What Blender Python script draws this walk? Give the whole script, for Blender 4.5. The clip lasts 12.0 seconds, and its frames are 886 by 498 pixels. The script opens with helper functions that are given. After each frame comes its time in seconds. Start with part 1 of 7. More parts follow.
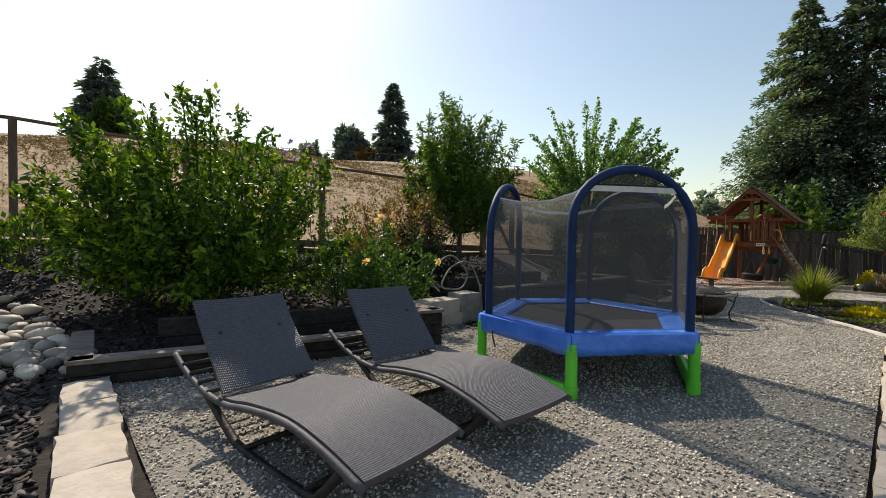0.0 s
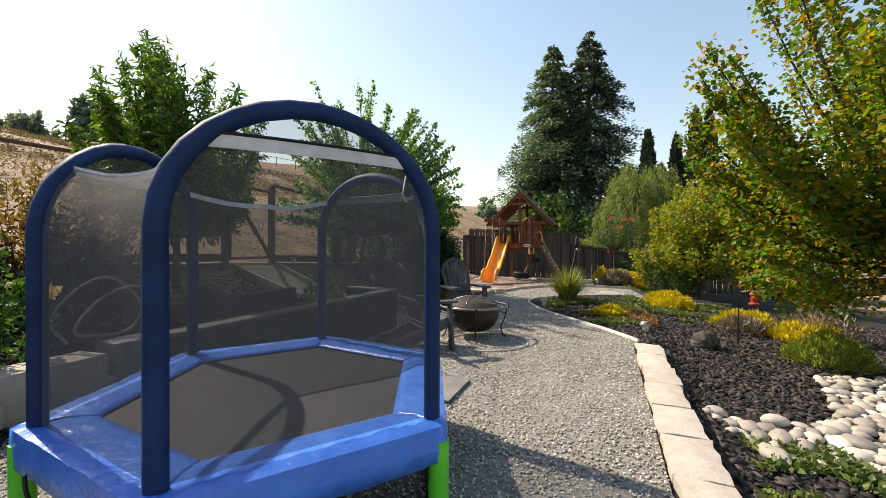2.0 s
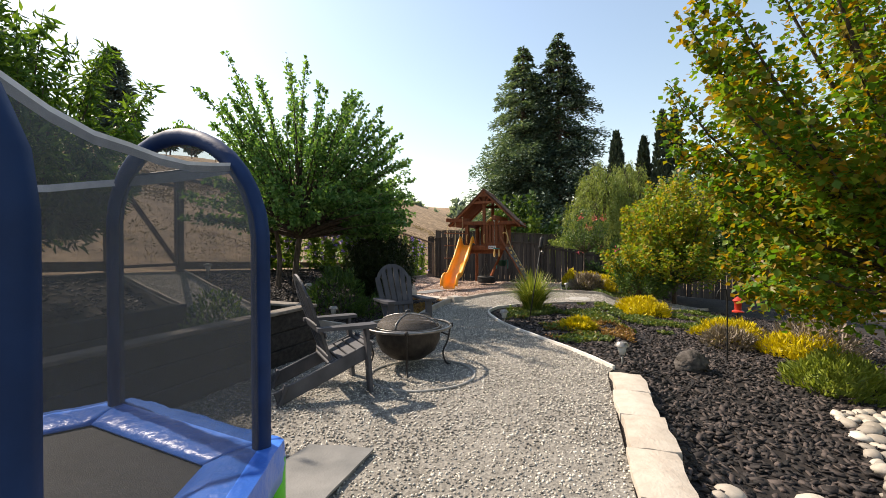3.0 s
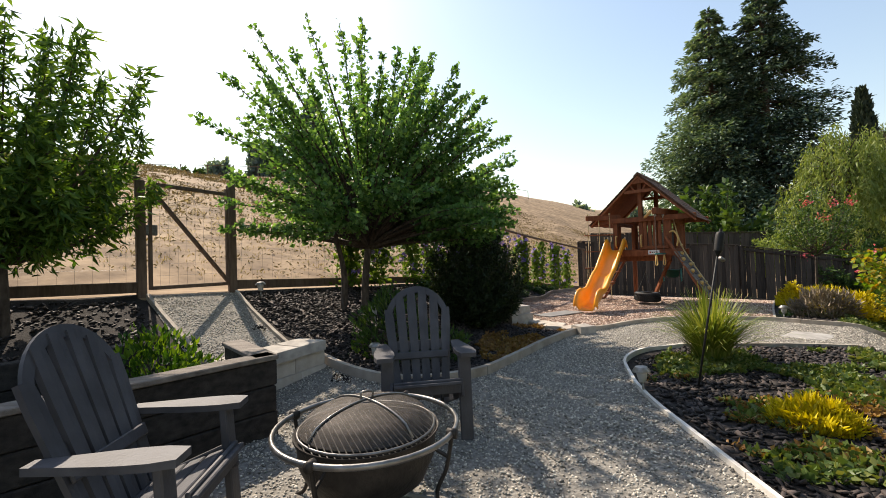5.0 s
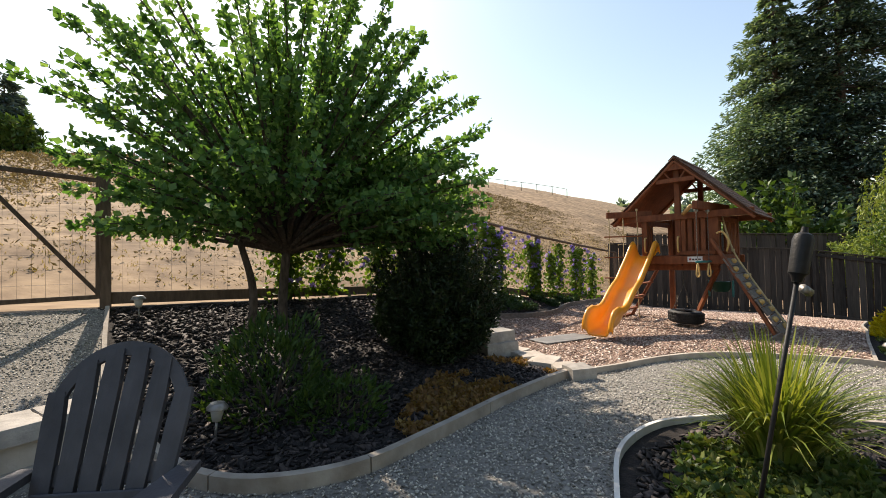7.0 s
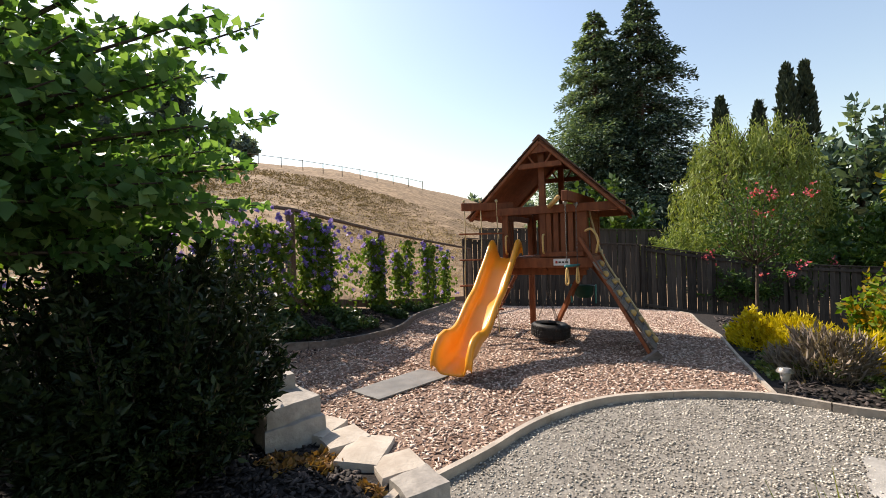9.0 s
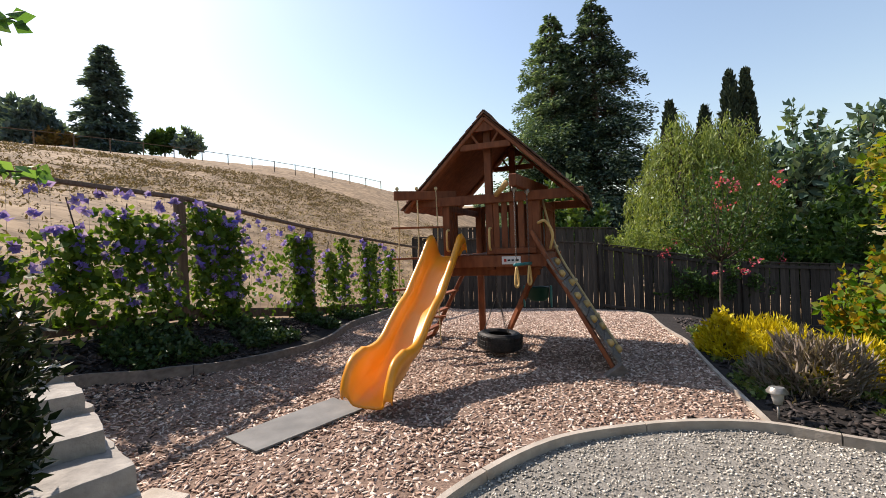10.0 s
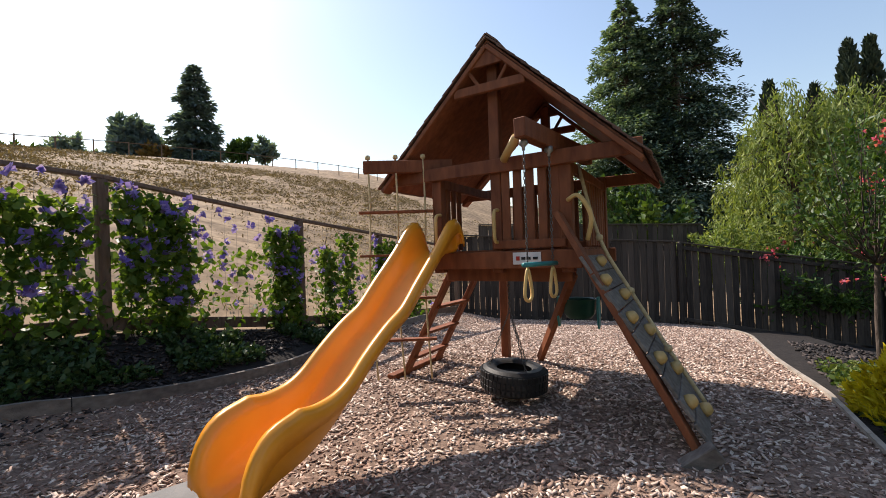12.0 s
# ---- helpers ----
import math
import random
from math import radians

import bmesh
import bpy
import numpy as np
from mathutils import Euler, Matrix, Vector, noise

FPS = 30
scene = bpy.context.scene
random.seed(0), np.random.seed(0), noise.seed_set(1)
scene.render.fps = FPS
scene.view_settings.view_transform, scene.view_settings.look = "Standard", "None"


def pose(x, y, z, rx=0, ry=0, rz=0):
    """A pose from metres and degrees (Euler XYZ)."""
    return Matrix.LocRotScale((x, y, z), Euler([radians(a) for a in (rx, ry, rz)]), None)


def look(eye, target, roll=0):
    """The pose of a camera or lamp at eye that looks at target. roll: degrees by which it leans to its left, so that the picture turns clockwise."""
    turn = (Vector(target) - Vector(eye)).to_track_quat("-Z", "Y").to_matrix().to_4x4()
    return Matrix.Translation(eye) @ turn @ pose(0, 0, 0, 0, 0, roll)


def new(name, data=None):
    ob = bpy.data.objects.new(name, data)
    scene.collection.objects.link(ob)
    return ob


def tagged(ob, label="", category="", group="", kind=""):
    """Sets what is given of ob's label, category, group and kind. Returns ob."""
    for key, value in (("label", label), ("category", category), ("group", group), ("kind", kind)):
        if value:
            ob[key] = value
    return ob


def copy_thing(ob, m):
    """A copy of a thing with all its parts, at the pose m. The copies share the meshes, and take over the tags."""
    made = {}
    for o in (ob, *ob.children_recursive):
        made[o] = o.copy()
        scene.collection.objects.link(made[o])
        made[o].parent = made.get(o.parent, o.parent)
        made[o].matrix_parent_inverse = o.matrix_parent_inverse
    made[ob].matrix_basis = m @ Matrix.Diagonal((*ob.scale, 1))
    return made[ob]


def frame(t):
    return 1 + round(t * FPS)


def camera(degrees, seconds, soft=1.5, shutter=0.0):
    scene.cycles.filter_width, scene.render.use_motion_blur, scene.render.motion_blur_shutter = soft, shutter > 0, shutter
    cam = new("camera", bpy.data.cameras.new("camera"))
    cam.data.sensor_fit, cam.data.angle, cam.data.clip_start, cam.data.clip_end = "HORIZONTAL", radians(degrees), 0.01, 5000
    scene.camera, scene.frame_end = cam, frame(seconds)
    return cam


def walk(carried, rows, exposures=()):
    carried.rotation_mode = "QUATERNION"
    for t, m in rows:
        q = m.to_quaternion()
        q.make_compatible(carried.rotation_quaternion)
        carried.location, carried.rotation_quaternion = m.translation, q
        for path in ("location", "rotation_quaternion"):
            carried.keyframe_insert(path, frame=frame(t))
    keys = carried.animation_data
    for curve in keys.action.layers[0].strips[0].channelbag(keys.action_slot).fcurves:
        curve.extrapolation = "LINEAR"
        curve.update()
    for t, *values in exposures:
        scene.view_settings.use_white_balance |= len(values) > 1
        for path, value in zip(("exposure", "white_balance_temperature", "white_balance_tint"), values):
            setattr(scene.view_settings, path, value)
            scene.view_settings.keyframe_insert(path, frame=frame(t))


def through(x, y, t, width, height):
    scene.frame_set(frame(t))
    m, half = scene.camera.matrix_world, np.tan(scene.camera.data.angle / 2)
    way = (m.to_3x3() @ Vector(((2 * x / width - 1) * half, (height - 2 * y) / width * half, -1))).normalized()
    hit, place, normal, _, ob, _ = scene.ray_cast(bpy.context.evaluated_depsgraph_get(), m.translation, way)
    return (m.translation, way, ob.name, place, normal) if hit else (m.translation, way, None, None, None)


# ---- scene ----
cam = camera(93.6, 12.0, soft=0.9)
PATH = [
    (0, (0.237, -0.012, 1.166), (0.178, 1.987, 1.131), 1.1),
    (0.5, (0.401, 0.407, 1.178), (0.577, 2.399, 1.153), 1.0),
    (1, (0.63, 0.817, 1.224), (1.079, 2.766, 1.196), 0.8),
    (1.5, (0.96, 1.214, 1.238), (1.628, 3.099, 1.217), 0.6),
    (2, (1.401, 1.65, 1.253), (2.224, 3.472, 1.237), 0.2),
    (2.5, (1.862, 2.063, 1.261), (2.789, 3.835, 1.25), 0.2),
    (2.7, (2.055, 2.246, 1.268), (3.004, 4.006, 1.26), -0.1),
    (4.3, (3.836, 3.887, 1.272), (4.364, 5.816, 1.296), -2.0),
    (4.5, (3.985, 4.048, 1.272), (4.402, 6.004, 1.304), -2.0),
    (5, (4.354, 4.488, 1.266), (4.529, 6.48, 1.314), -1.8),
    (5.5, (4.687, 4.915, 1.275), (4.718, 6.914, 1.328), -1.4),
    (6, (5.017, 5.362, 1.29), (4.996, 7.361, 1.35), -1.2),
    (6.5, (5.355, 5.795, 1.332), (5.327, 7.794, 1.385), -1.0),
    (6.7, (5.5, 5.977, 1.336), (5.469, 7.976, 1.389), -1.0),
    (8.3, (6.188, 7.697, 1.503), (6.503, 9.672, 1.513), -1.6),
    (8.5, (6.249, 7.954, 1.519), (6.662, 9.911, 1.522), -1.4),
    (9, (6.503, 8.496, 1.53), (7.141, 10.392, 1.526), -1.7),
    (9.5, (6.846, 8.953, 1.513), (7.635, 10.791, 1.506), -2.0),
    (10, (7.242, 9.346, 1.448), (8.05, 11.176, 1.446), -2.1),
    (10.5, (7.606, 9.735, 1.399), (8.401, 11.57, 1.4), -2.1),
    (11, (7.94, 10.112, 1.382), (8.692, 11.965, 1.384), -1.9),
    (11.5, (8.287, 10.413, 1.357), (8.943, 12.303, 1.369), -1.9),
    (12, (8.618, 10.657, 1.328), (9.12, 12.593, 1.352), -1.9),
]
walk(cam, [(t, look(eye, target, roll)) for t, eye, target, roll in PATH], [(0.0, 0.24, 7150, 12), (1.0, 0.42, 7150, 12), (1.5, 0.54, 7150, 13), (2.5, 0.78, 7250, 14), (5.5, 0.68, 7200, 14), (8.5, 0.70, 7150, 15), (9.5, 0.62, 6900, 16), (12.0, 0.52, 6700, 16)])


# ---- world, sun, light ----
SUN_WAY = Vector((0.53, -0.85, -1.0)).normalized()
world = bpy.data.worlds.new("sky")
scene.world = world
world.use_nodes = True
wn = world.node_tree
sky = wn.nodes.new("ShaderNodeTexSky")
sky.sky_type = "NISHITA"
sky.sun_disc = False
sky.sun_elevation = radians(45)
sky.sun_rotation = radians(-32)
sky.air_density, sky.dust_density, sky.ozone_density = 1.5, 0.9, 1.4
wn.links.new(sky.outputs[0], wn.nodes["Background"].inputs[0])
wn.nodes["Background"].inputs[1].default_value = 0.13
sun_data = bpy.data.lights.new("sun", "SUN")
sun_data.energy, sun_data.angle, sun_data.color = 5.0, radians(0.6), (1.0, 0.93, 0.82)
sun = new("sun", sun_data)
sun.matrix_world = look((-20, 40, 50), Vector((-20, 40, 50)) + SUN_WAY)


# ---- materials ----
def mat(name, a, b, scale=6.0, rough=0.75, bump=0.3, fine=60.0, metal=0.0, island=0.0, obj=0.0, stretch=(1, 1, 1), stain=0.35, spec=0.3, leaf=0.0, net=0.0, c=None):
    """Two-scale procedural surface: a and b are base colours; island/obj vary single pieces; leaf adds light that passes through."""
    m = bpy.data.materials.new(name)
    m.use_nodes = True
    nt = m.node_tree
    N, L = nt.nodes, nt.links
    bs = N["Principled BSDF"]
    bs.inputs["Roughness"].default_value = rough
    bs.inputs["Metallic"].default_value = metal
    bs.inputs["Specular IOR Level"].default_value = spec
    tc, mp = N.new("ShaderNodeTexCoord"), N.new("ShaderNodeMapping")
    mp.inputs["Scale"].default_value = stretch
    L.new(tc.outputs["Object"], mp.inputs["Vector"])

    def noise_node(s, detail):
        n = N.new("ShaderNodeTexNoise")
        n.inputs["Scale"].default_value, n.inputs["Detail"].default_value = s, detail
        L.new(mp.outputs[0], n.inputs["Vector"])
        return n.outputs["Fac"]

    def mixed(kind, f, x, y):
        n = N.new("ShaderNodeMix")
        n.data_type, n.blend_type = "RGBA", kind
        for socket, v in ((n.inputs[0], f), (n.inputs[6], x), (n.inputs[7], y)):
            if isinstance(v, (int, float)):
                socket.default_value = v
            elif isinstance(v, tuple):
                socket.default_value = (*v, 1)
            else:
                L.new(v, socket)
        return n.outputs[2]

    def ramp(f, lo, hi, x=(0, 0, 0), y=(1, 1, 1)):
        n = N.new("ShaderNodeValToRGB")
        n.color_ramp.elements[0].position, n.color_ramp.elements[1].position = lo, hi
        n.color_ramp.elements[0].color, n.color_ramp.elements[1].color = (*x, 1), (*y, 1)
        L.new(f, n.inputs[0])
        return n.outputs[0]

    if island or obj:
        src = N.new("ShaderNodeNewGeometry").outputs["Random Per Island"] if island else N.new("ShaderNodeObjectInfo").outputs["Random"]
        if c:
            r = N.new("ShaderNodeValToRGB")
            e = r.color_ramp.elements
            e[0].color, e[1].color = (*a, 1), (*c, 1)
            mid = e.new(0.5)
            mid.color = (*b, 1)
            L.new(src, r.inputs[0])
            piece = r.outputs[0]
        else:
            piece = ramp(src, 0.0, 1.0, a, b)
        amount = island or obj
        col = mixed("MIX", amount, ramp(noise_node(scale, 4), 0.3, 0.7, a, b), piece)
    else:
        col = ramp(noise_node(scale, 6), 0.3, 0.7, a, b)
    if stain:
        col = mixed("MULTIPLY", stain, col, ramp(noise_node(scale * 0.17, 3), 0.35, 0.65, (0.45, 0.43, 0.4), (1, 1, 1)))
    L.new(col, bs.inputs["Base Color"])
    if bump:
        bn = N.new("ShaderNodeBump")
        bn.inputs["Strength"].default_value, bn.inputs["Distance"].default_value = bump, 0.01
        L.new(noise_node(fine, 5), bn.inputs["Height"])
        L.new(bn.outputs[0], bs.inputs["Normal"])
    out = N["Material Output"]
    if leaf:
        tr, mx = N.new("ShaderNodeBsdfTranslucent"), N.new("ShaderNodeMixShader")
        warm = mixed("MULTIPLY", 1.0, col, (1.25, 1.2, 0.45))
        L.new(warm, tr.inputs["Color"])
        mx.inputs[0].default_value = leaf
        L.new(bs.outputs[0], mx.inputs[1])
        L.new(tr.outputs[0], mx.inputs[2])
        L.new(mx.outputs[0], out.inputs["Surface"])
    if net:
        tr, mx = N.new("ShaderNodeBsdfTransparent"), N.new("ShaderNodeMixShader")
        mx.inputs[0].default_value = net
        L.new(tr.outputs[0], mx.inputs[1])
        L.new(bs.outputs[0], mx.inputs[2])
        L.new(mx.outputs[0], out.inputs["Surface"])
    return m


M_DRY = mat("dry_grass_hill", (0.15, 0.095, 0.052), (0.42, 0.295, 0.175), 1.6, 0.95, 1.0, 9.0, stain=0.55)
M_SOIL = mat("bark_bed_soil", (0.011, 0.009, 0.008), (0.030, 0.024, 0.021), 14, 0.95, 0.9, 50)
M_GRAVELBED = mat("gravel_bed", (0.13, 0.12, 0.105), (0.31, 0.29, 0.255), 45, 0.9, 1.0, 80)
M_GRAVEL = mat("gravel_stones", (0.12, 0.11, 0.095), (0.42, 0.385, 0.33), 30, 0.85, 0.2, 90, island=0.95, c=(0.72, 0.67, 0.58), stain=0.1)
M_CHIPBED = mat("chip_bed", (0.12, 0.075, 0.055), (0.30, 0.21, 0.16), 35, 0.95, 1.0, 70)
M_CHIP = mat("wood_chips", (0.15, 0.085, 0.06), (0.45, 0.31, 0.24), 30, 0.9, 0.2, 90, island=0.95, c=(0.76, 0.64, 0.54), stain=0.15)
M_BARK = mat("bark_chips", (0.010, 0.009, 0.009), (0.032, 0.026, 0.024), 30, 0.75, 0.3, 60, island=0.9, c=(0.11, 0.085, 0.075), stain=0.15)
M_RIVER = mat("river_rock", (0.22, 0.195, 0.165), (0.42, 0.37, 0.31), 9, 0.6, 0.15, 40, obj=0.8, c=(0.66, 0.61, 0.53))
M_PAVER = mat("buff_stone", (0.40, 0.345, 0.285), (0.56, 0.505, 0.435), 9, 0.9, 0.6, 45, obj=0.35, stain=0.4)
M_STEP = mat("weathered_pale_stone", (0.27, 0.25, 0.225), (0.46, 0.425, 0.38), 10, 0.9, 0.7, 35, obj=0.2)
M_CONC = mat("grey_concrete", (0.26, 0.25, 0.23), (0.40, 0.385, 0.36), 9, 0.9, 0.5, 60)
M_TIMBER = mat("weathered_timber", (0.11, 0.093, 0.08), (0.27, 0.237, 0.205), 4, 0.9, 0.6, 30, obj=0.3, stretch=(1, 6, 6))
# weathered timber with the shade of its upright faces put into the colour
M_SHADETIMBER = mat("shaded_timber", (0.015, 0.013, 0.012), (0.048, 0.042, 0.037), 4, 0.9, 0.6, 30, stretch=(1, 6, 6))
M_POST = mat("brown_fence_post", (0.085, 0.055, 0.04), (0.19, 0.135, 0.10), 5, 0.9, 0.6, 30, stretch=(5, 5, 1), obj=0.3)
M_FENCE = mat("grey_fence_board", (0.020, 0.016, 0.014), (0.105, 0.084, 0.07), 3.5, 0.9, 0.8, 25, obj=0.6, stretch=(6, 6, 0.7))
M_EDGE = mat("edging_board", (0.26, 0.22, 0.18), (0.45, 0.40, 0.34), 5, 0.9, 0.4, 40)
M_WHITE = mat("pale_edging", (0.60, 0.57, 0.52), (0.75, 0.72, 0.67), 8, 0.7, 0.2, 60)
M_WIRE = mat("galvanised_wire", (0.12, 0.11, 0.10), (0.22, 0.21, 0.20), 20, 0.5, 0.0, metal=0.6)
M_PLAY = mat("red_stained_wood", (0.13, 0.036, 0.013), (0.29, 0.095, 0.036), 3.5, 0.7, 0.35, 25, obj=0.35, stretch=(5, 5, 1.2), stain=0.3)
M_SHINGLE = mat("wood_shingle", (0.085, 0.045, 0.032), (0.20, 0.11, 0.075), 5, 0.85, 0.5, 30, obj=0.6)
M_SLIDE = mat("yellow_plastic", (0.72, 0.27, 0.015), (0.82, 0.335, 0.025), 2.5, 0.33, 0.04, 30, stain=0.12, spec=0.5)
M_HOLD = mat("tan_plastic", (0.60, 0.38, 0.13), (0.70, 0.46, 0.18), 8, 0.5, 0.2, 40)
M_ROPE = mat("yellow_rope", (0.50, 0.38, 0.20), (0.66, 0.53, 0.31), 40, 0.9, 0.6, 120)
M_RUBBER = mat("black_rubber", (0.012, 0.012, 0.012), (0.032, 0.031, 0.03), 12, 0.55, 0.3, 60)
M_CHAIN = mat("chain_steel", (0.09, 0.085, 0.08), (0.20, 0.19, 0.175), 30, 0.45, 0.2, 80, metal=0.8)
M_TEAL = mat("teal_plastic", (0.03, 0.20, 0.20), (0.05, 0.28, 0.27), 6, 0.4, 0.05)
M_BLUEPAD = mat("blue_vinyl", (0.035, 0.15, 0.60), (0.06, 0.22, 0.76), 5, 0.3, 1.0, 16, stain=0.1, spec=0.5)
M_NAVY = mat("navy_foam_sleeve", (0.003, 0.020, 0.075), (0.007, 0.036, 0.125), 6, 0.6, 0.15, 30, spec=0.25)
M_GREEN = mat("green_steel", (0.07, 0.46, 0.03), (0.11, 0.60, 0.05), 5, 0.4, 0.05, stain=0.15)
M_TEALGREEN = mat("dark_green_plastic", (0.008, 0.045, 0.03), (0.012, 0.07, 0.045), 8, 0.45, 0.1, 40, stain=0.1)
M_NET = mat("black_netting", (0.07, 0.07, 0.068), (0.10, 0.10, 0.098), 30, 0.9, 0.0, net=0.53, stain=0)
M_BED = mat("jump_mat", (0.025, 0.025, 0.028), (0.05, 0.05, 0.055), 60, 0.6, 0.3, 200)
M_BAND = mat("white_web_band", (0.55, 0.55, 0.58), (0.7, 0.7, 0.72), 20, 0.8, 0.2)
M_WICKER = mat("grey_wicker", (0.05, 0.053, 0.066), (0.085, 0.089, 0.108), 40, 0.42, 0.3, 90, stain=0.06, spec=0.6)
M_ADIR = mat("dark_plastic_lumber", (0.045, 0.045, 0.052), (0.085, 0.085, 0.095), 6, 0.6, 0.25, 60, stain=0.25)
M_IRON = mat("sooty_steel", (0.022, 0.020, 0.019), (0.06, 0.053, 0.048), 12, 0.55, 0.4, 50, metal=0.5)
M_RINGSTEEL = mat("worn_steel", (0.16, 0.155, 0.15), (0.32, 0.31, 0.30), 14, 0.4, 0.2, 60, metal=0.85)
M_MATGREY = mat("grey_rubber_mat", (0.15, 0.15, 0.145), (0.22, 0.215, 0.205), 6, 0.8, 0.3, 80)
M_HOSE = mat("hose", (0.22, 0.20, 0.16), (0.33, 0.30, 0.25), 10, 0.6, 0.1)
M_LAMP = mat("lamp_metal", (0.22, 0.20, 0.18), (0.40, 0.38, 0.35), 20, 0.4, 0.2, metal=0.6)
M_BULB = mat("frosted_lamp_glass", (0.5, 0.5, 0.47), (0.62, 0.62, 0.6), 10, 0.3, 0)
M_BLACK = mat("black_iron", (0.012, 0.012, 0.012), (0.03, 0.028, 0.027), 12, 0.5, 0.2, metal=0.3)
M_SIGN = mat("white_sign", (0.62, 0.58, 0.54), (0.74, 0.71, 0.68), 12, 0.6, 0)
M_REDP = mat("red_enamel", (0.40, 0.03, 0.02), (0.52, 0.05, 0.03), 8, 0.4, 0.05)
M_STUCCO = mat("pale_stucco", (0.42, 0.41, 0.40), (0.52, 0.51, 0.5), 2, 0.9, 0.3)
M_ROOFTILE = mat("grey_roof", (0.12, 0.11, 0.11), (0.19, 0.18, 0.17), 3, 0.9, 0.4)
M_GLASSDARK = mat("dark_window", (0.03, 0.035, 0.04), (0.05, 0.055, 0.06), 1, 0.1, 0, spec=0.6)
M_BARKTREE = mat("tree_bark", (0.045, 0.033, 0.025), (0.13, 0.10, 0.08), 9, 0.95, 0.8, 40, stretch=(3, 3, 1))


def leafmat(name, a, b, c, through=0.35, rough=0.45):
    return mat(name, a, b, 3.0, rough, 0.0, island=0.85, c=c, leaf=through, stain=0.0, spec=0.25)


L_CITRUS = leafmat("citrus_leaves", (0.018, 0.05, 0.008), (0.045, 0.12, 0.012), (0.27, 0.40, 0.03), 0.34)
L_ROSE = leafmat("rose_leaves", (0.03, 0.08, 0.018), (0.055, 0.13, 0.025), (0.11, 0.20, 0.035), 0.35)
L_PEACH = leafmat("peach_leaves", (0.035, 0.085, 0.016), (0.075, 0.16, 0.026), (0.18, 0.28, 0.05), 0.42)
L_APRICOT = leafmat("apricot_leaves", (0.045, 0.12, 0.035), (0.10, 0.215, 0.07), (0.25, 0.40, 0.16), 0.5)
L_REDDISH = leafmat("bronze_leaves", (0.13, 0.085, 0.025), (0.20, 0.13, 0.04), (0.28, 0.17, 0.06), 0.35)
# backlit shade is put into this leaf colour, darker than real foliage
L_SHADED = leafmat("shaded_shrub_leaves", (0.010, 0.020, 0.008), (0.016, 0.030, 0.010), (0.04, 0.06, 0.016), 0.1)
L_MAPLE = mat("maple_leaves", (0.045, 0.155, 0.016), (0.15, 0.24, 0.02), 1.1, 0.45, 0.0, island=0.55, c=(0.62, 0.22, 0.02), leaf=0.52, stain=0.0, spec=0.3)
L_MAPLEGOLD = mat("golden_maple_leaves", (0.06, 0.17, 0.02), (0.24, 0.29, 0.03), 1.5, 0.45, 0.0, island=0.5, c=(0.62, 0.27, 0.04), leaf=0.5, stain=0.0, spec=0.3)
L_YELLOW = leafmat("golden_conifer", (0.38, 0.31, 0.012), (0.55, 0.44, 0.015), (0.66, 0.55, 0.03), 0.3)
L_LIME = leafmat("lime_juniper", (0.12, 0.17, 0.03), (0.20, 0.25, 0.04), (0.30, 0.33, 0.06), 0.3)
L_GREYBUSH = leafmat("grey_twigs", (0.19, 0.15, 0.12), (0.27, 0.22, 0.18), (0.36, 0.31, 0.26), 0.15)
L_GRASS = leafmat("strap_leaves", (0.08, 0.13, 0.02), (0.17, 0.22, 0.04), (0.36, 0.36, 0.11), 0.35)
L_PINE = leafmat("pine_needles", (0.045, 0.085, 0.065), (0.085, 0.145, 0.105), (0.26, 0.34, 0.24), 0.35, 0.6)
L_PINEDARK = leafmat("dark_pine_needles", (0.022, 0.046, 0.040), (0.045, 0.085, 0.068), (0.17, 0.24, 0.18), 0.25, 0.6)
# aerial haze is mixed into these two needle colours: paler and bluer
L_HAZEFAR = leafmat("hazed_far_needles", (0.12, 0.17, 0.185), (0.15, 0.205, 0.215), (0.19, 0.25, 0.24), 0.45, 0.8)
L_HAZERIDGE = leafmat("hazed_ridge_needles", (0.075, 0.115, 0.13), (0.10, 0.15, 0.165), (0.14, 0.20, 0.20), 0.35, 0.8)
L_CYPRESS = leafmat("cypress_needles", (0.018, 0.032, 0.020), (0.028, 0.045, 0.028), (0.045, 0.065, 0.04), 0.1, 0.7)
L_WILLOW = leafmat("willow_leaves", (0.12, 0.18, 0.04), (0.20, 0.26, 0.07), (0.30, 0.34, 0.12), 0.4)
L_OLEANDER = leafmat("oleander_leaves", (0.025, 0.06, 0.015), (0.05, 0.10, 0.022), (0.10, 0.16, 0.035), 0.3)
L_VINE = leafmat("vine_leaves", (0.05, 0.10, 0.016), (0.09, 0.165, 0.025), (0.18, 0.26, 0.05), 0.45)
L_IVY = leafmat("ivy_leaves", (0.022, 0.05, 0.016), (0.04, 0.08, 0.025), (0.08, 0.12, 0.05), 0.2, 0.35)
L_COVER = leafmat("ground_cover", (0.05, 0.09, 0.025), (0.10, 0.15, 0.035), (0.20, 0.20, 0.06), 0.3)
L_RUSSET = leafmat("russet_cover", (0.14, 0.08, 0.03), (0.24, 0.12, 0.04), (0.30, 0.20, 0.06), 0.3)
L_STRAW = leafmat("dry_tufts", (0.36, 0.26, 0.13), (0.50, 0.38, 0.20), (0.62, 0.50, 0.30), 0.2, 0.8)
L_SCRUB = leafmat("brown_scrub", (0.12, 0.085, 0.048), (0.19, 0.14, 0.08), (0.28, 0.215, 0.13), 0.15, 0.8)
P_PURPLE = leafmat("morning_glory_petals", (0.18, 0.13, 0.70), (0.30, 0.23, 0.85), (0.48, 0.40, 0.92), 0.5)
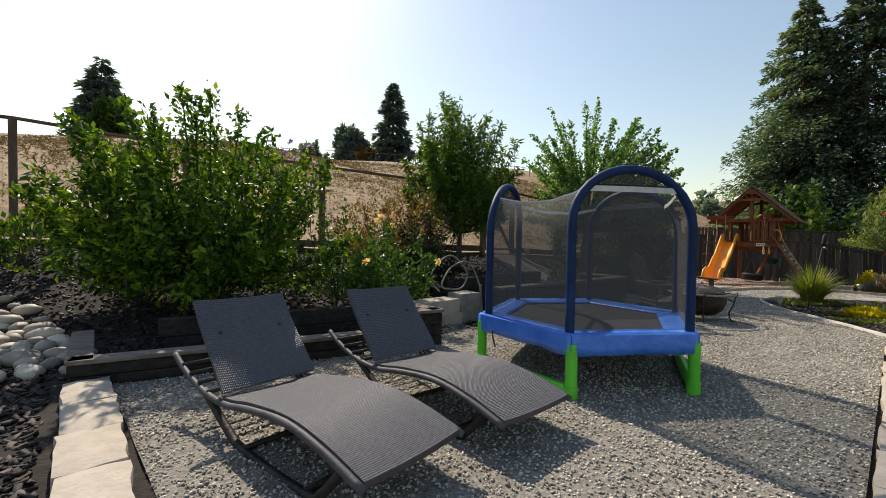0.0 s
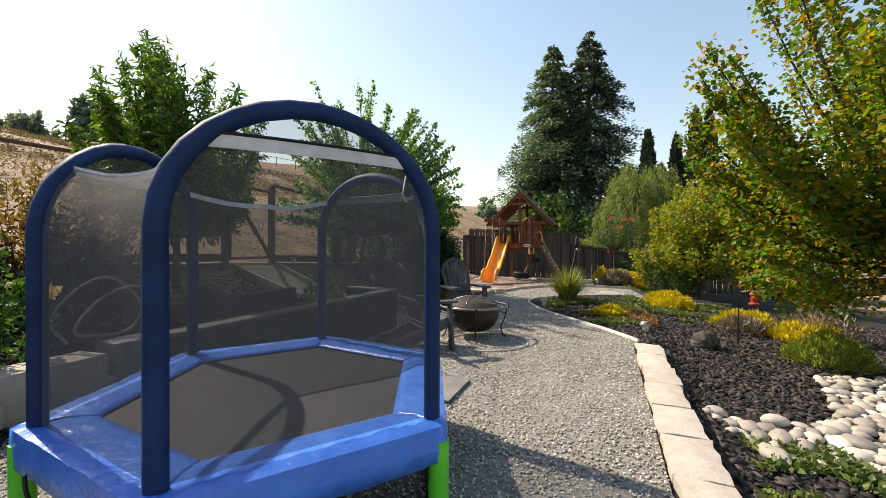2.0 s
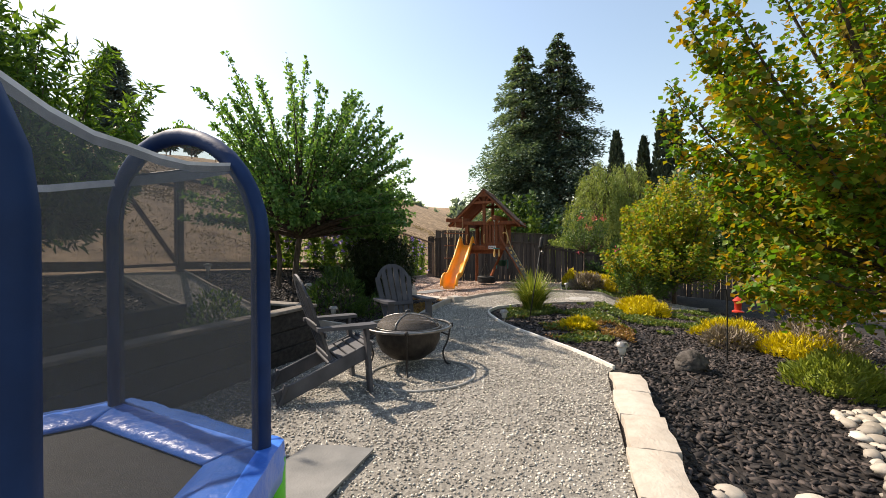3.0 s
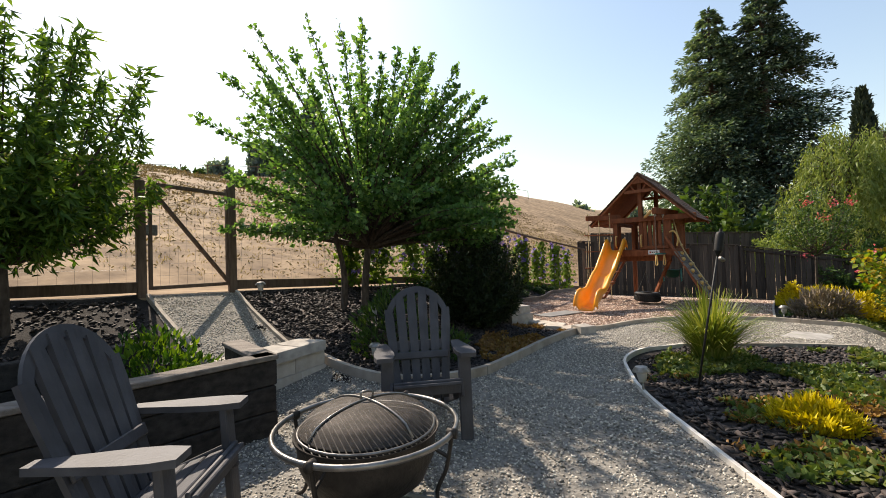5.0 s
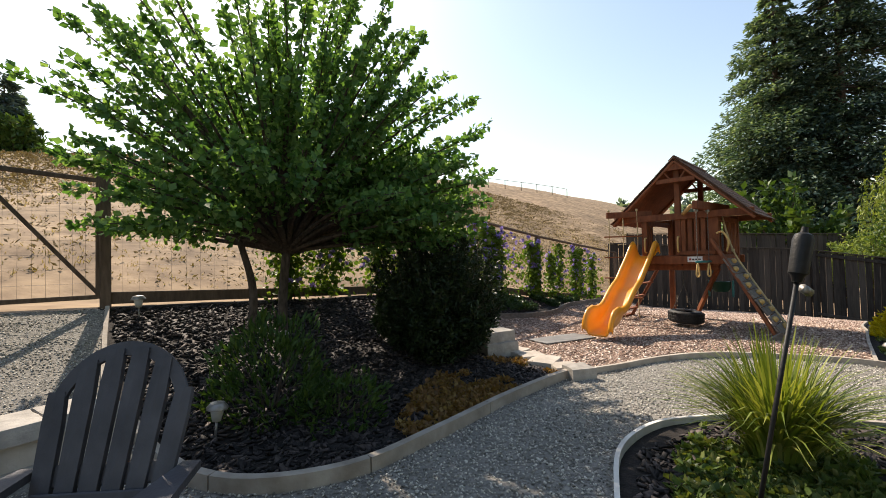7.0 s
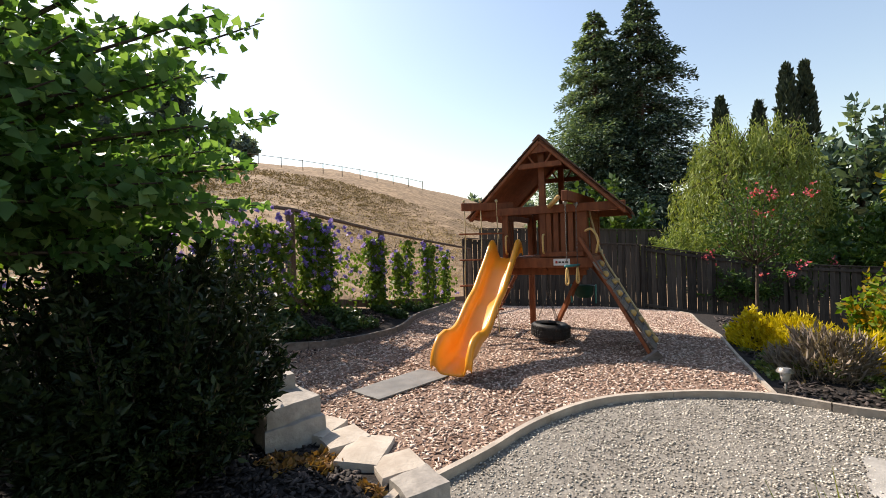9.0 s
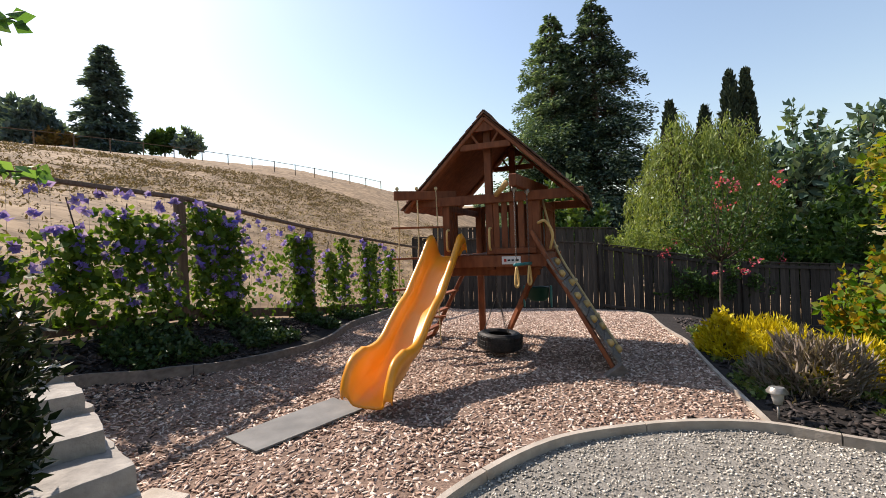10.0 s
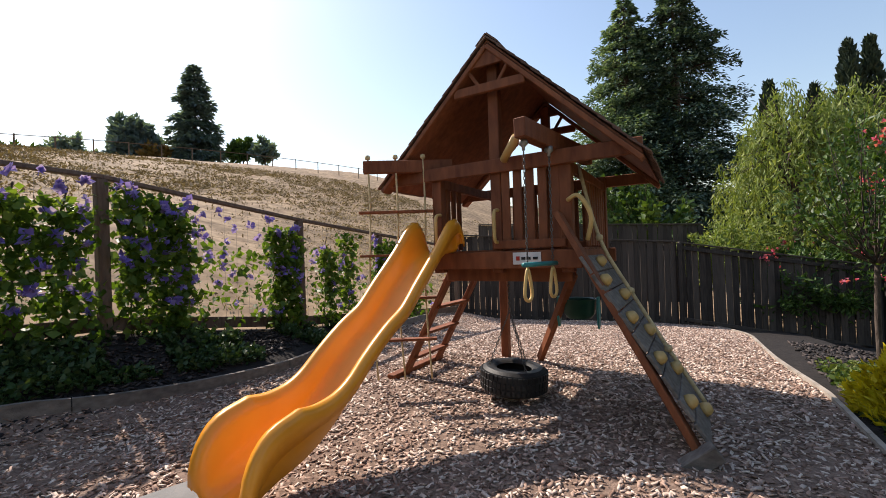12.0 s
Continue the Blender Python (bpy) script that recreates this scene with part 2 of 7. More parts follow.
P_PINK = leafmat("pink_petals", (0.50, 0.06, 0.12), (0.65, 0.12, 0.2), (0.75, 0.25, 0.3), 0.35)
P_CREAM = leafmat("cream_petals", (0.72, 0.55, 0.33), (0.78, 0.68, 0.5), (0.8, 0.42, 0.12), 0.35)
P_YELLOWFLOWER = leafmat("lemon_skin", (0.65, 0.45, 0.02), (0.72, 0.52, 0.03), (0.75, 0.6, 0.05), 0.1)


# ---- geometry helpers ----
class Geo:
    """Collects vertices and faces for one mesh."""

    def __init__(self):
        self.v, self.f = [], []

    def add(self, verts, faces, m=None):
        o = len(self.v)
        self.v += [tuple(m @ Vector(p)) for p in verts] if m is not None else [tuple(p) for p in verts]
        self.f += [tuple(i + o for i in q) for q in faces]
        return self

    def box(self, c, s, m=None, b=None):
        """A box with chamfered edges: centre, full size, optional pose, chamfer."""
        b = min(s) * 0.12 if b is None else b
        h = [x / 2 for x in s]
        verts, idx = [], {}
        for sx in (-1, 1):
            for sy in (-1, 1):
                for sz in (-1, 1):
                    for k in range(3):
                        p = [sx * h[0], sy * h[1], sz * h[2]]
                        for j in range(3):
                            if j != k:
                                p[j] -= (sx, sy, sz)[j] * b
                        idx[(sx, sy, sz, k)] = len(verts)
                        verts.append((c[0] + p[0], c[1] + p[1], c[2] + p[2]))
        faces = []
        for k in range(3):
            i, j = (k + 1) % 3, (k + 2) % 3
            for s0 in (-1, 1):
                ring = []
                for a, d in ((-1, -1), (1, -1), (1, 1), (-1, 1)):
                    q = [0, 0, 0]
                    q[k], q[i], q[j] = s0, a, d
                    ring.append(idx[(*q, k)])
                faces.append(ring if s0 > 0 else ring[::-1])
            for a in (-1, 1):
                for d in (-1, 1):
                    q0, q1 = [0, 0, 0], [0, 0, 0]
                    q0[k], q1[k] = -1, 1
                    q0[i] = q1[i] = a
                    q0[j] = q1[j] = d
                    r = [idx[(*q0, i)], idx[(*q1, i)], idx[(*q1, j)], idx[(*q0, j)]]
                    faces.append(r if a * d < 0 else r[::-1])
        for sx in (-1, 1):
            for sy in (-1, 1):
                for sz in (-1, 1):
                    r = [idx[(sx, sy, sz, k)] for k in range(3)]
                    faces.append(r if sx * sy * sz > 0 else r[::-1])
        return self.add(verts, faces, m)

    def beam(self, p, q, w, h, up=(0, 0, 1), b=None):
        """A chamfered timber from p to q, w wide and h high."""
        p, q = Vector(p), Vector(q)
        x = (q - p).normalized()
        y = Vector(up).cross(x)
        y = y.normalized() if y.length > 1e-4 else Vector((0, 1, 0))
        z = x.cross(y)
        m = Matrix((x, y, z)).transposed().to_4x4()
        m.translation = (p + q) / 2
        return self.box((0, 0, 0), ((q - p).length, w, h), m, b)

    def tube(self, pts, r, n=8, closed=False, caps=True):
        pts = [Vector(p) for p in pts]
        k = len(pts)
        rr = r if isinstance(r, (list, tuple)) else [r] * k
        verts, faces, side = [], [], None
        for i, p in enumerate(pts):
            d = (pts[(i + 1) % k] - pts[i - 1]) if closed else (pts[min(i + 1, k - 1)] - pts[max(i - 1, 0)])
            d = d.normalized()
            if side is None:
                side = d.orthogonal().normalized()
            side = (side - d * side.dot(d)).normalized()
            up = d.cross(side)
            for j in range(n):
                a = 2 * math.pi * j / n
                verts.append(p + rr[i] * (math.cos(a) * side + math.sin(a) * up))
        for i in range(k if closed else k - 1):
            for j in range(n):
                a, b2 = i * n, ((i + 1) % k) * n
                faces.append((a + j, a + (j + 1) % n, b2 + (j + 1) % n, b2 + j))
        if caps and not closed:
            faces += [tuple(range(n))[::-1], tuple(range((k - 1) * n, k * n))]
        return self.add(verts, faces)

    def lathe(self, prof, n=24, m=None):
        verts, faces = [], []
        for r, z in prof:
            for j in range(n):
                a = 2 * math.pi * j / n
                verts.append((r * math.cos(a), r * math.sin(a), z))
        for i in range(len(prof) - 1):
            for j in range(n):
                faces.append((i * n + j, i * n + (j + 1) % n, (i + 1) * n + (j + 1) % n, (i + 1) * n + j))
        return self.add(verts, faces, m)

    def grid(self, rows):
        """A skin over rows of points of equal length."""
        n = len(rows[0])
        return self.add([p for row in rows for p in row], [(i * n + j, i * n + j + 1, (i + 1) * n + j + 1, (i + 1) * n + j) for i in range(len(rows) - 1) for j in range(n - 1)])

    def slab(self, rows, t, way=(0, 0, 1)):
        """A skin with thickness t against way."""
        w = Vector(way) * t
        low = [[Vector(p) - w for p in row] for row in rows]
        self.grid(rows)
        self.grid([row[::-1] for row in low])
        edge = list(rows[0]) + [row[-1] for row in rows[1:]] + list(rows[-1][-2::-1]) + [row[0] for row in rows[-2:0:-1]]
        edge.append(edge[0])
        self.grid([[Vector(p) - w for p in edge], edge])
        return self

    def mesh(self, name, smooth=False):
        me = bpy.data.meshes.new(name)
        me.from_pydata(self.v, [], self.f)
        if smooth:
            me.shade_smooth() if smooth is True else me.set_sharp_from_angle(angle=radians(smooth)) or me.shade_smooth() or me.set_sharp_from_angle(angle=radians(smooth))
        return me


def part(name, geo, material, parent=None, label="", smooth=False, at=None):
    """Links a Geo (or a ready mesh) as one mesh object, under a thing or part where given."""
    me = geo.mesh(name, smooth) if isinstance(geo, Geo) else geo
    if not me.materials:
        me.materials.append(material)
    ob = new(name, me)
    if parent is not None:
        ob.parent = parent
    if at is not None:
        ob.matrix_basis = at
    if label:
        tagged(ob, label)
    return ob


def thing(name, label, category, at=None, group="", kind=""):
    ob = tagged(new(name), label, category, group, kind)
    if at is not None:
        ob.matrix_basis = at
    return ob


def mesh_np(name, verts, faces, material, smooth=False):
    """A mesh from numpy arrays; faces all of one size."""
    me = bpy.data.meshes.new(name)
    n, k = faces.shape
    me.vertices.add(len(verts))
    me.vertices.foreach_set("co", verts.astype(np.float32).ravel())
    me.loops.add(n * k)
    me.loops.foreach_set("vertex_index", faces.astype(np.int32).ravel())
    me.polygons.add(n)
    me.polygons.foreach_set("loop_start", np.arange(0, n * k, k, dtype=np.int32))
    me.update(calc_edges=True)
    me.validate()
    if smooth:
        me.shade_smooth()
    me.materials.append(material)
    return me


RNG = np.random.default_rng(7)


def unit(a):
    return a / np.maximum(np.linalg.norm(a, axis=-1, keepdims=True), 1e-9)


def leaves(name, pos, way, size, material, wide=0.45, fold=0.25, vary=0.4, lean=None):
    """Folded leaf blades: base points, directions, length. Each is two triangles."""
    n = len(pos)
    way = unit(way)
    ref = unit(RNG.normal(size=(n, 3))) if lean is None else unit(np.array(lean) + 0.45 * RNG.normal(size=(n, 3)))
    side = unit(np.cross(way, ref))
    nor = np.cross(side, way)
    s = (size * (1 + vary * (RNG.random(n) - 0.5) * 2))[:, None]
    a = pos
    tip = pos + way * s - nor * s * 0.12
    mid = pos + way * s * 0.45
    left = mid + side * s * wide * 0.5 + nor * s * fold * 0.3
    right = mid - side * s * wide * 0.5 + nor * s * fold * 0.3
    verts = np.stack([a, left, tip, right], 1).reshape(-1, 3)
    i = np.arange(n)[:, None] * 4
    faces = np.concatenate([i + [0, 2, 1], i + [0, 3, 2]], 1).reshape(-1, 3)
    return mesh_np(name, verts, faces, material)


def inside(poly, x, y):
    x, y = np.asarray(x, float), np.asarray(y, float)
    hit = np.zeros(x.shape, bool)
    for (x0, y0), (x1, y1) in zip(poly, poly[1:] + poly[:1]):
        c = (y0 > y) != (y1 > y)
        hit ^= c & (x < (x1 - x0) * (y - y0) / ((y1 - y0) or 1e-9) + x0)
    return hit


# ---- lie of the land ----
FENCE = [(-24, -1.2), (-7, 6.6), (-2.57, 8.64), (0.9, 10.25), (1.72, 11.05), (6.33, 15.63), (8.1, 17.35), (9.45, 18.7), (11.9, 21.6), (90, 100)]
FENCE_Z = [1.4, 1.08, 0.97, 0.92, 0.88, 0.63, 0.28, 0.1, -0.25, -0.3]


def fence_side(x, y):
    """Signed distance from the back fence (out on the hill positive), and the ground's height at its foot."""
    best = np.full(np.shape(x), 1e9)
    sign, foot = np.ones(np.shape(x)), np.zeros(np.shape(x))
    for (p, q, z0, z1) in zip(FENCE, FENCE[1:], FENCE_Z, FENCE_Z[1:]):
        dx, dy = q[0] - p[0], q[1] - p[1]
        k = np.clip(((x - p[0]) * dx + (y - p[1]) * dy) / (dx * dx + dy * dy), 0, 1)
        ex, ey = x - p[0] - k * dx, y - p[1] - k * dy
        d = np.hypot(ex, ey)
        near = d < best
        best = np.where(near, d, best)
        sign = np.where(near, np.where(dx * ey - dy * ex > 0, 1, -1), sign)
        foot = np.where(near, z0 + k * (z1 - z0), foot)
    return best * sign, foot


def H(x, y):
    """Height of the ground."""
    x, y = np.asarray(x, float), np.asarray(y, float)
    d, foot = fence_side(x, y)
    right = (x - 5.95) * 0.69 - (y - 5.3) * 0.72
    base = -0.16 * np.clip(right / 0.4, 0, 1) - 0.065 * np.clip(right, 0, 7) - 0.062 * np.clip(x + y - 26, 0, 12) - 0.05 * np.clip(x - 16, 0, 6)
    bank = 3.3 - 2.1 * np.clip((x + y - 17.5) / 3, 0, 1)
    q = np.clip(1 + d / bank, 0, 1)
    yard = base + (foot - base) * q ** 1.35
    out = np.clip(d - 1.2, 0, None)
    s = (x + y) * 0.707 - 8.4
    f = 0.8 + 0.5 * np.clip(s / 60, -0.3, 1)
    t = np.clip(out / 58, 0, 1)
    hill = foot + 0.36 * f * 58 * (t - t ** 3 / 3) - 0.02 * np.clip(out - 90, 0, None)
    return np.where(d > 0, hill, yard)


def hz(x, y):
    return float(H(x, y))


def sheet(name, poly, material, step, lift, label, rough=0.0, category="", kind="structure"):
    """A ground sheet over a polygon that follows the land."""
    xs, ys = [p[0] for p in poly], [p[1] for p in poly]
    g, seen = Geo(), {}
    nx, ny = int((max(xs) - min(xs)) / step) + 2, int((max(ys) - min(ys)) / step) + 2
    gx, gy = min(xs) - step / 2 + step * np.arange(nx), min(ys) - step / 2 + step * np.arange(ny)
    gi = inside(poly, *np.meshgrid(gx, gy, indexing="ij"))
    edge = set()
    for (x0, y0), (x1, y1) in zip(poly, poly[1:] + poly[:1]):
        k = int(math.hypot(x1 - x0, y1 - y0) / (step * 0.2)) + 2
        for t in np.linspace(0, 1, k):
            edge.add((int((x0 + t * (x1 - x0) - gx[0]) // step), int((y0 + t * (y1 - y0) - gy[0]) // step)))

    def vert(x, y):
        key = (round(x, 4), round(y, 4))
        if key not in seen:
            seen[key] = len(g.v)
            z = hz(x, y) + lift + rough * noise.noise((x * 3.1, y * 3.1, 0.3)) + rough * 0.6 * noise.noise((x * 9.7, y * 9.7, 1.3))
            g.v.append((x, y, z))
        return seen[key]

    for i in range(nx - 1):
        for j in range(ny - 1):
            x0, x1, y0, y1 = gx[i], gx[i + 1], gy[j], gy[j + 1]
            if (i, j) in edge:
                ring = list(poly)
                for ax, lim, s in ((0, x0, 1), (0, x1, -1), (1, y0, 1), (1, y1, -1)):
                    nxt = []
                    for p, q in zip(ring, ring[1:] + ring[:1]):
                        a, b = (p[ax] - lim) * s, (q[ax] - lim) * s
                        if a >= 0:
                            nxt.append(p)
                        if (a > 0 > b) or (a < 0 < b):
                            k = a / (a - b)
                            nxt.append((p[0] + k * (q[0] - p[0]), p[1] + k * (q[1] - p[1])))
                    ring = nxt
                    if not ring:
                        break
                ids = []
                for p in ring:
                    v = vert(*p)
                    if v not in ids:
                        ids.append(v)
                if len(ids) > 2:
                    g.f.append(tuple(ids))
            elif gi[i, j] and gi[i + 1, j + 1]:
                g.f.append((vert(x0, y0), vert(x1, y0), vert(x1, y1), vert(x0, y1)))
    me = g.mesh(name, True)
    return tagged(part(name, me, material), label, category, "", kind)


def smooth_line(pts, n=6, closed=False):
    """A rounder line through the points."""
    P = [Vector((*p, 0)) if len(p) == 2 else Vector(p) for p in pts]
    out, k = [], len(P)
    for i in range(k if closed else k - 1):
        a, b, c, d = (P[(i + j) % k] if closed else P[min(max(i + j, 0), k - 1)] for j in (-1, 0, 1, 2))
        for s in range(n):
            t = s / n
            out.append(0.5 * (2 * b + (c - a) * t + (2 * a - 5 * b + 4 * c - d) * t * t + (3 * b - a - 3 * c + d) * t ** 3))
    if not closed:
        out.append(P[-1])
    return [(p.x, p.y) for p in out] if len(pts[0]) == 2 else out


def scatter(poly, n, avoid=()):
    """n points in a polygon, outside those to avoid."""
    xs, ys = [p[0] for p in poly], [p[1] for p in poly]
    out = np.zeros((0, 2))
    while len(out) < n:
        p = np.stack([RNG.uniform(min(xs), max(xs), n), RNG.uniform(min(ys), max(ys), n)], 1)
        ok = inside(poly, p[:, 0], p[:, 1])
        for a in avoid:
            ok &= ~inside(a, p[:, 0], p[:, 1])
        out = np.concatenate([out, p[ok]])
    return out[:n]


CUBE_V = np.array([(x, y, z) for x in (-0.5, 0.5) for y in (-0.5, 0.5) for z in (-0.5, 0.5)])
CUBE_F = np.array([(0, 1, 3), (0, 3, 2), (4, 6, 7), (4, 7, 5), (0, 4, 5), (0, 5, 1), (2, 3, 7), (2, 7, 6), (0, 2, 6), (0, 6, 4), (1, 5, 7), (1, 7, 3)])
OCT_V = np.array([(0.5, 0, 0), (0, 0.5, 0), (-0.5, 0, 0), (0, -0.5, 0), (0, 0, 0.5), (0, 0, -0.5)])
OCT_F = np.array([(0, 1, 4), (1, 2, 4), (2, 3, 4), (3, 0, 4), (1, 0, 5), (2, 1, 5), (3, 2, 5), (0, 3, 5)])


def bits(name, xy, size, shape, tilt, lift, material, label, category):
    """Loose small pieces lying on the land, each with its own turn and size."""
    n = len(xy)
    V, F = (CUBE_V, CUBE_F) if shape == "chip" else (OCT_V, OCT_F)
    sc = np.array(size) * RNG.uniform(0.55, 1.35, (n, 1)) * RNG.uniform(0.7, 1.3, (n, 3))
    yaw, tx, ty = RNG.uniform(0, 6.283, n), RNG.normal(0, tilt, n), RNG.normal(0, tilt, n)
    v = V[None] * sc[:, None] * RNG.uniform(0.75, 1.25, (n, len(V), 1))
    v[..., 2] += v[..., 0] * tx[:, None] + v[..., 1] * ty[:, None]
    c, s = np.cos(yaw)[:, None], np.sin(yaw)[:, None]
    x, y = v[..., 0] * c - v[..., 1] * s, v[..., 0] * s + v[..., 1] * c
    z = v[..., 2] + (H(xy[:, 0], xy[:, 1]) + lift)[:, None]
    verts = np.stack([x + xy[:, :1], y + xy[:, 1:2], z], -1).reshape(-1, 3)
    faces = (F[None] + len(V) * np.arange(n)[:, None, None]).reshape(-1, 3)
    return tagged(part(name, mesh_np(name, verts, faces, material), material), label, category, "", "stuff")


# ---- plan ----
PAVER_A, PAVER_B = (-1.6, -1.7), (5.75, 5.44)
EDGE_WHITE = smooth_line([(5.92, 5.5), (6.08, 6.1), (6.2, 6.8), (6.38, 7.9), (6.6, 8.6), (6.88, 9.2), (7.35, 9.6), (7.95, 9.72)], 5)
EDGE_RIGHT = smooth_line([(7.95, 9.72), (9.2, 9.45), (10.6, 8.9), (13.0, 8.6)], 4)
EDGE_CHIPS = smooth_line([(7.08, 10.97), (7.72, 11.25), (8.32, 11.55), (9.04, 11.73), (9.64, 11.67), (10.15, 11.5), (10.63, 11.2), (11.0, 10.6), (11.9, 10.0), (13.0, 9.8)], 5)
EDGE_PLAY = smooth_line([(10.7, 11.22), (11.78, 12.4), (12.6, 13.25), (14.0, 14.75), (16.6, 17.3), (18.1, 19.3)], 4)
EDGE_MID = smooth_line([(7.02, 10.95), (6.3, 10.25), (5.6, 9.42), (5.05, 8.86), (4.4, 8.72), (3.75, 9.0), (3.3, 9.35)], 5)
EDGE_BANK = smooth_line([(5.5, 13.75), (6.15, 14.45), (6.95, 14.95), (8.05, 15.85), (8.65, 16.8), (9.5, 18.0), (10.6, 19.7)], 4)
GRAVEL = [PAVER_A, PAVER_B] + EDGE_WHITE + EDGE_RIGHT[1:] + EDGE_CHIPS[::-1] + EDGE_MID[1:] + [(2.9, 8.25), (3.25, 7.75), (0.85, 5.35), (0.25, 5.9), (-0.1, 5.7), (0.02, 4.75), (-2.55, 3.05), (-2.15, 2.85), (-0.93, 1.64), (-0.5, 0.9), (-2.2, -1.3)]
CHIPS = EDGE_CHIPS[:31] + EDGE_PLAY + [(17.3, 19.75), (11.7, 21.4)] + EDGE_BANK[::-1] + [(5.95, 13.2), (6.35, 12.4), (6.85, 11.6)]
WALKUP = [(2.72, 8.3), (3.22, 9.2), (1.78, 10.98), (0.98, 10.2)]
YARD = [(-24, -14), (27, -14), (27.5, 3.9), (27.5, 14.7), (21.5, 17.75), (17.4, 19.85), (11.7, 21.5)] + [(x, y) for x, y in FENCE[7:0:-1]] + [(-24, -1.3)]

# ---- ground ----
axis_near = np.arange(-30, 30.1, 0.6)
axis_far = np.array([36, 43, 52, 62, 75, 90, 110, 140, 190, 300, 600, 1500.0])
ax = np.concatenate([-axis_far[::-1], axis_near, axis_far])
gx, gy = np.meshgrid(ax + 4, ax + 12, indexing="ij")
gz = H(gx, gy)
gd, _ = fence_side(gx, gy)
gz = np.where(gd < -0.2, gz - 0.12, gz)
for i in range(len(ax)):
    for j in range(len(ax)):
        if gd[i, j] > 1.5:
            gz[i, j] += 0.10 * noise.noise((gx[i, j] * 0.7, gy[i, j] * 0.7, 0)) + 0.25 * noise.noise((gx[i, j] * 0.12, gy[i, j] * 0.12, 5))
ni = np.arange(len(ax) ** 2).reshape(len(ax), -1)
tagged(part("ground", mesh_np("ground", np.stack([gx, gy, gz], -1).reshape(-1, 3), np.stack([ni[:-1, :-1], ni[1:, :-1], ni[1:, 1:], ni[:-1, 1:]], -1).reshape(-1, 4), M_DRY, True), M_DRY), "dry straw-coloured grass hillside rising behind the yard", "ground", "", "structure")
sheet("garden_bed_ground", YARD, M_SOIL, 0.35, 0.0, "dark bark-covered garden soil", 0.02, "ground")
sheet("gravel_path", GRAVEL, M_GRAVELBED, 0.2, 0.014, "pale grey pea gravel path", 0.006, "path")
sheet("playground_floor", CHIPS, M_CHIPBED, 0.2, 0.018, "reddish wood chip play area", 0.012, "ground")
sheet("gate_walk", WALKUP, M_GRAVELBED, 0.15, 0.02, "sloping gravel pad below the gate", 0.006, "path")


# ---- edging, pavers, fences ----
def edging(name, line, w, h, material, label, lift=0.0):
    """A bent board set on edge along a line."""
    root = thing(name, label, "edging", kind="structure")
    seg = max(1, len(line) // 4)
    for k in range(0, len(line) - 1, seg):
        run = line[k:k + seg + 1]
        if len(run) < 2:
            continue
        rows = [[], [], [], []]
        for i, p in enumerate(run):
            a, b = run[max(i - 1, 0)], run[min(i + 1, len(run) - 1)]
            d = Vector((b[0] - a[0], b[1] - a[1], 0)).normalized()
            n = Vector((-d.y, d.x, 0)) * w / 2
            shrink = d * (0.004 if i == 0 else -0.004 if i == len(run) - 1 else 0)
            c = Vector((p[0], p[1], hz(*p) + lift)) + shrink
            top = c + Vector((0, 0, h + 0.006 * noise.noise((p[0] * 2, p[1] * 2, 4))))
            for r, q in zip(rows, (c - n - Vector((0, 0, 0.08)), top - n, top + n, c + n - Vector((0, 0, 0.08)))):
                r.append(q)
        g = Geo()
        g.grid(rows + [rows[0]])
        for e in (0, -1):
            o = len(g.v)
            g.v += [tuple(r[e]) for r in rows]
            g.f.append((o, o + 1, o + 2, o + 3) if e else (o + 3, o + 2, o + 1, o))
        part("board", g, material, root)
    return root


edging("path_edging", EDGE_WHITE, 0.03, 0.05, M_WHITE, "pale bent plastic edging along a bark bed")
edging("path_edging", EDGE_RIGHT, 0.04, 0.05, M_EDGE, "grey bent edging board along a bark bed")
edging("play_edging", EDGE_CHIPS, 0.045, 0.085, M_EDGE, "weathered curved edging board round wood chips")
edging("play_edging", EDGE_PLAY, 0.035, 0.055, M_EDGE, "pale straight edging board beside wood chips")
edging("bed_edging", EDGE_MID, 0.06, 0.11, M_EDGE, "weathered curved timber edging of a raised bed")
edging("bank_edging", EDGE_BANK, 0.05, 0.12, M_TIMBER, "weathered timber edging at the foot of the bank")
edging("gate_edging", [(3.16, 9.3), (2.7, 9.85), (2.25, 10.4), (1.8, 10.98)], 0.04, 0.06, M_EDGE, "grey edging board beside the gate walk")
edging("gate_edging", [(2.4, 8.8), (1.9, 9.3), (1.45, 9.75), (1.0, 10.2)], 0.04, 0.06, M_EDGE, "grey edging board beside the gate walk")


